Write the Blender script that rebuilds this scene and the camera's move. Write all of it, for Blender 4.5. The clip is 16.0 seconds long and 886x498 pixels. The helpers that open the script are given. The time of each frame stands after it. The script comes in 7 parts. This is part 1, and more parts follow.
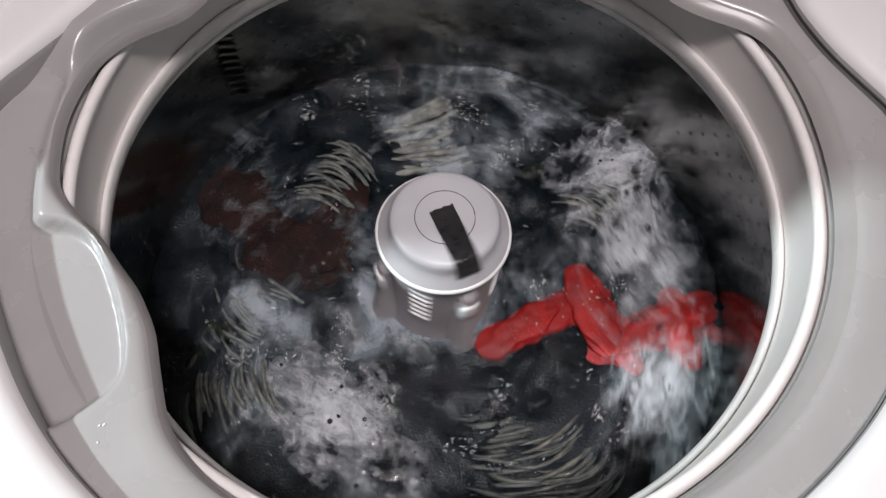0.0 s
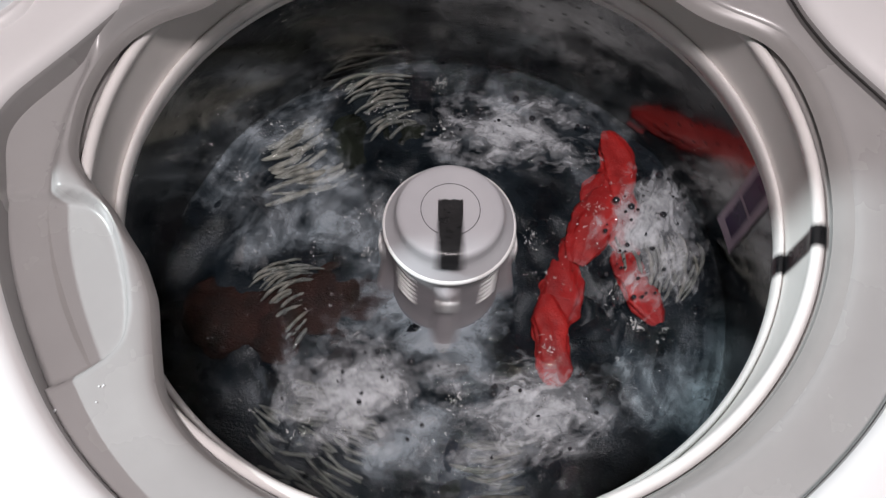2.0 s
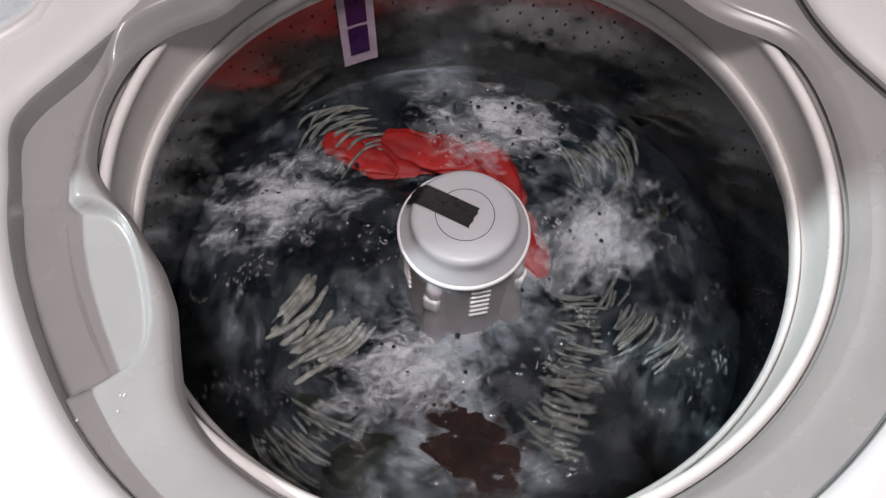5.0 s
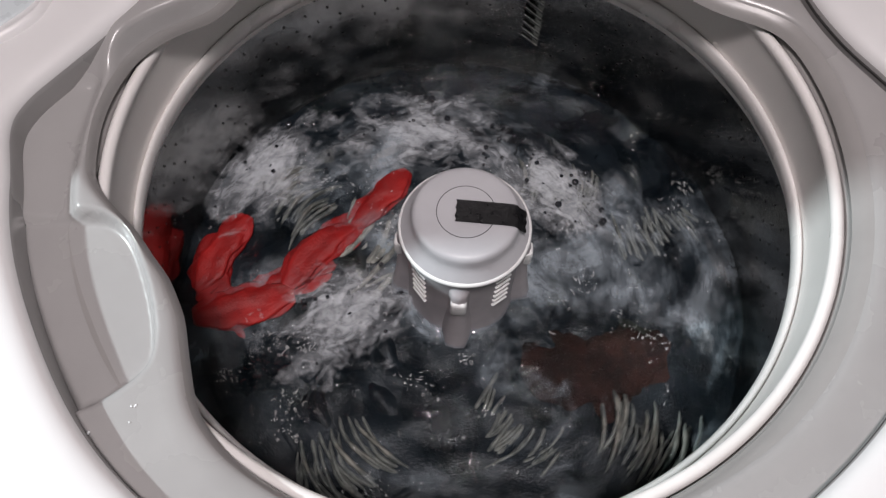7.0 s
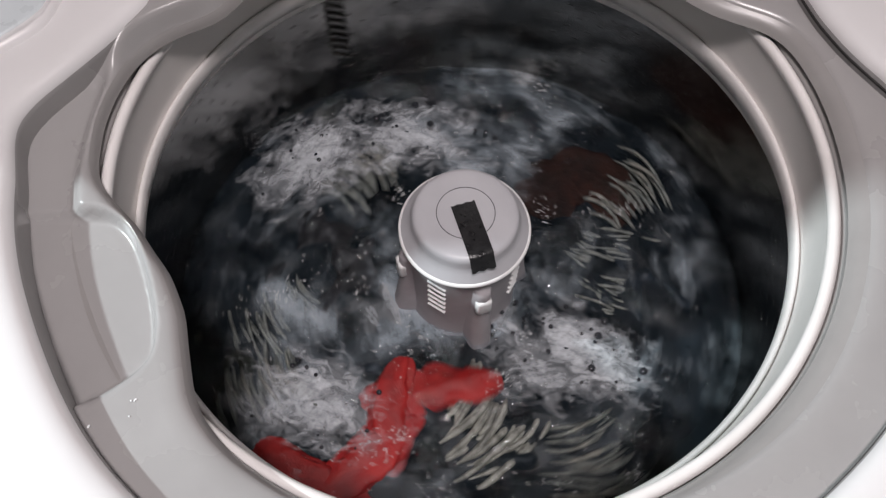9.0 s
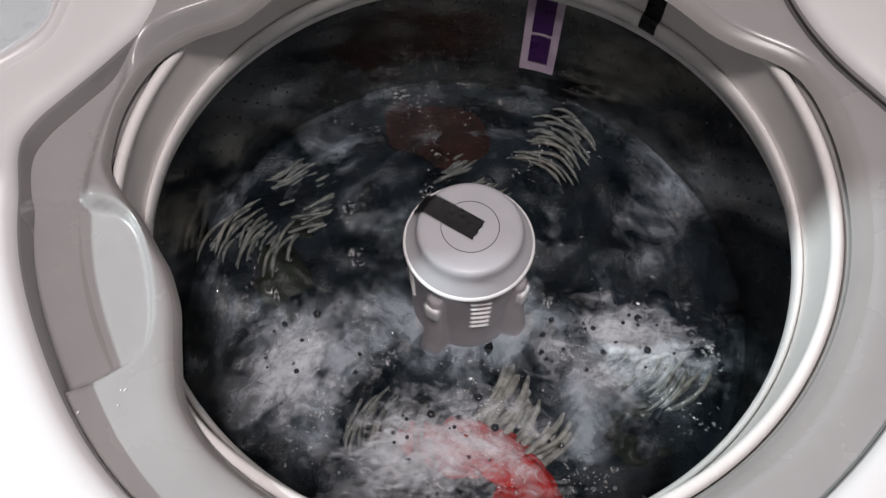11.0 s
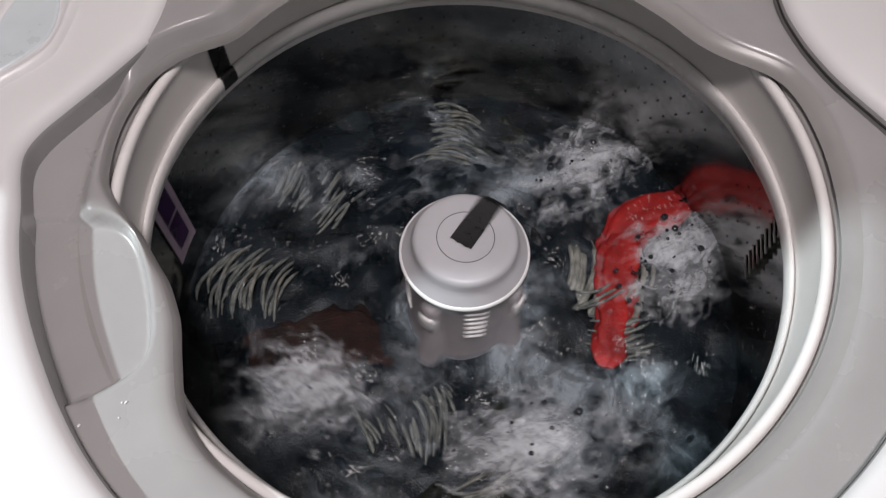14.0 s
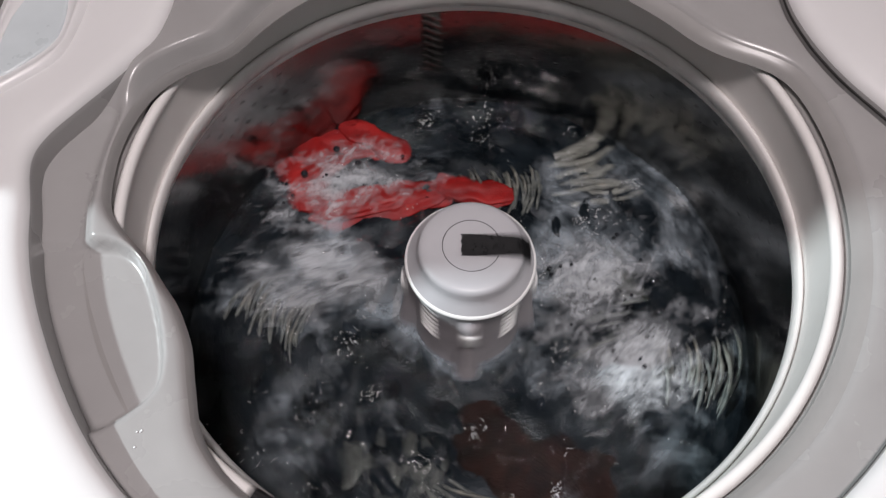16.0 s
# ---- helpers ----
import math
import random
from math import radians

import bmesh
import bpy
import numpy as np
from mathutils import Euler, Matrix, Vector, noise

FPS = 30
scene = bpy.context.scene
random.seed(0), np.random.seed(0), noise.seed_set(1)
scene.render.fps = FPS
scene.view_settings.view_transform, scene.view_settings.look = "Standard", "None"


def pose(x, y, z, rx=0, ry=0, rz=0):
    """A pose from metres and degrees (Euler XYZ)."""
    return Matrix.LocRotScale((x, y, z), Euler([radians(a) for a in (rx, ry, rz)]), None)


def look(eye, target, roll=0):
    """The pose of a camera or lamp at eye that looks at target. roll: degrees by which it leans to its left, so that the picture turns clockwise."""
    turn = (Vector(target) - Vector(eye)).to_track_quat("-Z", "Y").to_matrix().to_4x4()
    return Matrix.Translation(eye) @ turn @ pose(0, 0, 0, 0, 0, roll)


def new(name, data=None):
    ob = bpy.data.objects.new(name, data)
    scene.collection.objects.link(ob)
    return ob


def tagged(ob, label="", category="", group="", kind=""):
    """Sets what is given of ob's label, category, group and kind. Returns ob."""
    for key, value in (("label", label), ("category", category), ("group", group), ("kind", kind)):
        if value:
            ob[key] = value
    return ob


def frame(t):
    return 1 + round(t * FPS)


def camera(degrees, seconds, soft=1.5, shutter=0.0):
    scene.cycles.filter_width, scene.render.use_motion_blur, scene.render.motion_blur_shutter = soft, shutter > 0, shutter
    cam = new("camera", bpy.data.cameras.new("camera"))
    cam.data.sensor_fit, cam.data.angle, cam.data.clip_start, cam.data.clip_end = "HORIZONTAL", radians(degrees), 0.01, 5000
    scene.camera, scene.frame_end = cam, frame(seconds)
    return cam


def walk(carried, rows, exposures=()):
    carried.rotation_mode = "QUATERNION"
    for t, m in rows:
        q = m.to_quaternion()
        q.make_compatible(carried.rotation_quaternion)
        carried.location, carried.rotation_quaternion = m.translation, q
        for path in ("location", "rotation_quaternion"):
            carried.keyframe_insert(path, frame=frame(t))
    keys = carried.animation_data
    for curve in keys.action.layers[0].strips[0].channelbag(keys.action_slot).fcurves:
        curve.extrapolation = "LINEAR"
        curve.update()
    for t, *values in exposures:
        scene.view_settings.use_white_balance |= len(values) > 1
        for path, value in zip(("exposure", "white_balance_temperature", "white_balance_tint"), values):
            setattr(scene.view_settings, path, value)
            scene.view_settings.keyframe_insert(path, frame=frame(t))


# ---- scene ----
cam = camera(60.0, 16.0, soft=1.35, shutter=0.5)
walk(cam, [
    (0, pose(-0.0185, -0.2829, 0.4739, 26.266, -2.539, 0.779)),
    (0.5, pose(-0.0185, -0.2846, 0.4771, 26.455, -2.738, 0.624)),
    (1, pose(-0.0185, -0.2887, 0.4845, 26.063, -2.159, 0.333)),
    (1.5, pose(-0.0185, -0.2859, 0.4795, 26.153, -2.098, 0.386)),
    (2, pose(-0.0185, -0.2866, 0.4807, 26.45, -1.706, 0.653)),
    (2.5, pose(-0.0185, -0.2867, 0.4808, 26.114, -2.036, 0.41)),
    (3, pose(-0.0185, -0.2851, 0.4779, 26.525, -1.778, 0.846)),
    (3.5, pose(-0.0185, -0.286, 0.4796, 26.157, -1.412, 1.156)),
    (4, pose(-0.0185, -0.2868, 0.481, 25.854, -1.699, 0.475)),
    (4.5, pose(-0.0185, -0.288, 0.4833, 26.603, -0.996, 0.655)),
    (7, pose(-0.0185, -0.2878, 0.4829, 26.329, -0.654, 0.588)),
    (7.5, pose(-0.0185, -0.2893, 0.4856, 26.875, -0.558, 0.55)),
    (8, pose(-0.0185, -0.29, 0.487, 26.743, -0.594, 0.365)),
    (8.5, pose(-0.0185, -0.2894, 0.4858, 26.585, -0.496, 0.407)),
    (9, pose(-0.0185, -0.2887, 0.4846, 26.802, -0.557, 0.769)),
    (9.5, pose(-0.0185, -0.2891, 0.4852, 26.47, -0.617, 0.133)),
    (10, pose(-0.0185, -0.2908, 0.4883, 27.254, -0.538, 0.189)),
    (12.5, pose(-0.0185, -0.2914, 0.4894, 27.762, -0.342, 0.405)),
    (13, pose(-0.0185, -0.2919, 0.4905, 28.788, -0.501, 0.55)),
    (13.5, pose(-0.0185, -0.2922, 0.4909, 28.987, 0.048, 0.55)),
    (14, pose(-0.0185, -0.2926, 0.4917, 28.651, -0.595, 0.531)),
    (14.5, pose(-0.0185, -0.292, 0.4906, 28.193, -0.36, 0.634)),
    (15, pose(-0.0184, -0.2929, 0.4922, 28.286, 0.015, 0.55)),
    (15.5, pose(-0.0184, -0.2931, 0.4927, 28.324, -0.49, 0.55)),
    (16, pose(-0.0184, -0.2934, 0.4932, 28.534, -0.078, 0.563)),
], exposures=((0, 0.29), (4.6, 0.29), (7, 0.17), (16, 0.14)))

# ---- light: one lamp to the side, a wide dim fill added under the ceiling ----
world = bpy.data.worlds.new("world")
scene.world = world
world.use_nodes = True
world.node_tree.nodes["Background"].inputs[0].default_value = (0.9, 0.86, 0.83, 1)
world.node_tree.nodes["Background"].inputs[1].default_value = 0.02


def area_lamp(name, where, to, size, power, colour):
    data = bpy.data.lights.new(name, "AREA")
    data.shape, data.size, data.energy, data.color = "DISK", size, power, colour
    ob = new(name, data)
    ob.matrix_world = look(where, to)
    return ob


area_lamp("side_lamp", (-2.0, -0.0575, 1.28), (0, 0, 0.05), 0.07, 53, (0.86, 0.97, 1.0))
# unseen fill that supplies the ambient light
area_lamp("ceiling_fill", (0.03, -0.58, 2.05), (0.02, -0.1, 0), 0.45, 32.5, (1.0, 0.905, 0.915))


# ---- materials ----
def nodes_of(name):
    m = bpy.data.materials.new(name)
    m.use_nodes = True
    t = m.node_tree
    return m, t, t.nodes["Principled BSDF"]


def add(t, kind, **sets):
    n = t.nodes.new(kind)
    for k, v in sets.items():
        n.inputs[k].default_value = v
    return n


def noise_node(t, scale, detail=3, rough=0.55, distort=0.0, co="Object"):
    c = t.nodes.new("ShaderNodeTexCoord")
    n = add(t, "ShaderNodeTexNoise", Scale=scale, Detail=detail, Roughness=rough, Distortion=distort)
    t.links.new(c.outputs[co], n.inputs["Vector"])
    return n


def ramp(t, src, stops):
    r = t.nodes.new("ShaderNodeValToRGB")
    e = r.color_ramp.elements
    while len(e) < len(stops):
        e.new(0.5)
    for k, (p, c) in enumerate(stops):
        e[k].position, e[k].color = p, (*c, 1) if len(c) == 3 else c
    t.links.new(src, r.inputs["Fac"])
    return r


def surface(name, a, b, scale, rough, bump=0.1, fine=400.0, metal=0.0, depth=0.0005, coat=0.0, spread=0.12):
    """Two tones mixed by a broad noise, fine relief by a small one, gloss that varies a little."""
    m, t, p = nodes_of(name)
    n = noise_node(t, scale, 5)
    r = ramp(t, n.outputs["Fac"], [(0.35, a), (0.65, b)])
    t.links.new(r.outputs["Color"], p.inputs["Base Color"])
    f = noise_node(t, fine, 2)
    g = add(t, "ShaderNodeMapRange")
    g.inputs["To Min"].default_value, g.inputs["To Max"].default_value = max(0.02, rough - spread), rough + spread
    t.links.new(n.outputs["Fac"], g.inputs["Value"])
    t.links.new(g.outputs["Result"], p.inputs["Roughness"])
    bu = add(t, "ShaderNodeBump", Strength=bump, Distance=depth)
    t.links.new(f.outputs["Fac"], bu.inputs["Height"])
    t.links.new(bu.outputs["Normal"], p.inputs["Normal"])
    p.inputs["Metallic"].default_value = metal
    p.inputs["Coat Weight"].default_value = coat
    return m


M = {}
M["deck"] = surface("white_enamel", (0.625, 0.617, 0.62), (0.665, 0.657, 0.66), 6, 0.32, 0.05, 900)
M["cover"] = surface("grey_plastic", (0.285, 0.277, 0.275), (0.322, 0.314, 0.312), 9, 0.26, 0.06, 900)
M["ring"] = surface("ring_plastic", (0.68, 0.66, 0.645), (0.75, 0.73, 0.715), 12, 0.28, 0.05, 900)
# the cover's plastic, darkened for the shade on its inner slope
M["collar"] = surface("shade_grey_plastic", (0.25, 0.24, 0.235), (0.29, 0.28, 0.275), 12, 0.35, 0.05, 900)
# the ring's plastic a little darker, for the shade on its steep band
M["channel"] = surface("shaded_ring_plastic", (0.64, 0.615, 0.595), (0.70, 0.675, 0.655), 12, 0.4, 0.05, 900)
M["cap"] = surface("cap_plastic", (0.41, 0.408, 0.43), (0.45, 0.448, 0.47), 25, 0.40, 0.05, 900)
M["column"] = surface("column_plastic", (0.36, 0.338, 0.355), (0.43, 0.405, 0.422), 30, 0.55, 0.06, 700)
M["white"] = surface("white_plastic", (0.76, 0.76, 0.76), (0.84, 0.84, 0.84), 30, 0.3, 0.05, 700)
M["tape"] = surface("black_tape", (0.006, 0.006, 0.007), (0.012, 0.012, 0.013), 120, 0.30, 0.5, 300, depth=0.0008)
M["tape"].node_tree.nodes["Principled BSDF"].inputs["Specular IOR Level"].default_value = 0.4
M["gasket"] = surface("black_rubber", (0.01, 0.009, 0.009), (0.02, 0.018, 0.018), 50, 0.6)
M["pale_blue"] = surface("pale_blue_plastic", (0.52, 0.57, 0.59), (0.57, 0.62, 0.64), 20, 0.3, 0.05, 700)
M["steel"] = surface("wet_steel", (0.21, 0.207, 0.20), (0.37, 0.364, 0.353), 14, 0.13, 0.25, 60, metal=1.0, depth=0.001)
M["dark"] = surface("tub_dark", (0.02, 0.02, 0.02), (0.04, 0.04, 0.04), 20, 0.6)
M["purple"] = surface("purple_print", (0.036, 0.008, 0.065), (0.055, 0.013, 0.09), 60, 0.3)
M["label"] = surface("pale_label", (0.42, 0.33, 0.42), (0.55, 0.45, 0.54), 40, 0.35)
M["red"] = surface("wet_red_cloth", (0.22, 0.004, 0.004), (0.38, 0.008, 0.007), 30, 0.58, 0.6, 500, depth=0.001, spread=0.1)
M["brown"] = surface("wet_brown_terry", (0.008, 0.0034, 0.0024), (0.030, 0.0105, 0.007), 60, 0.75, 1.0, 500, depth=0.002)
M["cream"] = surface("wet_cream_cord", (0.14, 0.135, 0.115), (0.38, 0.365, 0.315), 80, 0.5, 0.9, 600, depth=0.001)
M["grey_cord"] = surface("wet_grey_cord", (0.07, 0.075, 0.068), (0.21, 0.21, 0.185), 90, 0.5, 0.9, 600, depth=0.001)
M["black_cloth"] = surface("wet_black_cloth", (0.003, 0.0045, 0.006), (0.012, 0.017, 0.022), 22, 0.28, 0.8, 500, depth=0.001, spread=0.25)
M["navy_cloth"] = surface("wet_navy_cloth", (0.004, 0.007, 0.011), (0.018, 0.026, 0.035), 26, 0.30, 0.8, 600, depth=0.001, spread=0.25)
M["green_cloth"] = surface("wet_olive_cloth", (0.006, 0.007, 0.005), (0.022, 0.026, 0.018), 30, 0.32, 0.8, 500, depth=0.001, spread=0.25)
M["grey_cloth"] = surface("wet_charcoal_cloth", (0.008, 0.008, 0.009), (0.032, 0.032, 0.035), 24, 0.32, 0.8, 500, depth=0.001, spread=0.25)
for k in ("black_cloth", "navy_cloth", "green_cloth", "grey_cloth", "brown"):
    M[k].node_tree.nodes["Principled BSDF"].inputs["Specular IOR Level"].default_value = 0.2
M["wall"] = surface("painted_wall", (0.33, 0.315, 0.31), (0.38, 0.365, 0.36), 3, 0.7, 0.2, 200)
M["ceiling"] = surface("dull_ceiling", (0.13, 0.125, 0.12), (0.17, 0.165, 0.16), 3, 0.8, 0.2, 200)
M["floor"] = surface("floor_tile", (0.30, 0.27, 0.24), (0.38, 0.34, 0.30), 4, 0.4)


def math_node(t, op, a, b=None, c=None):
    n = t.nodes.new("ShaderNodeMath")
    n.operation = op
    for k, v in enumerate((a, b, c)):
        if v is None:
            continue
        if isinstance(v, (int, float)):
            n.inputs[k].default_value = v
        else:
            t.links.new(v, n.inputs[k])
    return n.outputs["Value"]


def swirl_noise(t, around, across, detail, rough, distort=0.4):
    """Noise drawn out into streaks round the z axis."""
    c = t.nodes.new("ShaderNodeTexCoord")
    flat_co = add(t, "ShaderNodeVectorMath")
    flat_co.operation = "MULTIPLY"
    flat_co.inputs[1].default_value = (1, 1, 0)
    t.links.new(c.outputs["Object"], flat_co.inputs[0])
    ln, un = t.nodes.new("ShaderNodeVectorMath"), t.nodes.new("ShaderNodeVectorMath")
    ln.operation, un.operation = "LENGTH", "NORMALIZE"
    t.links.new(flat_co.outputs["Vector"], ln.inputs[0])
    t.links.new(flat_co.outputs["Vector"], un.inputs[0])
    sep = t.nodes.new("ShaderNodeSeparateXYZ")
    t.links.new(un.outputs["Vector"], sep.inputs["Vector"])
    com = t.nodes.new("ShaderNodeCombineXYZ")
    t.links.new(math_node(t, "MULTIPLY", sep.outputs["X"], around), com.inputs["X"])
    t.links.new(math_node(t, "MULTIPLY", sep.outputs["Y"], around), com.inputs["Y"])
    t.links.new(math_node(t, "MULTIPLY", ln.outputs["Value"], across), com.inputs["Z"])
    n = add(t, "ShaderNodeTexNoise", Scale=1, Detail=detail, Roughness=rough, Distortion=distort)
    t.links.new(com.outputs["Vector"], n.inputs["Vector"])
    return n.outputs["Fac"]


def water_material():
    """A clear wet film whose ripples catch the lamps."""
    m, t, p = nodes_of("rippled_water")
    out = t.nodes["Material Output"]
    t.nodes.remove(p)
    small = noise_node(t, 66, 2, 0.45, 1.3)
    big = noise_node(t, 14, 2)
    gate = ramp(t, big.outputs["Fac"], [(0.44, (0.25, 0.25, 0.25)), (0.58, (1, 1, 1))])
    height = math_node(t, "MULTIPLY", small.outputs["Fac"], gate.outputs["Color"])
    bu = add(t, "ShaderNodeBump", Strength=1.0, Distance=0.0115)
    t.links.new(height, bu.inputs["Height"])
    fr = add(t, "ShaderNodeFresnel", IOR=1.36)
    t.links.new(bu.outputs["Normal"], fr.inputs["Normal"])
    gl = add(t, "ShaderNodeBsdfGlossy", Roughness=0.02)
    t.links.new(bu.outputs["Normal"], gl.inputs["Normal"])
    tr = add(t, "ShaderNodeBsdfTransparent")
    tr.inputs["Color"].default_value = (0.89, 0.95, 0.99, 1)
    mix = t.nodes.new("ShaderNodeMixShader")
    t.links.new(fr.outputs["Fac"], mix.inputs["Fac"])
    t.links.new(tr.outputs[0], mix.inputs[1])
    t.links.new(gl.outputs[0], mix.inputs[2])
    t.links.new(mix.outputs[0], out.inputs["Surface"])
    return m


def veil_material():
    """Milky detergent drawn out into clouds and wisps below the surface."""
    m, t, p = nodes_of("milky_detergent")
    wisps = noise_node(t, 14, 11, 0.68, 0.7)
    streak = swirl_noise(t, 3.8, 52, 9, 0.68)
    zones = noise_node(t, 5.5, 2, 0.5, 0.8)
    both = math_node(t, "ADD", math_node(t, "MULTIPLY", wisps.outputs["Fac"], 0.60), math_node(t, "MULTIPLY", streak, 0.40))
    both = math_node(t, "ADD", both, math_node(t, "MULTIPLY_ADD", zones.outputs["Fac"], 0.70, -0.372))
    # a cloud of detergent gathers round the agitator's foot
    c = t.nodes.new("ShaderNodeTexCoord")
    away = t.nodes.new("ShaderNodeVectorMath")
    away.operation = "LENGTH"
    t.links.new(c.outputs["Object"], away.inputs[0])
    near = ramp(t, away.outputs["Value"], [(0.050, (0.17, 0.17, 0.17)), (0.072, (0.10, 0.10, 0.10)), (0.105, (0, 0, 0))])
    both = math_node(t, "ADD", both, near.outputs["Color"])
    wf = ramp(t, both, [(0.485, (0.0, 0.0, 0.0)), (0.555, (0.13, 0.13, 0.13)), (0.68, (0.60, 0.60, 0.60))])
    t.links.new(wf.outputs["Color"], p.inputs["Alpha"])
    tone = ramp(t, wisps.outputs["Fac"], [(0.38, (0.29, 0.34, 0.37)), (0.65, (0.57, 0.60, 0.63))])
    t.links.new(tone.outputs["Color"], p.inputs["Base Color"])
    p.inputs["Roughness"].default_value = 0.6
    p.inputs["Specular IOR Level"].default_value = 0.1
    return m


def foam_material():
    """Suds that thin out towards the patch's edge, streaked and pitted with tiny bubbles."""
    m, t, p = nodes_of("white_suds")
    c = t.nodes.new("ShaderNodeTexCoord")
    info = t.nodes.new("ShaderNodeObjectInfo")
    dist = t.nodes.new("ShaderNodeVectorMath")
    dist.operation = "LENGTH"
    scl = t.nodes.new("ShaderNodeMapping")
    scl.inputs["Scale"].default_value = (10.5, 17.0, 0)
    t.links.new(c.outputs["Object"], scl.inputs["Vector"])
    t.links.new(scl.outputs["Vector"], dist.inputs[0])
    st = t.nodes.new("ShaderNodeMapping")
    st.inputs["Scale"].default_value = (0.8, 1.15, 1)
    off = t.nodes.new("ShaderNodeVectorMath")
    t.links.new(c.outputs["Object"], off.inputs[0])
    t.links.new(info.outputs["Random"], off.inputs[1])
    t.links.new(off.outputs["Vector"], st.inputs["Vector"])
    n = add(t, "ShaderNodeTexNoise", Scale=22, Detail=9, Roughness=0.56, Distortion=0.9)
    t.links.new(st.outputs["Vector"], n.inputs["Vector"])
    torn = add(t, "ShaderNodeTexNoise", Scale=62, Detail=7, Roughness=0.6, Distortion=1.4)
    t.links.new(st.outputs["Vector"], torn.inputs["Vector"])
    v = add(t, "ShaderNodeTexVoronoi", Scale=150, Randomness=1.0)
    t.links.new(off.outputs["Vector"], v.inputs["Vector"])
    pits = ramp(t, v.outputs["Distance"], [(0.08, (0.78, 0.78, 0.78)), (0.30, (1, 1, 1))])
    body = math_node(t, "ADD", math_node(t, "MULTIPLY_ADD", dist.outputs["Value"], -0.34, 0.20), math_node(t, "MULTIPLY_ADD", torn.outputs["Fac"], 0.55, math_node(t, "MULTIPLY_ADD", n.outputs["Fac"], 0.85, -0.20)))
    r = ramp(t, body, [(0.42, (0, 0, 0)), (0.53, (0.22, 0.22, 0.22)), (0.72, (0.84, 0.84, 0.84))])
    t.links.new(math_node(t, "MULTIPLY", r.outputs["Color"], pits.outputs["Color"]), p.inputs["Alpha"])
    f = noise_node(t, 260, 3)
    col = ramp(t, f.outputs["Fac"], [(0.3, (0.47, 0.50, 0.535)), (0.7, (0.64, 0.67, 0.705))])
    t.links.new(col.outputs["Color"], p.inputs["Base Color"])
    p.inputs["Roughness"].default_value = 0.5
    bu = add(t, "ShaderNodeBump", Strength=0.7, Distance=0.003)
    t.links.new(n.outputs["Fac"], bu.inputs["Height"])
    t.links.new(bu.outputs["Normal"], p.inputs["Normal"])
    return m


M["water"] = water_material()
M["veil"] = veil_material()
M["foam"] = foam_material()


# ---- mesh helpers ----
def part(name, bm, material, parent=None, label="", smooth=True):
    me = bpy.data.meshes.new(name)
    bm.to_mesh(me)
    bm.free()
    me.materials.append(material)
    if smooth:
        for f in me.polygons:
            f.use_smooth = True
    ob = new(name, me)
    if parent:
        ob.parent = parent
    return tagged(ob, label)


def empty(name, label, category, **more):
    return tagged(new(name), label, category, **more)


def grid_mesh(rows, closed_u=False, closed_v=False):
    """Quads over rows of points."""
    bm = bmesh.new()
    vs = [[bm.verts.new(p) for p in row] for row in rows]
    nu, nv = len(vs), len(vs[0])
    for i in range(nu if closed_u else nu - 1):
        for j in range(nv if closed_v else nv - 1):
            a, b = vs[i], vs[(i + 1) % nu]
            bm.faces.new((a[j], a[(j + 1) % nv], b[(j + 1) % nv], b[j]))
    return bm


def spun(profile, steps=128):
    """A profile of (radius, height) turned round the z axis."""
    rows = []
    for k in range(steps):
        a = 2 * math.pi * k / steps
        rows.append([(r * math.cos(a), r * math.sin(a), z) for r, z in profile])
    return grid_mesh(rows, closed_u=True)


def box(x0, x1, y0, y1, z0, z1, bevel=0.0):
    bm = bmesh.new()
    bmesh.ops.create_cube(bm, size=1)
    for v in bm.verts:
        v.co = Vector(((x0 + x1) / 2 + v.co.x * (x1 - x0), (y0 + y1) / 2 + v.co.y * (y1 - y0), (z0 + z1) / 2 + v.co.z * (z1 - z0)))
    if bevel:
        bmesh.ops.bevel(bm, geom=list(bm.edges), offset=bevel, segments=3, profile=0.5, affect="EDGES")
    return bm


def moved(bm, m):
    bm.transform(m)
    return bm


def joined(bms):
    """Several bmeshes of one part as one."""
    out = bmesh.new()
    for b in bms:
        tmp = bpy.data.meshes.new("tmp")
        b.to_mesh(tmp)
        b.free()
        out.from_mesh(tmp)
        bpy.data.meshes.remove(tmp)
    return out


def smoothstep(a, b, x):
    u = min(1.0, max(0.0, (x - a) / (b - a)))
    return u * u * (3 - 2 * u)


def lerp_table(table, x):
    return float(np.interp(x, [p[0] for p in table], [p[1] for p in table]))


# ---- the room: plain walls that close the place, and one that shades the machine ----
def room():
    z0 = -0.86
    for name, b, mat in (
            ("floor", box(-2.2, 1.6, -2.2, 1.1, z0 - 0.1, z0), M["floor"]),
            ("ceiling", box(-2.2, 1.6, -2.2, 1.1, 2.2, 2.3), M["ceiling"]),
            ("wall_north", box(-2.2, 1.6, 1.1, 1.2, z0, 2.2), M["wall"]),
            ("wall_south", box(-2.2, 1.6, -2.3, -2.2, z0, 2.2), M["wall"]),
            ("wall_west", box(-2.3, -2.2, -2.2, 1.1, z0, 2.2), M["wall"]),
            ("wall_east", box(1.6, 1.7, -2.2, 1.1, z0, 2.2), M["wall"]),
            # unseen wall, added so its front edge shades the back of the tub
            ("wall_shade", box(-0.66, -0.56, -0.0357, 1.1, z0, 2.2), M["wall"])):
        tagged(part(name, b, mat, smooth=False), "plain warm-white painted wall added out of view round the machine" if "wall" in name else "plain " + name + " of a laundry room", "floor" if name == "floor" else "wall", kind="structure")


room()

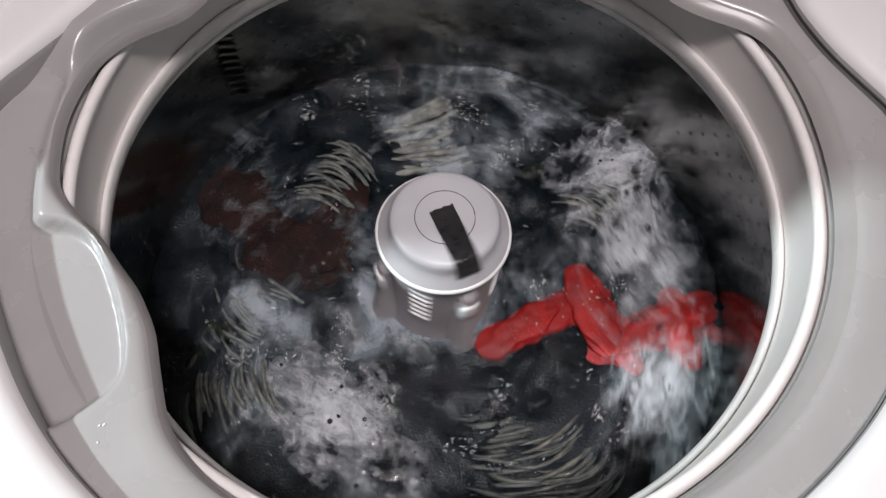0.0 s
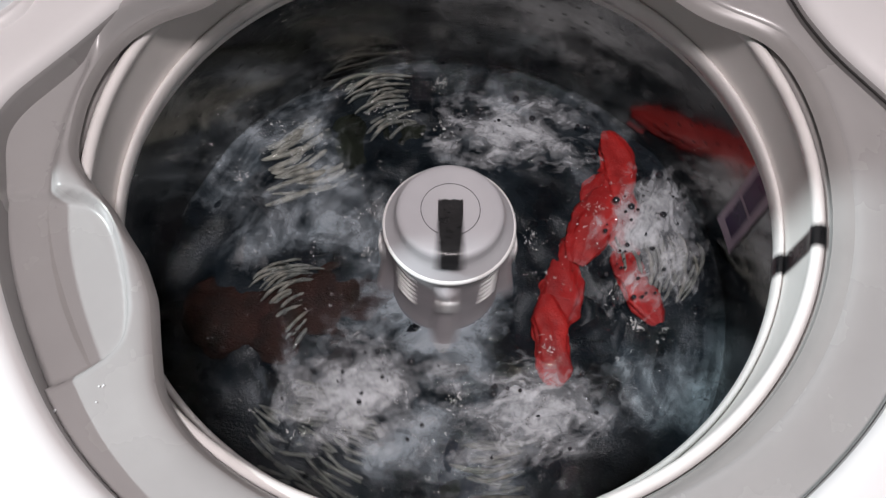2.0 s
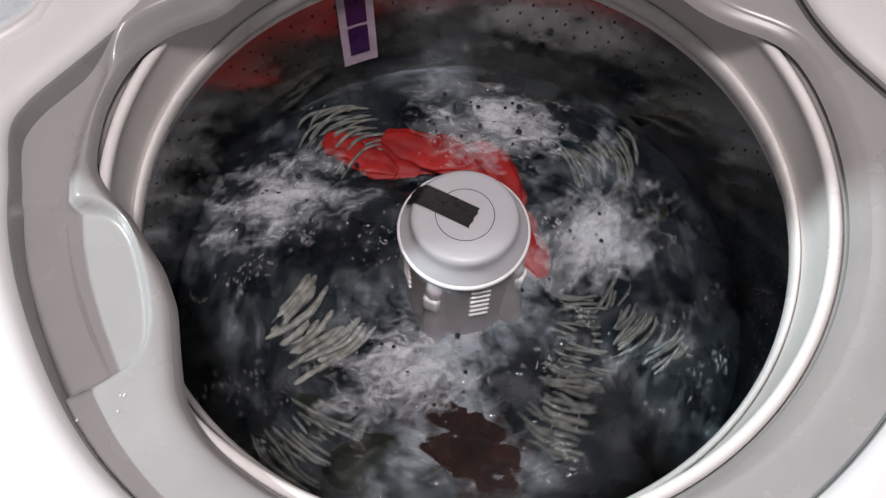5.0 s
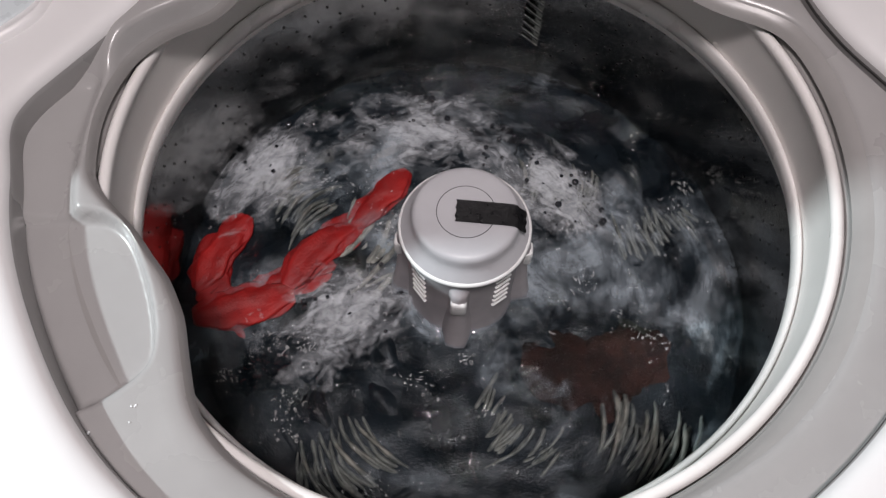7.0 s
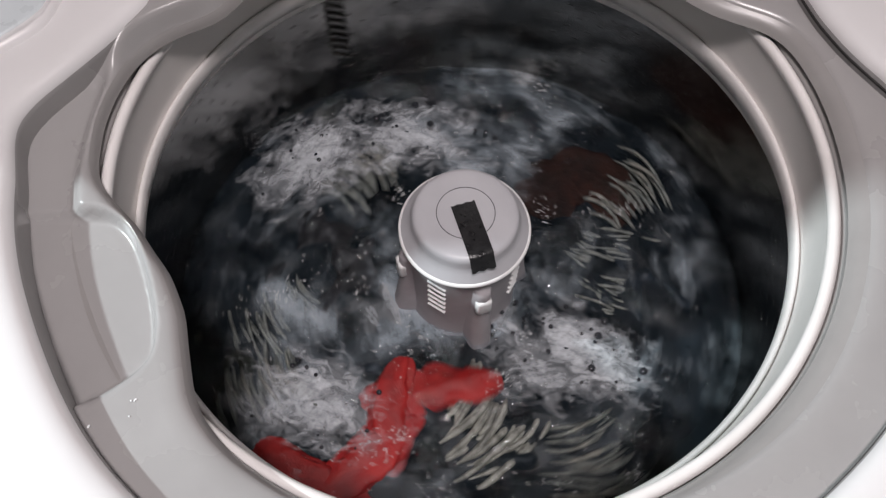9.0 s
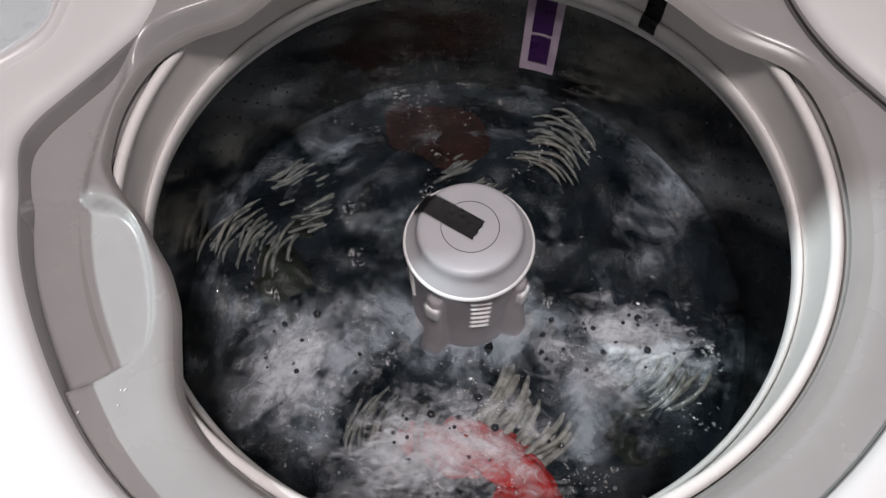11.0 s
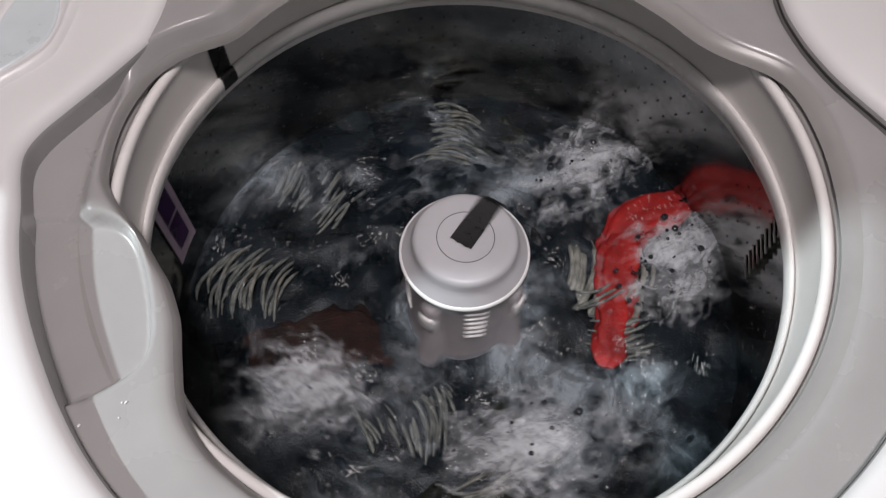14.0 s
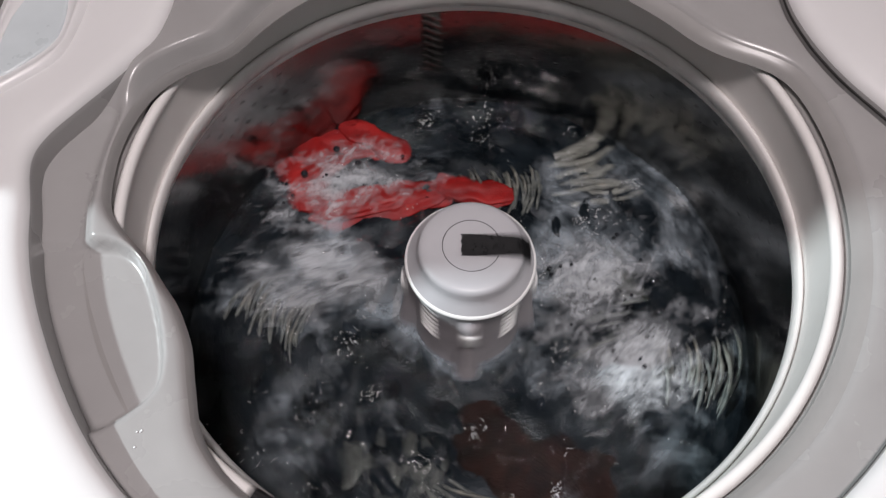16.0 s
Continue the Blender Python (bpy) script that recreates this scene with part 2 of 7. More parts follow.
# ---- the washing machine: cabinet and deck ----
DECK_Z = 0.0845


def deck_outline(n=360):
    """The opening in the deck: round in front, with notched shoulders behind."""
    pts = []
    for a in range(-172, -3, 3):
        r = 0.2858 + 0.0085 * math.exp(-((a + 26) / 17) ** 2) - 0.0042 * math.exp(-((a + 150) / 14) ** 2)
        pts.append((r * math.cos(radians(a)), r * math.sin(radians(a))))
    pts += [(0.2913, -0.0060), (0.2953, 0.0120), (0.2918, 0.0300), (0.2853, 0.0387), (0.2658, 0.0672), (0.2575, 0.0815), (0.2467, 0.1055), (0.2395, 0.1303), (0.2374, 0.1428), (0.2368, 0.1530), (0.2366, 0.1679), (0.2220, 0.2200), (0.1950, 0.2500), (0.1500, 0.2680), (0.0800, 0.2720),
            (0.0, 0.272)]
    pts += [(-0.0800, 0.2720), (-0.1500, 0.2680), (-0.1920, 0.2500), (-0.2130, 0.2200), (-0.2222, 0.1721), (-0.2215, 0.1480), (-0.2230, 0.1247), (-0.2272, 0.1024), (-0.2537, 0.0624), (-0.2849, 0.0202), (-0.2923, 0.0033), (-0.2909, -0.0121)]
    pts = [Vector((x, y, 0)) for x, y in pts]
    s = [0.0]
    for a, b in zip(pts, pts[1:] + pts[:1]):
        s.append(s[-1] + (b - a).length)
    xs, ys = [p.x for p in pts] + [pts[0].x], [p.y for p in pts] + [pts[0].y]
    u = np.linspace(0, s[-1], n, endpoint=False)
    x, y = np.interp(u, s, xs), np.interp(u, s, ys)
    for _ in range(2):
        x, y = (np.roll(x, 1) + x * 2 + np.roll(x, -1)) / 4, (np.roll(y, 1) + y * 2 + np.roll(y, -1)) / 4
    return [(float(a), float(b)) for a, b in zip(x, y)]


def washing_machine():
    wm = empty("washing_machine", "white top-loading washing machine with its lid open", "washing machine")
    out = deck_outline()
    rows, inner_wall = [], []
    for k, (x, y) in enumerate(out):
        px, py = out[k - 1]
        qx, qy = out[(k + 1) % len(out)]
        tx, ty = qx - px, qy - py
        ln = math.hypot(tx, ty)
        nx, ny = ty / ln, -tx / ln
        # where the way out from the middle meets the deck's rim
        far = min(0.345 / max(abs(x), 1e-6), 0.34 / max(abs(y), 1e-6))
        row = []
        for d, z in ((0.0004, 0.0760), (0.0010, 0.0780), (0.0024, 0.0803), (0.0046, 0.0822), (0.0075, 0.0836), (0.011, 0.0843), (0.015, DECK_Z), (0.02, DECK_Z)):
            row.append((x + nx * d, y + ny * d, z))
        inner_wall.append([(x + nx * d, y + ny * d, z) for d, z in ((0.0015, 0.0450), (0.0008, 0.0620), (0.0002, 0.0715), (0.0002, 0.0750), (0.0008, 0.0764))])
        far = max(far, 1.075)
        row += [(x * far, y * far, DECK_Z), (x * (far + 0.012), y * (far + 0.012), DECK_Z - 0.004)]
        rows.append(row)
    part("deck", grid_mesh(rows, closed_u=True), M["deck"], wm, "white enamelled deck with a rounded opening")
    # the deck's inner wall; the cover's grey stands in for its shade
    part("opening_wall", grid_mesh(inner_wall, closed_u=True), M["cover"], wm, "inner wall of the deck's opening, greyed for its shade")
    # seal along the opening's edge
    seal = []
    for k, (x, y) in enumerate(out):
        if x < 0.02:
            continue
        px, py = out[k - 1]
        qx, qy = out[(k + 1) % len(out)]
        tx, ty = qx - px, qy - py
        ln = math.hypot(tx, ty)
        nx, ny = ty / ln, -tx / ln
        w = (0.0006 + 0.0009 * smoothstep(-0.10, 0.02, y)) * smoothstep(0.10, 0.2, x) + 0.0003
        seal.append([(x - nx * w + nx * 0.0006, y - ny * w + ny * 0.0006, z) for w, z in ((-0.0012, 0.0732), (w * 0.5, 0.0727), (w * 0.8, 0.0717), (w * 0.6, 0.0707), (-0.001, 0.0700))])
    part("seal", grid_mesh(seal), M["gasket"], wm, "thin black rubber seal")
    cab = joined([box(-0.345, -0.335, -0.34, 0.34, -0.84, 0.081), box(0.335, 0.345, -0.34, 0.34, -0.84, 0.081),
                  box(-0.345, 0.345, -0.35, -0.34, -0.84, 0.081, 0.003), box(-0.345, 0.345, 0.34, 0.35, -0.84, 0.081)])
    part("cabinet", cab, M["deck"], wm, smooth=False)
    part("console", box(-0.345, 0.345, 0.352, 0.44, -0.02, 0.26, 0.012), M["deck"], wm, smooth=False)
    lid = moved(box(-0.262, 0.262, -0.012, 0.012, 0, 0.44, 0.009), pose(0, 0.322, 0.099, -8))
    part("lid", lid, M["deck"], wm, "white lid standing open", smooth=False)
    for x in (-0.2, 0.2):
        part("foot", moved(spun([(0.001, 0), (0.02, 0), (0.02, 0.02), (0.001, 0.02)], 20), pose(x, -0.3, -0.86)), M["gasket"], wm)
        part("foot", moved(spun([(0.001, 0), (0.02, 0), (0.02, 0.02), (0.001, 0.02)], 20), pose(x, 0.3, -0.86)), M["gasket"], wm)
    # the hinge recess with a rolled rim
    poly = [(-0.2915, 0.0762), (-0.2860, 0.100), (-0.2835, 0.150), (-0.2835, 0.210), (-0.340, 0.210), (-0.340, 0.0330)]
    for _ in range(3):
        poly = [q for (ax, ay), (bx, by) in zip(poly, poly[1:] + poly[:1]) for q in ((ax * 0.8 + bx * 0.2, ay * 0.8 + by * 0.2), (ax * 0.2 + bx * 0.8, ay * 0.2 + by * 0.8))]
    cx, cy = -0.316, 0.145

    def inset(d):
        return [(x + (cx - x) / math.hypot(cx - x, cy - y) * d, y + (cy - y) / math.hypot(cx - x, cy - y) * d) for x, y in poly]

    steps = [(inset(d), DECK_Z + z) for d, z in ((-0.004, -0.001), (-0.001, 0.0022), (0.0015, 0.0042), (0.0035, 0.0046), (0.0055, 0.0034), (0.007, 0.0012), (0.0145, 0.0010))]
    part("hinge_rim", grid_mesh([[(*pts[k], z) for pts, z in steps] for k in range(len(poly))], closed_u=True), M["deck"], wm, "rolled rim of the hinge recess")
    steps = [(inset(d), DECK_Z + z) for d, z in ((0.0140, 0.0008), (0.0150, 0.0020), (0.017, 0.0022), (0.019, 0.0022))]
    bm = grid_mesh([[(*pts[k], z) for pts, z in steps] + [(cx, cy, DECK_Z + 0.0022)] for k in range(len(poly))], closed_u=True)
    part("hinge_plate", bm, M["pale_blue"], wm, "pale bluish plate in the hinge recess")
    return wm


washing_machine()

# ---- the outer tub's cover, which swings on its springs ----
COVER_R = [(-180, 0.2475), (-174, 0.2464), (-164, 0.2202), (-153, 0.2087), (-145, 0.2110), (-137, 0.2260), (-132, 0.2382), (-125, 0.2446), (-112, 0.2478), (-90, 0.2485), (-45, 0.2490), (0, 0.2485), (10, 0.2492), (18, 0.2490), (22.5, 0.2462), (26, 0.2372), (29, 0.2260), (33, 0.2165), (38, 0.2110), (51, 0.2110), (75, 0.2125), (90, 0.2120), (110, 0.2130), (130, 0.2145), (148, 0.2110), (151, 0.2160), (154, 0.2255), (157, 0.2340), (160.5, 0.2405), (164, 0.2452), (170, 0.2480), (176, 0.2488), (180, 0.2475)]
POCKET = [(-0.2546, -0.0515), (-0.2278, -0.0517), (-0.2102, -0.0671), (-0.1930, -0.1020), (-0.1836, -0.1381), (-0.1863, -0.1553), (-0.2055, -0.1720), (-0.2199, -0.1786), (-0.3100, -0.2150), (-0.3350, -0.0520)]


def rounded(poly, times=2):
    """Corner cutting."""
    for _ in range(times):
        nxt = []
        for (ax, ay), (bx, by) in zip(poly, poly[1:] + poly[:1]):
            nxt += [(ax * 0.75 + bx * 0.25, ay * 0.75 + by * 0.25), (ax * 0.25 + bx * 0.75, ay * 0.25 + by * 0.75)]
        poly = nxt
    return poly


POCKET = rounded(POCKET)


def inside_depth(x, y, poly):
    """How far a point lies inside a polygon; below zero outside."""
    best, inside = 9.0, False
    for (ax, ay), (bx, by) in zip(poly, poly[1:] + poly[:1]):
        dx, dy = bx - ax, by - ay
        u = min(1, max(0, ((x - ax) * dx + (y - ay) * dy) / (dx * dx + dy * dy)))
        best = min(best, math.hypot(x - ax - u * dx, y - ay - u * dy))
        if (ay > y) != (by > y) and x < ax + (y - ay) / (by - ay) * (bx - ax):
            inside = not inside
    return best if inside else -best


def tub_cover():
    cover = empty("tub_cover", "grey plastic cover ring of the tub with a moulded bleach pocket", "tub cover")
    n = 600
    angles = [-180 + 360 * k / n for k in range(n)]
    base = [lerp_table(COVER_R, a) for a in angles]
    for _ in range(22):
        base = [(base[k - 1] + base[k] * 2 + base[(k + 1) % n]) / 4 for k in range(n)]
    ts = [0.0035, 0.0042, 0.005, 0.006, 0.0075, 0.009, 0.011, 0.0135, 0.016, 0.018] + [0.018 + 0.0020 * k for k in range(1, 46)]
    rim = [(0, 0.0545), (0.001, 0.0580), (0.002, 0.0605), (0.0035, 0.0627), (0.005, 0.0641), (0.0075, 0.0654), (0.011, 0.0662), (0.016, 0.0666), (0.04, 0.0664), (0.13, 0.063)]
    lower = []
    rows = []
    for a, r0 in zip(angles, base):
        c, s = math.cos(radians(a)), math.sin(radians(a))
        # the sloped collar is broad round the back and the far side, narrow by the pocket
        wide = 0.0035 + 0.0065 * smoothstep(-75, -35, a) * (1 - smoothstep(128, 150, a))
        row = []
        for u in ts:
            r = r0 + u + wide - 0.0035
            x, y, z = r * c, r * s, lerp_table(rim, u)
            if -185 < a < -120 or a > 172:
                z -= 0.0130 * smoothstep(-0.0005, 0.006, inside_depth(x, y, POCKET))
            # the back corner rises to the deck's edge, the outer strip beside the pocket lies lower
            z += 0.0120 * smoothstep(0.003, 0.012, u) * smoothstep(95, 125, a) * (1 - smoothstep(160, 171, a))
            side = 1 if a < -150 else smoothstep(160, 171, a)
            z -= side * (1 - smoothstep(-0.0005, 0.006, inside_depth(x, y, POCKET))) * 0.0090 * smoothstep(0.2505, 0.2615, r) * smoothstep(-0.12, -0.09, y)
            row.append((x, y, z))
        rows.append(row)
        lower.append([((r0 + u * wide / 0.0035) * c, (r0 + u * wide / 0.0035) * s, lerp_table(rim, u)) for u in (0, 0.0005, 0.001, 0.002, 0.0028, 0.0035)])
    part("ring", grid_mesh(rows, closed_u=True), M["cover"], cover)
    part("collar", grid_mesh(lower, closed_u=True), M["collar"], cover, "inner collar with shade put into its grey")
    # splashed drops on the front of the pocket
    rng = random.Random(4)
    for k in range(6):
        x, y = -0.185 - rng.random() * 0.03, -0.175 - rng.random() * 0.02
        d = bmesh.new()
        bmesh.ops.create_uvsphere(d, u_segments=10, v_segments=6, radius=0.0005 + 0.0004 * rng.random())
        for v in d.verts:
            v.co.z *= 0.5
        part("water_drop", moved(d, Matrix.Translation((x, y, 0.0667))), M["drop"], cover)
    # the tub's neck, close round the basket's ring, and its lower wall
    part("neck", spun([(0.2625, 0.0535), (0.2560, 0.0525), (0.2505, 0.0505), (0.2482, 0.0490), (0.2478, 0.0450), (0.2478, -0.005)], 192), M["collar"], cover)
    part("tub_wall", spun([(0.2560, 0.02), (0.285, 0.01), (0.30, -0.02), (0.30, -0.4), (0.29, -0.41), (0.001, -0.41)], 96), M["dark"], cover)
    return cover


m, t, p = nodes_of("clear_drop")
p.inputs["Base Color"].default_value = (0.75, 0.77, 0.78, 1)
p.inputs["Roughness"].default_value = 0.04
p.inputs["Coat Weight"].default_value = 1.0
M["drop"] = m
cover = tub_cover()

# ---- the basket ----
LABEL_TURN = 23.3


def basket():
    b = empty("wash_basket", "stainless steel wash basket with a pale balance ring", "wash basket")
    ring = [(0.262, -0.030), (0.250, -0.026), (0.241, -0.018), (0.2365, -0.010), (0.2352, -0.003), (0.2358, 0.002), (0.2372, 0.0045), (0.2388, 0.0042), (0.2398, 0.0015)]
    ridge = [(0.2404, 0.0425), (0.2392, 0.0450), (0.2392, 0.0478), (0.2404, 0.0500), (0.2425, 0.0510), (0.2450, 0.0506), (0.2468, 0.0488), (0.2474, 0.0450), (0.2474, -0.03)]
    part("balance_ring", spun(ring, 192), M["ring"], b, "pale grey plastic balance ring")
    part("ring_ridge", spun(ridge, 192), M["ring"], b)
    band = [(0.2397, 0.0010), (0.2404, 0.006), (0.2407, 0.020), (0.2407, 0.036), (0.2404, 0.0430)]
    part("ring_channel", spun(band, 192), M["channel"], b, "band between the ring's lip and ridge, shade put into its grey")
    wall = [(0.2615, -0.028), (0.2615, -0.10), (0.2605, -0.16), (0.2595, -0.22), (0.256, -0.30), (0.20, -0.345), (0.001, -0.35)]
    part("basket_wall", spun(wall, 128), M["steel"], b, "wet perforated stainless steel wall")
    # perforations: shallow dark cups, staggered
    cups = []
    for row in range(9):
        z = -0.045 - 0.0135 * row
        for k in range(72):
            if (k % 12) in (0, 11):
                continue
            a = 2 * math.pi * (k + 0.5 * (row % 2)) / 72
            d = bmesh.new()
            bmesh.ops.create_circle(d, cap_ends=True, segments=8, radius=0.00115)
            moved(d, Matrix.Rotation(a, 4, "Z") @ Matrix.Translation((0.2607, 0, z)) @ Matrix.Rotation(-math.pi / 2, 4, "Y"))
            cups.append(d)
    tagged(part("perforation", joined(cups), M["gasket"], b), kind="stuff")
    # louvred lint strips
    for a in (218,):
        for k in range(9):
            s = box(-0.0035, 0.0035, -0.011, 0.011, -0.0016, 0.0016, 0.001)
            part("louvre", moved(s, Matrix.Rotation(radians(a), 4, "Z") @ Matrix.Translation((0.2595, 0, -0.045 - 0.0095 * k)) @ Matrix.Rotation(radians(35), 4, "X")), M["steel"], b, smooth=False)
    # black tape over the ring
    rows = []
    base = ring[3:] + band[1:-1] + ridge[:7]
    prof = []
    for k, (r, z) in enumerate(base):
        (ra, za), (rb, zb) = base[max(k - 1, 0)], base[min(k + 1, len(base) - 1)]
        ln = math.hypot(rb - ra, zb - za)
        prof.append((r - (zb - za) / ln * 0.0008, z + (rb - ra) / ln * 0.0008))
    for k in range(9):
        w = (k - 4) / 4 * 0.0085
        rows.append([(r * math.cos(w / 0.25), r * math.sin(w / 0.25), z) for r, z in prof])
    part("ring_tape", grid_mesh(rows), M["tape"], b, "strip of black tape")
    # the purple label on the wall
    a0 = radians(LABEL_TURN)

    def plate(w, z0, z1, lift, n=10):
        rows = []
        for k in range(n + 1):
            a = a0 + (k / n - 0.5) * w / 0.26
            r = 0.2606 - lift
            rows.append([(r * math.cos(a), r * math.sin(a), z0 + (z1 - z0) * j / 6) for j in range(7)])
        return grid_mesh(rows)

    lab = part("wall_label", plate(0.036, -0.142, -0.028, 0.0008), M["label"], b, "pale label printed purple")
    part("print", plate(0.0205, -0.128, -0.090, 0.0016), M["purple"], lab)
    part("print", plate(0.0205, -0.086, -0.036, 0.0016), M["purple"], lab)
    part("mark", plate(0.010, -0.0885, -0.0855, 0.0022), M["label"], lab)
    return b


wash_basket = basket()


# ---- the agitator ----
DOME = [(0.0005, -0.0350), (0.010, -0.0350), (0.0205, -0.0351), (0.033, -0.0353), (0.0382, -0.0358), (0.0405, -0.0367), (0.0419, -0.0382), (0.0427, -0.0405), (0.0432, -0.0450),
        (0.0442, -0.0480), (0.0466, -0.0515), (0.0498, -0.0550), (0.0520, -0.0578)]


def dome_height(r):
    return lerp_table(DOME, r)


def agitator():
    a = empty("agitator", "grey plastic agitator with a domed cap marked by black tape", "agitator")
    part("cap", spun(DOME, 128), M["cap"], a, "smooth grey domed cap")
    part("cap_rim", spun([(0.0515, -0.0570), (0.0528, -0.0574), (0.0536, -0.0588), (0.0536, -0.0602), (0.0526, -0.0612), (0.0500, -0.0612)], 128), M["white"], a, "thin white rim")
    part("seam", spun([(0.0226, -0.0352), (0.0227, -0.0349), (0.0231, -0.0349), (0.0232, -0.0352)], 96), M["gasket"], a)
    rows = []
    for j in range(9):
        w = (j / 8 - 0.5) * 0.0195
        row = []
        for k in range(31):
            u = -0.008 + 0.0555 * k / 30 + 0.0006 * math.sin(j * 2.1)
            r = math.hypot(u, w)
            row.append((u, w, max(dome_height(r), -0.0405 - 0.9 * max(0.0, r - 0.0428)) + 0.0008))
        rows.append(row)
    part("tape", grid_mesh(rows), M["tape"], a, "strip of black tape")
    col = [(0.050, -0.0605), (0.0492, -0.064), (0.0486, -0.075), (0.0476, -0.11), (0.0476, -0.140), (0.0480, -0.156), (0.0490, -0.170), (0.0505, -0.184), (0.054, -0.21), (0.12, -0.29), (0.10, -0.34)]
    part("column", spun(col, 96), M["column"], a, "mauve-grey column flaring into the water")
    prof = [(0.0540, -0.0780), (0.0558, -0.082), (0.0565, -0.090), (0.0565, -0.100), (0.0562, -0.106), (0.0565, -0.118), (0.0580, -0.132), (0.0595, -0.146), (0.0612, -0.158), (0.0630, -0.168), (0.066, -0.182), (0.07, -0.22)]
    rows = []
    for r, z in prof:
        h = 0.0072 + 0.0030 * smoothstep(0.102, 0.165, -z)
        rows.append([(0.044, -h * 1.35, z + 0.001), (r - 0.006, -h, z), (r - 0.0015, -h * 0.72, z), (r, 0, z), (r - 0.0015, h * 0.72, z), (r - 0.006, h, z), (0.044, h * 1.35, z + 0.001)])
    top = [[(0.044, y * 0.62, -0.074) for _, y, _ in rows[0]]]
    for k in range(4):
        m = Matrix.Rotation(radians(90 * k), 4, "Z")
        f = part("fin", moved(grid_mesh(top + rows), m), M["column"], a)
        tip = moved(box(0.0500, 0.0582, -0.0068, 0.0068, -0.1085, -0.0880, 0.0030), m)
        part("fin_tip", tip, M["white"], f, "white rounded tip")
        m2 = Matrix.Rotation(radians(90 * k + 45), 4, "Z")
        for j in range(6):
            rung = moved(box(-0.0014, 0.0014, -0.0085, 0.0085, -0.0009, 0.0009, 0.0006), m2 @ Matrix.Translation((0.0482, 0, -0.0790 - 0.0092 * j)) @ Matrix.Rotation(radians(-14), 4, "X"))
            part("rung", rung, M["white"], a)
    return a


agit = agitator()

# ---- water and laundry ----
WATER_Z = -0.168


def fold_noise(x, y, z):
    return noise.noise(Vector((x, y, z)))


def water_disc(name, mat, swell, label, r1=0.2625):
    rows = []
    n, nr = 160, 48
    for k in range(n):
        a = 2 * math.pi * k / n
        row = []
        for j in range(nr + 1):
            r = 0.046 + (r1 - 0.046) * j / nr
            x, y = r * math.cos(a), r * math.sin(a)
            h = swell * (4.5 * fold_noise(x * 16, y * 16, 3) + 2.2 * fold_noise(x * 42, y * 42, 7) + 1.0 * math.sin(r * 260 + 2 * a + 4 * fold_noise(x * 8, y * 8, 1)))
            row.append((x, y, h))
        rows.append(row)
    w = part(name, grid_mesh(rows, closed_u=True), mat)
    w.visible_shadow = False
    return tagged(w, label, "water", kind="structure")


def cloth_heap(name, mat, seed, rx, ry, amp, label, category="garment", lift=0.0):
    """A rumpled piece of cloth: a lens with deep wandering folds and a ragged outline."""
    rng = random.Random(seed)
    ox, oy = rng.random() * 50, rng.random() * 50
    rows = []
    n, nr = 72, 22
    for k in range(n):
        a = 2 * math.pi * k / n
        edge = 1 + 0.22 * fold_noise(math.cos(a) * 1.6 + ox, math.sin(a) * 1.6 + oy, 0) + 0.06 * fold_noise(math.cos(a) * 6 + ox, math.sin(a) * 6, 2)
        row = []
        for j in range(nr + 1):
            f = j / nr
            x, y = rx * edge * f * math.cos(a), ry * edge * f * math.sin(a)
            wx = x + 0.012 * fold_noise(x * 20 + ox, y * 20, 5)
            wy = y + 0.012 * fold_noise(x * 20, y * 20 + oy, 9)
            ridge = 1 - abs(fold_noise(wx * 24 + ox, wy * 11 + oy, 1)) * 2.2
            z = amp * (ridge * 0.75 + 0.5 * fold_noise(wx * 60 + ox, wy * 40 + oy, 4)) * (1 - f ** 4) - 0.035 * f ** 5 + lift
            row.append((x, y, z))
        rows.append(row)
    bottom = [[(p[0] * 0.8, p[1] * 0.8, -0.05) for p in [row[-1]]][0] for row in rows]
    for row, q in zip(rows, bottom):
        row.append(q)
    g = empty(name, label, category)
    part("body", grid_mesh(rows, closed_u=True), mat, g)
    for k in range(2):
        sl = fold_piece("sleeve", mat, g, seed * 7 + k, 0.13, 0.045, 0.026)
        sl.matrix_basis = pose(rx * rng.uniform(-0.6, 0.6), ry * rng.uniform(-0.6, 0.6), -0.020, 0, rng.uniform(-6, 6), rng.uniform(0, 180))
    return g


def fold_piece(name, mat, parent, seed, length, width, height, rumple=1.0):
    """One limp fold of wet cloth, closed all round, lying along x."""
    rng = random.Random(seed)
    o = rng.random() * 90
    bend = rng.uniform(-0.009, 0.009)
    rows = []
    n, nr = 44, 44
    for k in range(n + 1):
        f = k / n
        env = (math.sin(math.pi * (0.02 + 0.96 * f))) ** (0.42 if rumple < 1 else 0.55)
        cx, cy = (f - 0.5) * length, bend * math.sin(math.pi * f)
        row = []
        for j in range(nr):
            a = 2 * math.pi * j / nr
            c, s = math.cos(a), math.sin(a)
            crease = 1 + 0.22 * rumple * fold_noise(f * 6 + o, c * 2.2, s * 2.2) + 0.20 * rumple * rumple * math.sin(5 * a + 4 * f + o + 2 * fold_noise(f * 4, o, 2)) * (1 if s > 0 else 0.3) + 0.10 * rumple * fold_noise(f * 16 + o, c * 7, s * 7)
            w = width / 2 * env * (1 + 0.25 * fold_noise(f * 3 + o, 7, 1))
            row.append((cx, cy + c * w * crease, s * height / 2 * env * crease))
        rows.append(row)
    return part(name, grid_mesh(rows, closed_v=True), mat, parent)


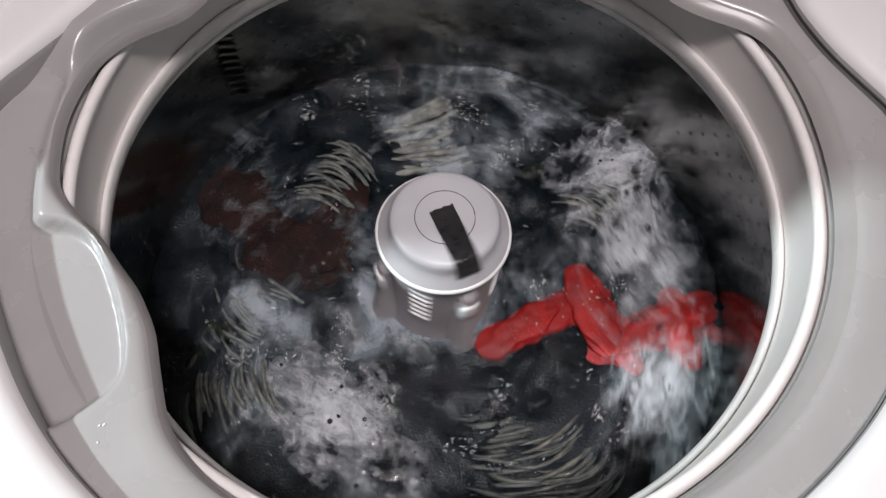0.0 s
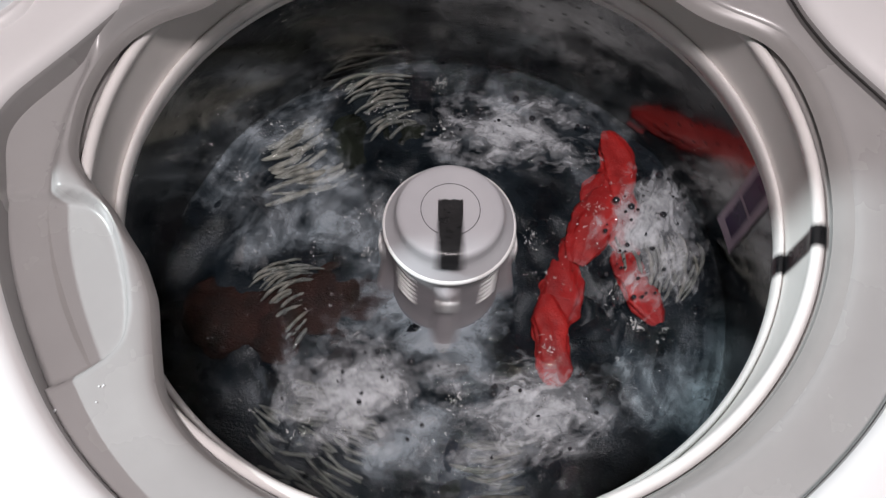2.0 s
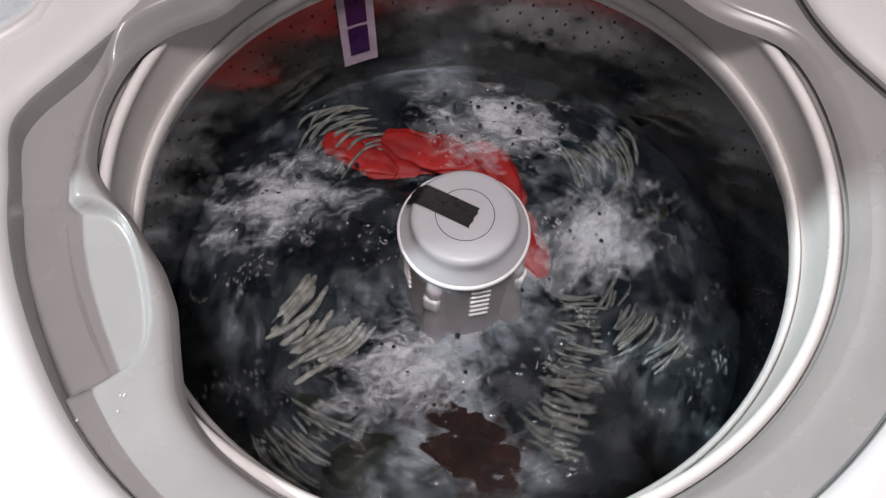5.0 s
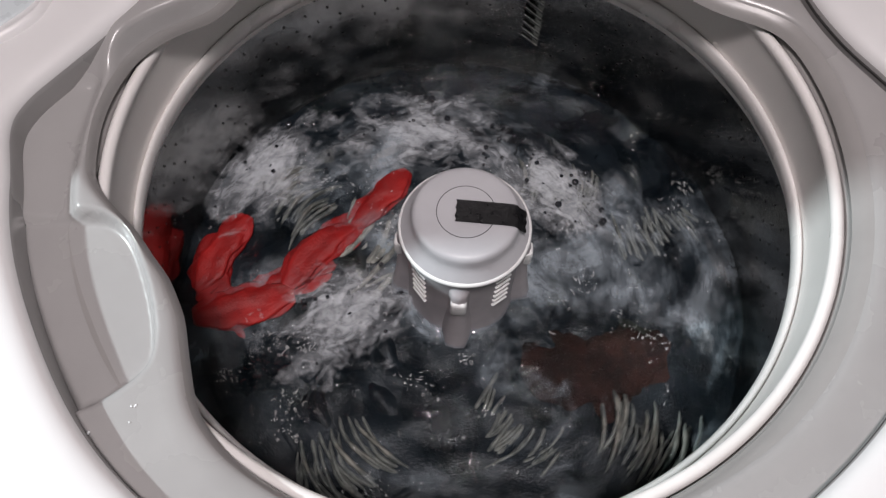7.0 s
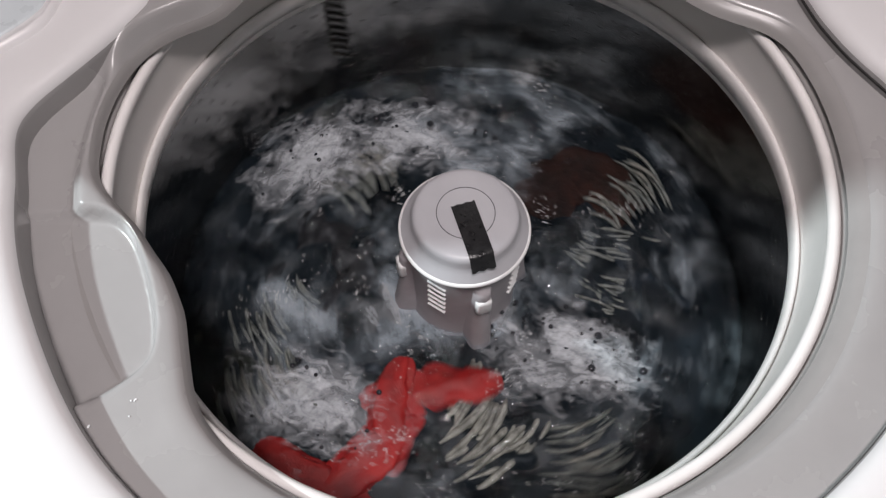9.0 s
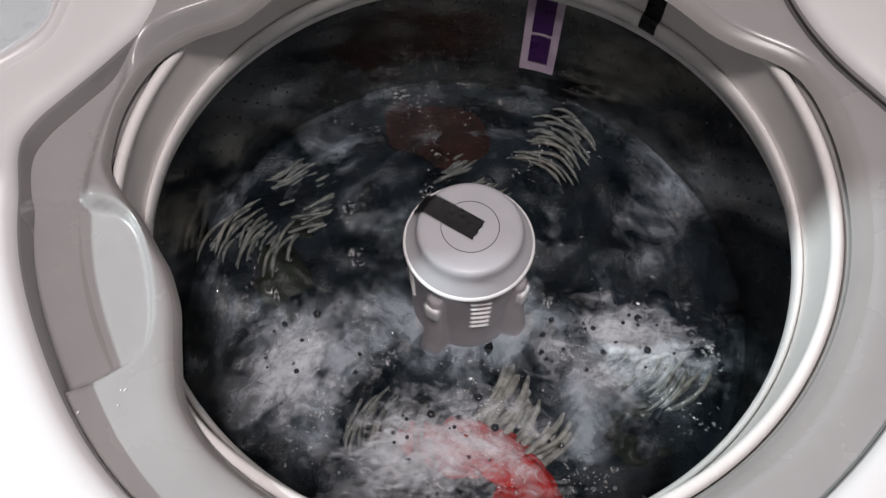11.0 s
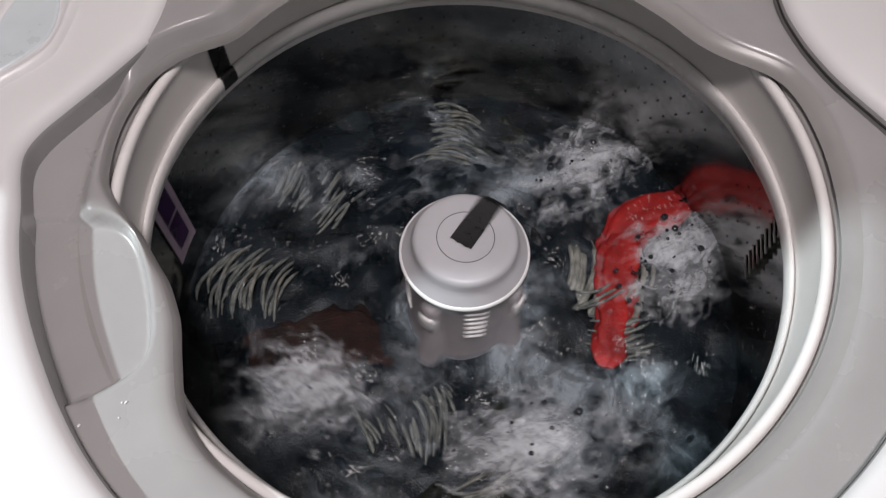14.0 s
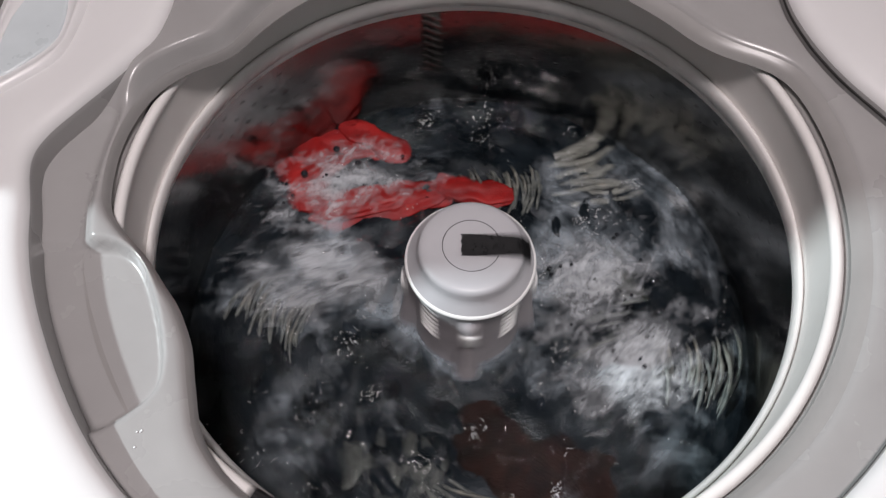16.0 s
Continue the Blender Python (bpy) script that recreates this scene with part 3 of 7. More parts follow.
def cord(points, radius, twist):
    rows = []
    nr = 8
    pts = [Vector(q) for q in points]
    for k, q in enumerate(pts):
        d = (pts[min(k + 1, len(pts) - 1)] - pts[max(k - 1, 0)]).normalized()
        u = d.cross(Vector((0, 0, 1)))
        u = u.normalized() if u.length > 1e-5 else Vector((1, 0, 0))
        v = u.cross(d)
        f = k / (len(pts) - 1)
        rr = radius * (0.35 + 0.65 * min(1, 6 * f, 6 * (1 - f))) * (1 + 0.12 * math.sin(k * 2.2 + twist))
        rows.append([q + (u * math.cos(2 * math.pi * j / nr) + v * math.sin(2 * math.pi * j / nr)) * rr for j in range(nr)])
    return grid_mesh(rows, closed_v=True)


def fringe(name, mat, seed, count, spread, length, radius, label):
    """A tangle of thick cords hanging together, each one a part."""
    rng = random.Random(seed)
    f = empty(name, label, "fringe")
    bow = rng.uniform(0.5, 1.0)
    for k in range(count):
        y0 = (k / (count - 1) - 0.5) * spread * 0.8 + rng.uniform(-0.003, 0.003)
        ln = length * rng.uniform(0.8, 1.5)
        fan, wob, ph = (k / (count - 1) - 0.5) * 0.5 + rng.uniform(-0.10, 0.10), rng.uniform(0.0008, 0.0026), rng.uniform(0, 6)
        x0 = rng.uniform(-0.011, 0.011)
        zo = rng.uniform(-0.0075, -0.0005)
        pts = []
        for j in range(15):
            u = j / 14
            x = x0 + (u - 0.5) * ln
            pts.append((x, y0 + fan * (u - 0.2) * ln * 0.6 + 0.034 * (u - 0.5) ** 2 * ln / 0.06 * bow + wob * math.sin(u * 5 + ph), zo + 0.006 * math.sin(u * math.pi) - 0.004 + 0.002 * math.sin(u * 7 + ph) - 0.005 * max(0, u - 0.8)))
        part("cord", cord(pts, radius * rng.uniform(0.8, 1.15), ph), mat, f)
    return f


def foam_patch(seed, rx, ry, bubbles):
    rng = random.Random(seed)
    o = rng.random() * 40
    rows = []
    n, nr = 60, 16
    for k in range(n):
        a = 2 * math.pi * k / n
        edge = 1 + 0.25 * fold_noise(math.cos(a) * 1.5 + o, math.sin(a) * 1.5, 3)
        row = []
        for j in range(nr + 1):
            f = 0.02 + 0.98 * j / nr
            x, y = rx * edge * f * math.cos(a), ry * edge * f * math.sin(a)
            row.append((x, y, 0.0075 * (1 - f * f) * (0.7 + 0.6 * fold_noise(x * 40 + o, y * 40, 2)) + 0.0012 * fold_noise(x * 160 + o, y * 160, 2)))
        rows.append(row)
    fo = tagged(part("suds_patch", grid_mesh(rows, closed_u=True), M["foam"]), "wispy patch of white suds floating on the water", "suds", group="patches of suds")
    fo.visible_shadow = False
    for k in range(bubbles):
        r, a = rng.random() ** 0.5 * 0.75, rng.random() * 6.28
        b = bmesh.new()
        bmesh.ops.create_uvsphere(b, u_segments=14, v_segments=8, radius=rng.choice((0.0010, 0.0014, 0.0018, 0.0024, 0.0036)))
        for v in b.verts:
            v.co.z *= 0.7
        part("bubble", moved(b, Matrix.Translation((rx * r * math.cos(a), ry * r * math.sin(a), 0.006))), M["bubble"], fo)
    return fo


m, t, p = nodes_of("soap_bubble")
p.inputs["Base Color"].default_value = (0.02, 0.022, 0.028, 1)
p.inputs["Roughness"].default_value = 0.03
p.inputs["Coat Weight"].default_value = 1.0
M["bubble"] = m

def glint_flecks(seed, clusters, each):
    """White strokes painted as lamp glints on the ripples, in loose clusters; one mesh."""
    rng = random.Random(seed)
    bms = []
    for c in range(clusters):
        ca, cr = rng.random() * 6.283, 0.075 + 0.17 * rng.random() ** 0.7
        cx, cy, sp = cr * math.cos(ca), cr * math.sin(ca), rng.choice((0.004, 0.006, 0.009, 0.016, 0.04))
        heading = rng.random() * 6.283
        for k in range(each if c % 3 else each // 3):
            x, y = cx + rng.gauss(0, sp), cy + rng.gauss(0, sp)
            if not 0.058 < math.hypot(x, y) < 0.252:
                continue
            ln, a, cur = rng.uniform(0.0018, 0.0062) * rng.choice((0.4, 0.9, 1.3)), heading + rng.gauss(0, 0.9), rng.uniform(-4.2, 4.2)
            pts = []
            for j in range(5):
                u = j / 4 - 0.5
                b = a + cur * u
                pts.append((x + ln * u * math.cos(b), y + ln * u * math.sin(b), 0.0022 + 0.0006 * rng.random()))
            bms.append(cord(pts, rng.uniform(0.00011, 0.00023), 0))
    f = part("water_glints", joined(bms), M["fleck"])
    return tagged(f, "tiny white flecks standing in for lamp glints on the water", "froth", kind="stuff")


# near-white base, so that the strokes read as glints
m, t, p = nodes_of("glint_white")
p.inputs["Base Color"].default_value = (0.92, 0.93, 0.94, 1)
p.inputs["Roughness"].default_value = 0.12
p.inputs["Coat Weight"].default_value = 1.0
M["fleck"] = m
flecks = glint_flecks(8, 46, 20)
wash_water = water_disc("wash_water", M["water"], 0.0008, "rippled clear surface of the wash water")
veil = water_disc("detergent_veil", M["veil"], 0.0010, "milky detergent swirling in the wash water", 0.2615)
heaps = []
for k, (mat, kind, rad, ang, rx, ry, amp) in enumerate((
        ("black_cloth", "black", 0.15, 20, 0.115, 0.10, 0.020), ("navy_cloth", "dark navy", 0.15, 78, 0.11, 0.095, 0.019), ("green_cloth", "dark olive", 0.15, 135, 0.115, 0.10, 0.021),
        ("black_cloth", "black", 0.15, 190, 0.12, 0.10, 0.018), ("grey_cloth", "charcoal grey", 0.15, 250, 0.105, 0.09, 0.021), ("navy_cloth", "dark navy", 0.15, 310, 0.115, 0.10, 0.020),
        ("black_cloth", "black", 0.215, 50, 0.085, 0.06, 0.018), ("grey_cloth", "charcoal grey", 0.21, 165, 0.07, 0.05, 0.020), ("green_cloth", "dark olive", 0.215, 285, 0.08, 0.055, 0.019))):
    h = cloth_heap("garment", M[mat], 11 + k, rx, ry, amp, "soaked " + kind + " garment tumbling in deep folds", lift=-0.004)
    heaps.append((h, rad, ang))
# the dark mass of laundry further down
bed_rows = []
for k in range(120):
    a = 2 * math.pi * k / 120
    row = []
    for j in range(40):
        q = 0.05 + 0.2125 * j / 39
        x, y = q * math.cos(a), q * math.sin(a)
        row.append((x, y, -0.180 + 0.007 * (1 - 2.4 * abs(fold_noise(x * 20 + 4, y * 20, 6))) + 0.003 * fold_noise(x * 60, y * 60, 2)))
    bed_rows.append(row)
bed = part("laundry_bed", grid_mesh(bed_rows, closed_u=True), M["black_cloth"])
tagged(bed, "dark soaked laundry packed below the water", "laundry", kind="stuff")

red = empty("red_garment", "bright red soaked garment twisting through the suds", "garment")
red_folds = [fold_piece("fold", M["red"], red, 100 + k, w[0] * 1.5, w[1] * 0.95, 0.0115, 0.75) for k, w in enumerate(((0.058, 0.036), (0.062, 0.042), (0.060, 0.038), (0.062, 0.044), (0.058, 0.036), (0.060, 0.042), (0.060, 0.038), (0.062, 0.042), (0.060, 0.040), (0.054, 0.034)))]
towel = empty("brown_towel", "dark brown terry towel, soaked and crumpled", "towel")
towel_folds = [fold_piece("fold", M["brown"], towel, 140 + k, 0.095, 0.075, 0.020, 0.75) for k in range(4)]
cream_fringe = fringe("cord_fringe", M["cream"], 5, 24, 0.085, 0.066, 0.0029, "cream cotton cords of a soaked fringe, tangled together")
grey_fringe = fringe("cord_fringe", M["grey_cord"], 9, 34, 0.100, 0.052, 0.0018, "grey-green striped cords on a dark soaked garment")
short_fringe = fringe("cord_fringe", M["grey_cord"], 21, 32, 0.095, 0.048, 0.0018, "grey-green striped cords on a dark soaked garment")
loose_fringes = [(fringe("cord_fringe", M["grey_cord"], 70 + k, 24, 0.085, ln, 0.0019, "grey-green striped cords on a dark soaked garment"), rad, ang, turn)
                 for k, (ln, rad, ang, turn) in enumerate(((0.050, 0.200, 28, 80), (0.044, 0.150, 205, 20), (0.052, 0.205, 118, 95), (0.046, 0.195, 300, 70)))]
suds = [foam_patch(31, 0.105, 0.062, 14), foam_patch(47, 0.11, 0.060, 12), foam_patch(53, 0.095, 0.058, 34), foam_patch(61, 0.10, 0.060, 10)]


# ---- all that moves ----
def flat(x, y, z, turn):
    return pose(x, y, z, 0, 0, turn)


BASKET = [
    (0, 0.0018, -0.004, -80),
    (0.35, 0.0001, 0.0009, -92),
    (0.5, -0.0007, 0.003, -73),
    (0.7, -0.0015, 0.0032, -84),
    (1.05, -0.0019, 0.0031, -82),
    (1.3, 0.0021, -0.0004, -72),
    (1.45, 0.0044, -0.0026, -48),
    (1.6, 0.004, -0.0016, -17.4),
    (1.7, 0.0029, 0, -7.9),
    (1.8, 0.0017, 0.0016, -5.9),
    (1.9, 0.0006, 0.0032, -8.2),
    (2, -0.0006, 0.0049, -14.6),
    (2.1, 0, 0.0039, -21.6),
    (2.2, 0.0006, 0.0028, -27.9),
    (2.3, 0.0013, 0.0018, -26.8),
    (2.4, 0.0019, 0.0008, -22.3),
    (2.5, 0.0025, -0.0003, -18.5),
    (2.6, 0.0031, 0.0003, -11.6),
    (2.7, 0.0036, 0.0008, 4.4),
    (2.8, 0.004, 0.0014, 23.7),
    (2.9, 0.0045, 0.0019, 40.1),
    (3, 0.005, 0.0025, 54.1),
    (3.1, 0.0033, 0.0032, 57.9),
    (3.2, 0.0016, 0.0039, 56.8),
    (3.3, -0.0001, 0.0046, 51.8),
    (3.4, -0.0018, 0.0053, 44.1),
    (3.5, -0.0035, 0.0059, 35.5),
    (3.6, -0.0017, 0.0043, 36.1),
    (3.7, 0, 0.0026, 41),
    (3.8, 0.0018, 0.0009, 44.4),
    (3.9, 0.0035, -0.0008, 50.2),
    (4, 0.0052, -0.0025, 64.1),
    (4.1, 0.0048, -0.0016, 79.6),
    (4.2, 0.0044, -0.0008, 98.5),
    (4.3, 0.004, 0.0001, 105.5),
    (4.4, 0.0037, 0.0009, 108.3),
    (4.5, 0.0032, 0.0018, 105.7),
    (4.6, 0.0032, 0.0018, 101.5),
    (4.7, 0.0031, 0.0017, 94),
    (5, 0.003, 0.0017, 90),
    (5.35, 0.0029, 0.0016, 140),
    (5.7, 0.0028, 0.0015, 172),
    (6.05, 0.0026, 0.0014, 158),
    (6.4, 0.0025, 0.0014, 120),
    (6.7, 0.0024, 0.0013, 190),
    (7.05, 0.002, 0.0015, 217),
    (7.4, -0.0002, 0.003, 205),
    (7.75, 0.0005, 0.0036, 172),
    (8.05, 0.0017, 0.0031, 240),
    (8.35, 0.001, 0.0006, 262),
    (8.7, 0.0005, 0.002, 252),
    (9, 0.0003, 0.0061, 260),
    (9.2, 0.0003, 0.004, 305),
    (9.4, 0.0004, 0.0018, 334.9),
    (9.5, 0.0004, 0.0007, 349.2),
    (9.6, 0.0013, 0.0008, 359.1),
    (9.8, 0.0029, 0.001, 358.6),
    (10, 0.0046, 0.0012, 342.5),
    (10.2, 0.0046, 0.0014, 336.9),
    (10.4, 0.0046, 0.0015, 330),
    (10.6, 0.0047, 0.0017, 375),
    (10.9, 0.0047, 0.0018, 410),
    (11.3, 0.0048, 0.0021, 395),
    (11.6, 0.0049, 0.0023, 365),
    (11.85, 0.0049, 0.0025, 420),
    (12.1, 0.005, 0.0026, 465),
    (12.3, 0.005, 0.0028, 473.5),
    (12.4, 0.005, 0.0029, 470.9),
    (12.5, 0.0051, 0.0029, 464.6),
    (12.6, 0.005, 0.0032, 457.6),
    (12.7, 0.0049, 0.0034, 453.9),
    (12.8, 0.0049, 0.0035, 453.8),
    (12.9, 0.0048, 0.0037, 458),
    (13, 0.0047, 0.004, 461.9),
    (13.1, 0.0037, 0.0036, 471.5),
    (13.2, 0.0025, 0.0033, 487.4),
    (13.4, 0.0003, 0.0026, 510.3),
    (13.5, -0.0008, 0.0022, 520.4),
    (13.6, -0.0002, 0.0031, 522.5),
    (13.7, 0.0003, 0.004, 520.8),
    (13.8, 0.001, 0.0048, 516.7),
    (13.9, 0.0015, 0.0057, 510.2),
    (14, 0.0021, 0.0066, 506.7),
    (14.1, 0.0024, 0.0053, 505.5),
    (14.2, 0.0028, 0.004, 507.7),
    (14.3, 0.003, 0.0027, 511.1),
    (14.4, 0.0033, 0.0015, 517.2),
    (14.5, 0.0037, 0.0001, 531.5),
    (14.7, 0.0032, 0.0014, 552),
    (15, 0.0025, 0.0031, 575),
    (15.2, 0.003, 0.0025, 571),
    (15.5, 0.0036, 0.0014, 562),
    (15.8, 0.0026, -0.001, 584),
    (16, 0.0018, -0.0026, 600),
]


def basket_turn(t, k=3):
    return float(np.interp(t, [r[0] for r in BASKET], [r[k] for r in BASKET]))


def motions():
    walk(wash_basket, [(t, flat(x, y, 0, a)) for t, x, y, a in BASKET])
    # the load drifts round with the basket, lagging and damped
    times = [k * 0.2 for k in range(81)]
    load = [sum(basket_turn(t + d) for d in (-0.3, -0.15, 0, 0.15, 0.3)) / 5 for t in times]
    shift = [(basket_turn(t, 1), basket_turn(t, 2)) for t in times]
    walk(wash_water, [(t, flat(x, y, WATER_Z, 9 * t + 7 * math.sin(4.8 * t))) for t, (x, y) in zip(times, shift)])
    walk(flecks, [(t, flat(x, y, WATER_Z, 21 * t + 9 * math.sin(4.8 * t + 1))) for t, (x, y) in zip(times, shift)])
    walk(veil, [(t, flat(x, y, WATER_Z - 0.0028, a)) for t, a, (x, y) in zip(times, load, shift)])
    walk(bed, [(t, flat(x, y, 0, a)) for t, a, (x, y) in zip(times, load, shift)])
    for k, (h, rad, ang) in enumerate(heaps):
        rows = []
        for t, a, (dx, dy) in zip(times, load, shift):
            b = radians(a + ang + 6 * math.sin(2.4 * t + 1.3 * k))
            r = rad + 0.008 * math.sin(1.7 * t + 2.1 * k)
            rows.append((t, pose(dx + r * math.cos(b), dy + r * math.sin(b), WATER_Z - 0.0185 + 0.003 * math.sin(2.1 * t + 1.9 * k), 4 * math.sin(1.9 * t + k), 4 * math.cos(1.5 * t + 2 * k), a + ang + 40 * k)))
        walk(h, rows)
    for k, (f, rad, ang, turn) in enumerate(loose_fringes):
        rows = []
        for t, a, (dx, dy) in zip(times, load, shift):
            b = radians(a + ang + 7 * math.sin(2.1 * t + 1.7 * k))
            r = rad + 0.010 * math.sin(1.4 * t + 2.4 * k)
            rows.append((t, pose(dx + r * math.cos(b), dy + r * math.sin(b), WATER_Z - 0.001, 3 * math.sin(1.8 * t + k), 3 * math.cos(1.3 * t + k), a + ang + turn + 10 * math.sin(2.6 * t + k))))
        walk(f, rows)
    walk(cover, [
        (0, flat(0.0018, -0.004, 0, 2.9)), (0.5, flat(-0.0007, 0.003, 0, 1.5)), (1, flat(-0.0027, 0.0039, 0, -1)), (1.5, flat(0.0053, -0.0033, 0, 0.4)),
        (2, flat(-0.0006, 0.0049, 0, -0.9)), (2.5, flat(0.0025, -0.0003, 0, 1)), (3, flat(0.005, 0.0025, 0, 1.5)), (3.5, flat(-0.0035, 0.0059, 0, -1.8)),
        (4, flat(0.0052, -0.0025, 0, 0.8)), (4.5, flat(0.0032, 0.0018, 0, -0.9)), (7, flat(0.0023, 0.0012, 0, 1.4)), (7.5, flat(-0.0009, 0.0035, 0, -2.3)),
        (8, flat(0.0018, 0.0036, 0, 1.1)), (8.5, flat(0.0006, -0.0008, 0, -1.5)), (9, flat(0.0003, 0.0061, 0, 1.1)), (9.5, flat(0.0004, 0.0007, 0, 0.4)),
        (10, flat(0.0046, 0.0012, 0, -2.2)), (12.5, flat(0.0051, 0.0029, 0, -4.1)), (13, flat(0.0047, 0.004, 0, 0.5)), (13.5, flat(-0.0008, 0.0022, 0, -0.2)),
        (14, flat(0.0021, 0.0066, 0, -2.4)), (14.5, flat(0.0037, 0.0001, 0, 2)), (15, flat(0.0025, 0.0031, 0, -2.8)), (15.5, flat(0.0036, 0.0014, 0, -1)),
        (16, flat(0.0018, -0.0026, 0, -0)),
    ])
    walk(agit, [
        (0, flat(0.0018, -0.004, 0, -65.4)), (0.1, flat(0.0014, -0.0026, 0, -117.5)), (0.2, flat(0.0009, -0.0011, 0, -185.6)), (0.3, flat(0.0003, 0.0002, 0, -217.9)),
        (0.4, flat(-0.0002, 0.0016, 0, -221)), (0.5, flat(-0.0007, 0.003, 0, -217.9)), (0.6, flat(-0.0011, 0.0031, 0, -196.6)), (0.7, flat(-0.0015, 0.0032, 0, -124.1)),
        (0.8, flat(-0.0019, 0.0035, 0, -62.5)), (0.9, flat(-0.0023, 0.0036, 0, 2.2)), (1, flat(-0.0027, 0.0039, 0, 27.4)), (1.1, flat(-0.0011, 0.0024, 0, 34.8)),
        (1.2, flat(0.0005, 0.001, 0, 35.8)), (1.3, flat(0.0021, -0.0004, 0, 5.6)), (1.4, flat(0.0037, -0.0019, 0, -59.7)), (1.5, flat(0.0053, -0.0033, 0, -121.3)),
        (1.6, flat(0.004, -0.0016, 0, -160.1)), (1.7, flat(0.0029, 0, 0, -171.1)), (1.8, flat(0.0017, 0.0016, 0, -171.1)), (1.9, flat(0.0006, 0.0032, 0, -152.6)),
        (2, flat(-0.0006, 0.0049, 0, -90)), (2.1, flat(0, 0.0039, 0, -27.4)), (2.2, flat(0.0006, 0.0028, 0, 43)), (2.3, flat(0.0013, 0.0018, 0, 76.4)),
        (2.4, flat(0.0019, 0.0008, 0, 85.5)), (2.5, flat(0.0025, -0.0003, 0, 88.2)), (2.6, flat(0.0031, 0.0003, 0, 64.4)), (2.7, flat(0.0036, 0.0008, 0, 0)),
        (2.8, flat(0.004, 0.0014, 0, -62.5)), (2.9, flat(0.0045, 0.0019, 0, -103.6)), (3, flat(0.005, 0.0025, 0, -119.4)), (3.1, flat(0.0033, 0.0032, 0, -122.2)),
        (3.2, flat(0.0016, 0.0039, 0, -115.6)), (3.3, flat(-0.0001, 0.0046, 0, -62.5)), (3.4, flat(-0.0018, 0.0053, 0, 2.2)), (3.5, flat(-0.0035, 0.0059, 0, 76.4)),
        (3.6, flat(-0.0017, 0.0043, 0, 108.1)), (3.7, flat(0, 0.0026, 0, 121.3)), (3.8, flat(0.0018, 0.0009, 0, 122.2)), (3.9, flat(0.0035, -0.0008, 0, 108.1)),
        (4, flat(0.0052, -0.0025, 0, 52.9)), (4.1, flat(0.0048, -0.0016, 0, -19.9)), (4.2, flat(0.0044, -0.0008, 0, -67.2)), (4.3, flat(0.004, 0.0001, 0, -88.2)),
        (4.4, flat(0.0037, 0.0009, 0, -90)), (4.5, flat(0.0032, 0.0018, 0, -88.2)), (4.6, flat(0.0032, 0.0018, 0, -43)), (4.7, flat(0.0031, 0.0017, 0, 27.4)),
        (4.8, flat(0.0031, 0.0018, 0, 90)), (4.9, flat(0.0031, 0.0017, 0, 127.1)), (5, flat(0.003, 0.0017, 0, 152.6)), (5.1, flat(0.003, 0.0017, 0, 158)),
        (5.2, flat(0.003, 0.0017, 0, 147.3)), (5.3, flat(0.0029, 0.0016, 0, 99)), (5.4, flat(0.0028, 0.0016, 0, 43)), (5.5, flat(0.0029, 0.0016, 0, -16.6)),
        (5.6, flat(0.0028, 0.0015, 0, -43)), (5.7, flat(0.0028, 0.0015, 0, -50)), (5.8, flat(0.0027, 0.0015, 0, -45)), (5.9, flat(0.0027, 0.0015, 0, -5.6)),
        (6, flat(0.0027, 0.0014, 0, 62.5)), (6.1, flat(0.0026, 0.0015, 0, 122.2)), (6.2, flat(0.0026, 0.0014, 0, 174.4)), (6.3, flat(0.0026, 0.0014, 0, 196.6)),
        (6.4, flat(0.0025, 0.0014, 0, 199.9)), (6.5, flat(0.0024, 0.0014, 0, 185.6)), (6.6, flat(0.0025, 0.0013, 0, 127.1)), (6.7, flat(0.0024, 0.0013, 0, 76.4)),
        (6.8, flat(0.0024, 0.0013, 0, 24.2)), (6.9, flat(0.0023, 0.0013, 0, 0)), (7, flat(0.0023, 0.0012, 0, -4.4)), (7.1, flat(0.0016, 0.0017, 0, -5.6)),
        (7.2, flat(0.001, 0.0021, 0, 32.7)), (7.3, flat(0.0004, 0.0026, 0, 94.5)), (7.4, flat(-0.0002, 0.003, 0, 174.4)), (7.5, flat(-0.0009, 0.0035, 0, 219.9)),
        (7.6, flat(-0.0003, 0.0035, 0, 234.9)), (7.7, flat(0.0002, 0.0035, 0, 237.8)), (7.8, flat(0.0008, 0.0035, 0, 237.8)), (7.9, flat(0.0013, 0.0036, 0, 191.1)),
        (8, flat(0.0018, 0.0036, 0, 127.1)), (8.1, flat(0.0016, 0.0027, 0, 67.2)), (8.2, flat(0.0014, 0.0018, 0, 37.9)), (8.3, flat(0.0011, 0.001, 0, 35.8)),
        (8.4, flat(0.0009, 0.0001, 0, 35.8)), (8.5, flat(0.0006, -0.0008, 0, 62.5)), (8.6, flat(0.0006, 0.0006, 0, 122.2)), (8.7, flat(0.0005, 0.002, 0, 198.8)),
        (8.8, flat(0.0004, 0.0034, 0, 268.2)), (8.9, flat(0.0004, 0.0047, 0, 282.6)), (9, flat(0.0003, 0.0061, 0, 288.1)), (9.1, flat(0.0003, 0.005, 0, 285.4)),
        (9.2, flat(0.0003, 0.004, 0, 237.8)), (9.3, flat(0.0004, 0.0029, 0, 177.8)), (9.4, flat(0.0004, 0.0018, 0, 117.5)), (9.5, flat(0.0004, 0.0007, 0, 92.7)),
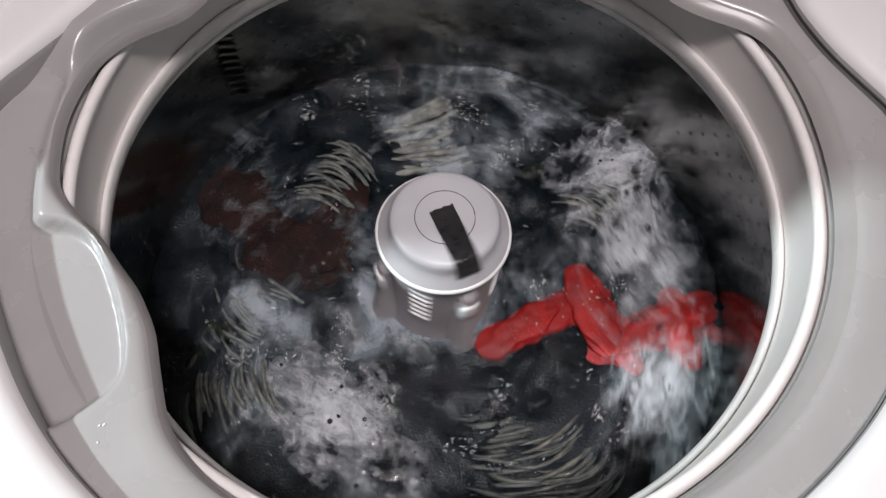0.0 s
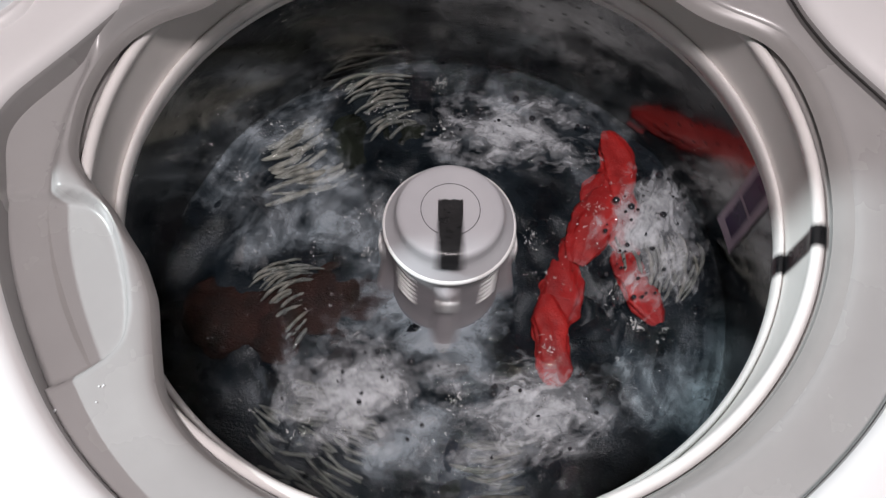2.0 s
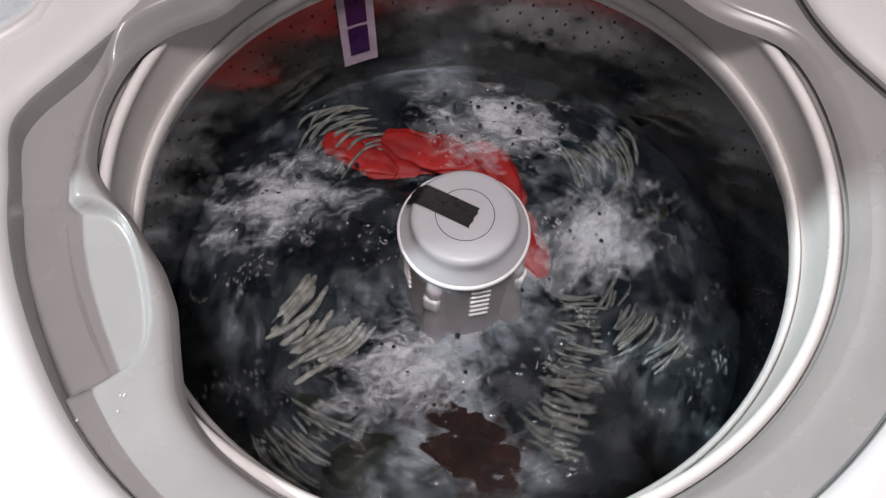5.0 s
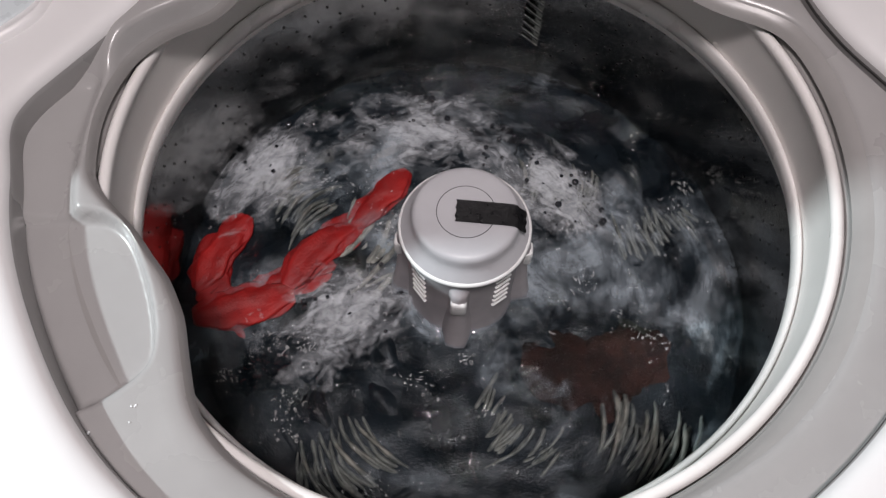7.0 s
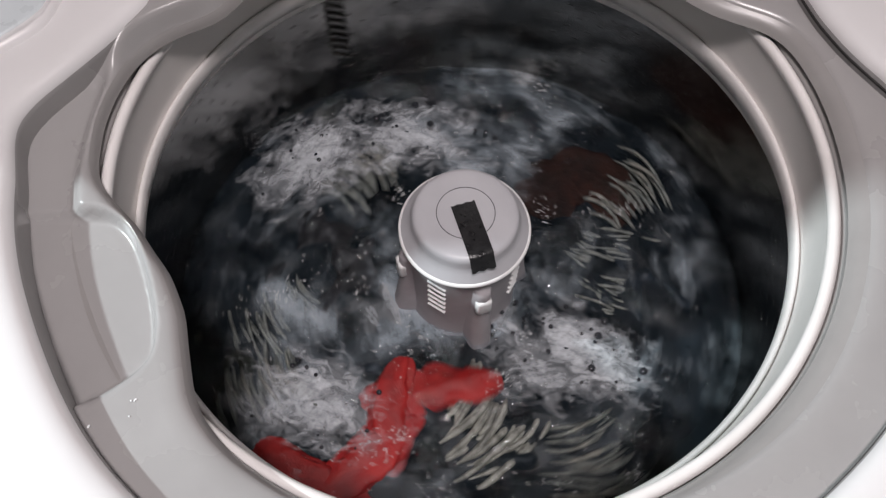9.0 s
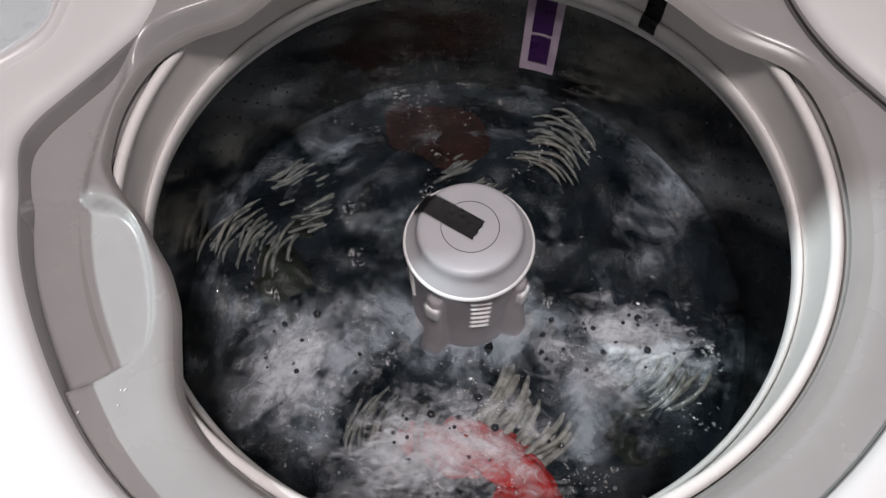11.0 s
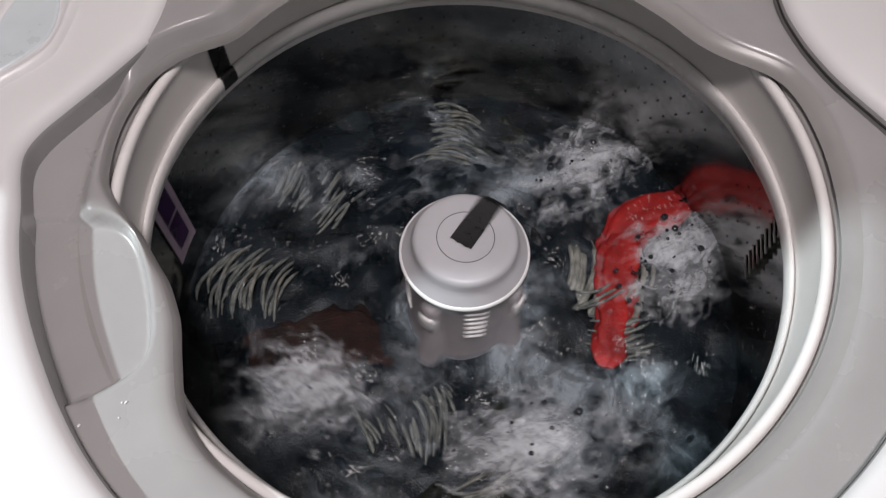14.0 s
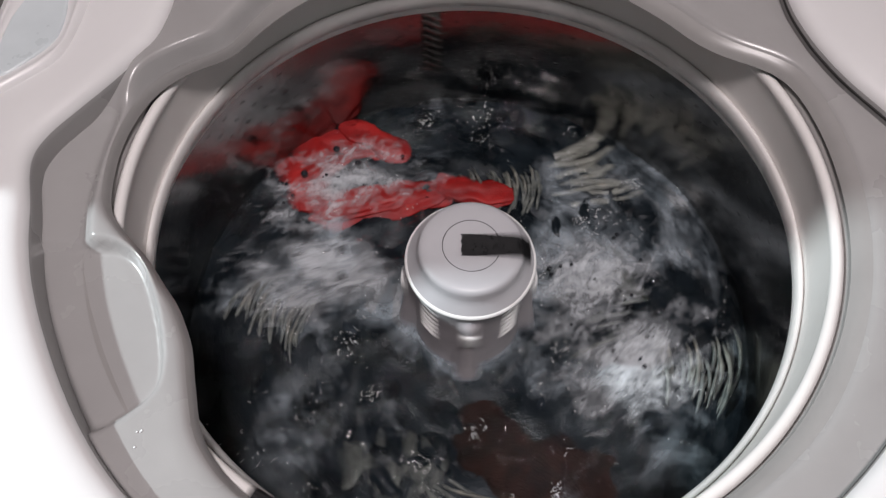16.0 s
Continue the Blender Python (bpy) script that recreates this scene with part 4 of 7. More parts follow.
        (9.6, flat(0.0013, 0.0008, 0, 91.8)), (9.7, flat(0.0021, 0.0009, 0, 94.5)), (9.8, flat(0.0029, 0.001, 0, 127.1)), (9.9, flat(0.0037, 0.0011, 0, 202)),
        (10, flat(0.0046, 0.0012, 0, 268.2)), (10.1, flat(0.0046, 0.0013, 0, 307.1)), (10.2, flat(0.0046, 0.0014, 0, 330.5)), (10.3, flat(0.0046, 0.0014, 0, 343.4)),
        (10.4, flat(0.0046, 0.0015, 0, 340.1)), (10.5, flat(0.0046, 0.0016, 0, 297.5)), (10.6, flat(0.0047, 0.0017, 0, 237.8)), (10.7, flat(0.0047, 0.0018, 0, 180)),
        (10.8, flat(0.0047, 0.0017, 0, 147.3)), (10.9, flat(0.0047, 0.0018, 0, 140.1)), (11, flat(0.0048, 0.0019, 0, 147.3)), (11.1, flat(0.0048, 0.002, 0, 202)),
        (11.2, flat(0.0048, 0.002, 0, 270)), (11.3, flat(0.0048, 0.0021, 0, 338)), (11.4, flat(0.0049, 0.0022, 0, 376.6)), (11.5, flat(0.0049, 0.0023, 0, 390.6)),
        (11.6, flat(0.0049, 0.0023, 0, 390.6)), (11.7, flat(0.0049, 0.0024, 0, 376.6)), (11.8, flat(0.0049, 0.0025, 0, 317)), (11.9, flat(0.0049, 0.0026, 0, 261)),
        (12, flat(0.0049, 0.0026, 0, 217.9)), (12.1, flat(0.005, 0.0026, 0, 188.9)), (12.2, flat(0.005, 0.0027, 0, 177.8)), (12.3, flat(0.005, 0.0028, 0, 177.8)),
        (12.4, flat(0.005, 0.0029, 0, 193.3)), (12.5, flat(0.0051, 0.0029, 0, 259.2)), (12.6, flat(0.005, 0.0032, 0, 327.3)), (12.7, flat(0.0049, 0.0034, 0, 392.7)),
        (12.8, flat(0.0049, 0.0035, 0, 420.6)), (12.9, flat(0.0048, 0.0037, 0, 424.4)), (13, flat(0.0047, 0.004, 0, 422.5)), (13.1, flat(0.0037, 0.0036, 0, 392.7)),
        (13.2, flat(0.0025, 0.0033, 0, 330.5)), (13.3, flat(0.0014, 0.0029, 0, 270)), (13.4, flat(0.0003, 0.0026, 0, 234.9)), (13.5, flat(-0.0008, 0.0022, 0, 217.9)),
        (13.6, flat(-0.0002, 0.0031, 0, 221)), (13.7, flat(0.0003, 0.004, 0, 242.5)), (13.8, flat(0.001, 0.0048, 0, 295.6)), (13.9, flat(0.0015, 0.0057, 0, 365.6)),
        (14, flat(0.0021, 0.0066, 0, 417.8)), (14.1, flat(0.0024, 0.0053, 0, 463.6)), (14.2, flat(0.0028, 0.004, 0, 480.3)), (14.3, flat(0.003, 0.0027, 0, 484.1)),
        (14.4, flat(0.0033, 0.0015, 0, 470)), (14.5, flat(0.0037, 0.0001, 0, 422.5)), (14.6, flat(0.0034, 0.0008, 0, 360)), (14.7, flat(0.0032, 0.0014, 0, 300.3)),
        (14.8, flat(0.0029, 0.0019, 0, 274.5)), (14.9, flat(0.0028, 0.0026, 0, 270)), (15, flat(0.0025, 0.0031, 0, 271.8)), (15.1, flat(0.0027, 0.0028, 0, 322.1)),
        (15.2, flat(0.003, 0.0025, 0, 387.4)), (15.3, flat(0.0032, 0.0022, 0, 454.5)), (15.4, flat(0.0034, 0.0018, 0, 512.6)), (15.5, flat(0.0036, 0.0014, 0, 534.4)),
        (15.6, flat(0.0032, 0.0006, 0, 542.2)), (15.7, flat(0.0029, -0.0002, 0, 528.9)), (15.8, flat(0.0026, -0.001, 0, 477.5)), (15.9, flat(0.0021, -0.0018, 0, 422.5)),
        (16, flat(0.0018, -0.0026, 0, 360)),
    ])
    walk(red_folds[0], [
        (0, flat(0.0748, -0.0404, -0.172, 32)), (0.25, flat(0.0769, -0.0917, -0.172, 81.1)), (0.5, flat(0.0812, -0.1441, -0.172, 130.3)), (1, flat(0.0731, -0.0584, -0.172, 45.8)),
        (1.5, flat(0.0956, -0.0293, -0.172, 96.8)), (2, flat(0.0958, -0.05, -0.172, 91.6)), (2.5, flat(0.0944, 0.0976, -0.192, 12.3)), (3, flat(0.0506, 0.2192, -0.172, -38.8)),
        (3.5, flat(0.1175, 0.1919, -0.172, -70.1)), (4, flat(-0.0546, 0.1841, -0.172, -56.4)), (4.5, flat(-0.0296, 0.1588, -0.172, -8.4)), (4.778, flat(-0.0688, 0.1544, -0.172, -20.2)),
        (5.056, flat(-0.1028, 0.1434, -0.172, -31.9)), (5.333, flat(-0.1158, 0.1429, -0.172, -43.7)), (5.611, flat(-0.115, 0.153, -0.172, -55.5)), (5.889, flat(-0.131, 0.1495, -0.172, -67.3)),
        (6.167, flat(-0.1711, 0.1151, -0.172, -79)), (6.444, flat(-0.2046, 0.0618, -0.172, -90.8)), (6.722, flat(-0.2177, 0.0392, -0.172, -102.6)), (7, flat(-0.223, 0.0303, -0.172, -114.3)),
        (7.25, flat(-0.2224, 0.0344, -0.172, -48.6)), (7.5, flat(-0.2218, 0.0381, -0.172, 17.2)), (8, flat(-0.1184, -0.1513, -0.172, 89.8)), (8.5, flat(-0.1293, -0.1646, -0.172, 107.9)),
        (8.75, flat(-0.1315, -0.1653, -0.172, 40.3)), (9, flat(-0.1337, -0.1661, -0.172, -27.3)), (9.5, flat(-0.0731, -0.0434, -0.172, -68.5)), (10, flat(-0.0656, -0.0996, -0.172, -33.4)),
        (10.278, flat(-0.0413, -0.1166, -0.172, -26.3)), (10.556, flat(-0.0167, -0.1269, -0.172, -19.2)), (10.833, flat(-0.0085, -0.1321, -0.172, -12.1)), (11.111, flat(-0.0129, -0.1361, -0.172, -5.1)),
        (11.389, flat(-0.0018, -0.141, -0.172, 2)), (11.667, flat(0.0364, -0.1407, -0.172, 9.1)), (11.944, flat(0.0794, -0.1269, -0.172, 16.2)), (12.222, flat(0.097, -0.1196, -0.172, 23.2)),
        (12.5, flat(0.1058, -0.1179, -0.172, 30.3)), (13, flat(0.1146, 0.0215, -0.172, 45.9)), (13.25, flat(0.1267, 0.0907, -0.172, -22.3)), (13.5, flat(0.1389, 0.1599, -0.172, -90.4)),
        (13.75, flat(0.1408, 0.0759, -0.172, -5.3)), (14, flat(0.1428, -0.0081, -0.172, 79.8)), (14.25, flat(0.1227, 0.1103, -0.172, 151)), (14.5, flat(0.0921, 0.2053, -0.172, 222.2)),
        (14.75, flat(0.1052, 0.1269, -0.172, 159.7)), (15, flat(0.1077, 0.0251, -0.172, 97.2)), (15.25, flat(0.0424, 0.1036, -0.172, 23.7)), (15.5, flat(-0.023, 0.1821, -0.172, -49.9)),
        (15.75, flat(-0.0593, 0.1904, -0.172, -130.2)), (16, flat(-0.0956, 0.1986, -0.172, -210.4)),
    ])
    walk(red_folds[1], [
        (0, flat(0.0982, -0.0247, -0.176, 27)), (0.5, flat(0.0736, -0.1118, -0.176, 74.9)), (1, flat(0.0921, -0.0384, -0.176, 46.9)), (1.5, flat(0.0944, 0.0109, -0.176, 86.7)),
        (2, flat(0.1014, -0.0079, -0.176, 72.7)), (2.5, flat(0.1061, 0.1002, -0.192, 12.3)), (2.75, flat(0.0874, 0.1517, -0.184, -35.1)), (3, flat(0.0687, 0.2032, -0.176, -82.5)),
        (3.5, flat(0.1257, 0.1698, -0.176, -83.2)), (4, flat(-0.0478, 0.1739, -0.176, -56.4)), (4.5, flat(-0.002, 0.1538, -0.176, -12.2)), (4.778, flat(-0.0448, 0.156, -0.176, -19.4)),
        (5.056, flat(-0.0839, 0.1486, -0.176, -26.5)), (5.333, flat(-0.1017, 0.1474, -0.176, -33.7)), (5.611, flat(-0.1056, 0.1549, -0.176, -40.9)), (5.889, flat(-0.1269, 0.1493, -0.176, -48.1)),
        (6.167, flat(-0.1714, 0.1113, -0.176, -55.2)), (6.444, flat(-0.2064, 0.0518, -0.176, -62.4)), (6.722, flat(-0.2201, 0.022, -0.176, -69.6)), (7, flat(-0.2249, 0.0057, -0.176, -76.7)),
        (7.5, flat(-0.2214, 0.0403, -0.176, -23)), (7.75, flat(-0.1724, -0.0445, -0.176, 33.4)), (8, flat(-0.1183, -0.1303, -0.176, 89.8)), (8.5, flat(-0.1374, -0.1396, -0.176, 107.9)),
        (8.75, flat(-0.1264, -0.1569, -0.176, 43.8)), (9, flat(-0.1154, -0.1742, -0.176, -20.4)), (9.5, flat(-0.064, -0.0628, -0.176, -68.5)), (10, flat(-0.0582, -0.1045, -0.176, -33.4)),
        (10.278, flat(-0.0315, -0.1204, -0.176, -25)), (10.556, flat(-0.0047, -0.1293, -0.176, -16.6)), (10.833, flat(0.0054, -0.1341, -0.176, -8.3)), (11.111, flat(0.0028, -0.139, -0.176, 0.1)),
        (11.389, flat(0.0161, -0.143, -0.176, 8.5)), (11.667, flat(0.0563, -0.1377, -0.176, 16.8)), (11.944, flat(0.0994, -0.1171, -0.176, 25.2)), (12.222, flat(0.1176, -0.1062, -0.176, 33.6)),
        (12.5, flat(0.1275, -0.102, -0.176, 42)), (13, flat(0.135, 0.0404, -0.176, 39.5)), (13.25, flat(0.1369, 0.0908, -0.176, -25.5)), (13.5, flat(0.1388, 0.1412, -0.176, -90.4)),
        (13.75, flat(0.1427, 0.0772, -0.176, -5.3)), (14, flat(0.1466, 0.0131, -0.176, 79.8)), (14.25, flat(0.115, 0.1129, -0.176, 148.8)), (14.5, flat(0.0822, 0.2095, -0.176, 217.7)),
        (14.75, flat(0.0926, 0.1337, -0.176, 161.8)), (15, flat(0.1017, 0.0548, -0.176, 105.8)), (15.25, flat(0.0488, 0.1086, -0.176, 31.7)), (15.5, flat(-0.0042, 0.1625, -0.176, -42.5)),
        (15.75, flat(-0.0669, 0.1869, -0.176, -115.5)), (16, flat(-0.1177, 0.1918, -0.176, -188.5)),
    ])
    walk(red_folds[2], [
        (0, flat(0.1249, -0.0123, -0.18, 23)), (0.5, flat(0.0886, -0.0784, -0.18, 56.7)), (1, flat(0.1106, -0.0178, -0.18, 49.3)), (1.5, flat(0.1021, 0.0491, -0.18, 70.1)),
        (2, flat(0.1202, 0.0303, -0.18, 55.5)), (2.5, flat(0.1179, 0.1026, -0.192, 11.1)), (2.75, flat(0.093, 0.1365, -0.186, -43.8)), (3, flat(0.0681, 0.1704, -0.18, -98.8)),
        (3.5, flat(0.1229, 0.1443, -0.18, -108.5)), (4, flat(-0.0409, 0.164, -0.18, -54.1)), (4.5, flat(0.0252, 0.1471, -0.18, -15.4)), (4.778, flat(-0.0201, 0.1557, -0.18, -19.5)),
        (5.056, flat(-0.0634, 0.1521, -0.18, -23.6)), (5.333, flat(-0.0852, 0.1499, -0.18, -27.7)), (5.611, flat(-0.0931, 0.1543, -0.18, -31.7)), (5.889, flat(-0.1183, 0.146, -0.18, -35.8)),
        (6.167, flat(-0.165, 0.1052, -0.18, -39.9)), (6.444, flat(-0.1991, 0.0416, -0.18, -44)), (6.722, flat(-0.2111, 0.0058, -0.18, -48.1)), (7, flat(-0.2182, -0.0171, -0.18, -52.1)),
        (7.5, flat(-0.2085, 0.0368, -0.18, -4.3)), (7.75, flat(-0.1638, -0.0364, -0.18, 45.6)), (8, flat(-0.1192, -0.1095, -0.18, 95.5)), (8.5, flat(-0.1443, -0.1144, -0.18, 102.7)),
        (9, flat(-0.0979, -0.1716, -0.18, 34.9)), (9.25, flat(-0.0757, -0.1265, -0.18, -8.7)), (9.5, flat(-0.0534, -0.0814, -0.18, -52.4)), (10, flat(-0.0547, -0.1113, -0.18, -93)),
        (10.278, flat(-0.0247, -0.1264, -0.18, -76.5)), (10.556, flat(0.0052, -0.1334, -0.18, -60)), (10.833, flat(0.0176, -0.1371, -0.18, -43.5)), (11.111, flat(0.0171, -0.1419, -0.18, -26.9)),
        (11.389, flat(0.0328, -0.144, -0.18, -10.4)), (11.667, flat(0.0747, -0.1329, -0.18, 6.1)), (11.944, flat(0.117, -0.1049, -0.18, 22.6)), (12.222, flat(0.1348, -0.0896, -0.18, 39.2)),
        (12.5, flat(0.1451, -0.082, -0.18, 55.7)), (13, flat(0.158, 0.0556, -0.18, 27.5)), (13.25, flat(0.1483, 0.0891, -0.18, -31.4)), (13.5, flat(0.1387, 0.1225, -0.18, -90.4)),
        (13.75, flat(0.1445, 0.0784, -0.18, -5.3)), (14, flat(0.1504, 0.0343, -0.18, 79.8)), (14.25, flat(0.1068, 0.116, -0.18, 147.4)), (14.5, flat(0.0633, 0.1978, -0.18, 215)),
        (15, flat(0.0864, 0.0797, -0.18, 136.8)), (15.25, flat(0.0515, 0.1123, -0.18, 49.4)), (15.5, flat(0.0166, 0.1449, -0.18, -38)), (15.75, flat(-0.0732, 0.1738, -0.18, -92.2)),
        (16, flat(-0.141, 0.1753, -0.18, -146.3)),
    ])
    walk(red_folds[3], [
        (0, flat(0.1435, -0.0202, -0.172, -70.2)), (0.25, flat(0.1281, -0.0348, -0.172, -13.1)), (0.5, flat(0.1127, -0.0494, -0.172, 44)), (1, flat(0.1292, 0.0022, -0.172, 44.8)),
        (1.5, flat(0.1269, 0.0716, -0.172, 13.2)), (2, flat(0.1419, 0.0684, -0.172, 65)), (2.5, flat(0.1298, 0.1039, -0.192, 1.6)), (2.75, flat(0.097, 0.1201, -0.182, -46.2)),
        (3, flat(0.0643, 0.1364, -0.172, -94)), (3.5, flat(0.1093, 0.1226, -0.172, -136.3)), (3.75, flat(0.038, 0.1385, -0.172, -92.5)), (4, flat(-0.0333, 0.1545, -0.172, -48.6)),
        (4.5, flat(0.0503, 0.1358, -0.172, -33.1)), (4.778, flat(0.0047, 0.1506, -0.172, -27.8)), (5.056, flat(-0.0404, 0.1513, -0.172, -22.5)), (5.333, flat(-0.0645, 0.149, -0.172, -17.3)),
        (5.611, flat(-0.0748, 0.1508, -0.172, -12)), (5.889, flat(-0.1018, 0.1413, -0.172, -6.8)), (6.167, flat(-0.1487, 0.1015, -0.172, -1.5)), (6.444, flat(-0.1817, 0.0389, -0.172, 3.7)),
        (6.722, flat(-0.1917, 0.0014, -0.172, 9)), (7, flat(-0.196, -0.0246, -0.172, 14.2)), (7.5, flat(-0.1896, 0.0381, -0.172, 11.6)), (7.75, flat(-0.157, -0.0258, -0.172, 62.8)),
        (8, flat(-0.1245, -0.0896, -0.172, 114)), (8.5, flat(-0.1491, -0.0886, -0.172, 98.3)), (9, flat(-0.0813, -0.1593, -0.172, 38.4)), (9.25, flat(-0.0606, -0.1287, -0.172, -5.7)),
        (9.5, flat(-0.0399, -0.0981, -0.172, -49.9)), (10, flat(-0.0554, -0.1201, -0.172, -95.2)), (10.278, flat(-0.0209, -0.1349, -0.172, -78.2)), (10.556, flat(0.0131, -0.1401, -0.172, -61.2)),
        (10.833, flat(0.0282, -0.1422, -0.172, -44.2)), (11.111, flat(0.03, -0.1461, -0.172, -27.2)), (11.389, flat(0.0484, -0.1456, -0.172, -10.2)), (11.667, flat(0.092, -0.128, -0.172, 6.9)),
        (11.944, flat(0.1332, -0.0921, -0.172, 23.9)), (12.222, flat(0.1499, -0.0717, -0.172, 40.9)), (12.5, flat(0.1595, -0.06, -0.172, 57.9)), (13, flat(0.1839, 0.0645, -0.172, 10.7)),
        (13.25, flat(0.1615, 0.0842, -0.172, -38.3)), (13.5, flat(0.1391, 0.1039, -0.172, -87.3)), (13.75, flat(0.1473, 0.0795, -0.172, -7.3)), (14, flat(0.1555, 0.0551, -0.172, 72.7)),
        (14.25, flat(0.103, 0.1181, -0.172, -15.9)), (14.5, flat(0.0505, 0.181, -0.172, -104.5)), (14.75, flat(0.0583, 0.1403, -0.172, -165.2)), (15, flat(0.066, 0.0997, -0.172, -226)),
        (15.25, flat(0.0532, 0.116, -0.172, -302)), (15.5, flat(0.0403, 0.1323, -0.172, -378.1)), (16, flat(-0.1615, 0.1567, -0.172, -449.1)),
    ])
    walk(red_folds[4], [
        (0, flat(0.1556, -0.0434, -0.176, -52.6)), (0.25, flat(0.1486, -0.0338, -0.176, -7.2)), (0.5, flat(0.1416, -0.0242, -0.176, 38.2)), (1, flat(0.1515, 0.0132, -0.176, 6.7)),
        (1.5, flat(0.1532, 0.0572, -0.176, -66.6)), (1.75, flat(0.1567, 0.0829, -0.176, -0.2)), (2, flat(0.1601, 0.1085, -0.176, 66.2)), (2.5, flat(0.1418, 0.1043, -0.192, 1.6)),
        (3, flat(0.0764, 0.1081, -0.176, -40.8)), (3.25, flat(0.0825, 0.1071, -0.176, -93.3)), (3.5, flat(0.0887, 0.106, -0.176, -145.8)), (3.75, flat(0.0317, 0.1257, -0.176, -97.2)),
        (4, flat(-0.0253, 0.1453, -0.176, -48.6)), (4.5, flat(0.0733, 0.12, -0.176, -36.2)), (4.778, flat(0.0299, 0.1409, -0.176, -28)), (5.056, flat(-0.0146, 0.1468, -0.176, -19.8)),
        (5.333, flat(-0.0392, 0.1458, -0.176, -11.6)), (5.611, flat(-0.0501, 0.1461, -0.176, -3.4)), (5.889, flat(-0.0771, 0.1378, -0.176, 4.8)), (6.167, flat(-0.1237, 0.1036, -0.176, 13)),
        (6.444, flat(-0.1578, 0.0477, -0.176, 21.2)), (6.722, flat(-0.1679, 0.0124, -0.176, 29.4)), (7, flat(-0.1713, -0.0126, -0.176, 37.6)), (7.5, flat(-0.1709, 0.0436, -0.176, 21.5)),
        (7.75, flat(-0.1519, -0.0134, -0.176, 67.7)), (8, flat(-0.133, -0.0704, -0.176, 113.8)), (8.5, flat(-0.1499, -0.0628, -0.176, 85.1)), (9, flat(-0.0654, -0.1461, -0.176, 41.3)),
        (9.25, flat(-0.0454, -0.13, -0.176, -1.8)), (9.5, flat(-0.0253, -0.114, -0.176, -44.9)), (10, flat(-0.0562, -0.1289, -0.176, -95.2)), (10.278, flat(-0.0175, -0.1443, -0.176, -81.4)),
        (10.556, flat(0.0206, -0.1487, -0.176, -67.6)), (10.833, flat(0.0386, -0.1499, -0.176, -53.8)), (11.111, flat(0.0425, -0.1537, -0.176, -40)), (11.389, flat(0.064, -0.1513, -0.176, -26.2)),
        (11.667, flat(0.1107, -0.1277, -0.176, -12.4)), (11.944, flat(0.1522, -0.0836, -0.176, 1.4)), (12.222, flat(0.1687, -0.0582, -0.176, 15.2)), (12.5, flat(0.1782, -0.0424, -0.176, 29)),
        (13, flat(0.208, 0.0578, -0.176, -41.6)), (13.5, flat(0.1409, 0.0854, -0.176, -81.3)), (13.75, flat(0.1514, 0.0805, -0.176, -4.5)), (14, flat(0.162, 0.0757, -0.176, 72.2)),
        (14.25, flat(0.1073, 0.1177, -0.176, 1.7)), (14.5, flat(0.0526, 0.1597, -0.176, -68.9)), (14.75, flat(0.0574, 0.1417, -0.176, 0.7)), (15, flat(0.0622, 0.1236, -0.176, 70.3)),
        (15.5, flat(0.0639, 0.1309, -0.176, 15.2)), (16, flat(-0.1678, 0.1419, -0.176, -51.9)),
    ])
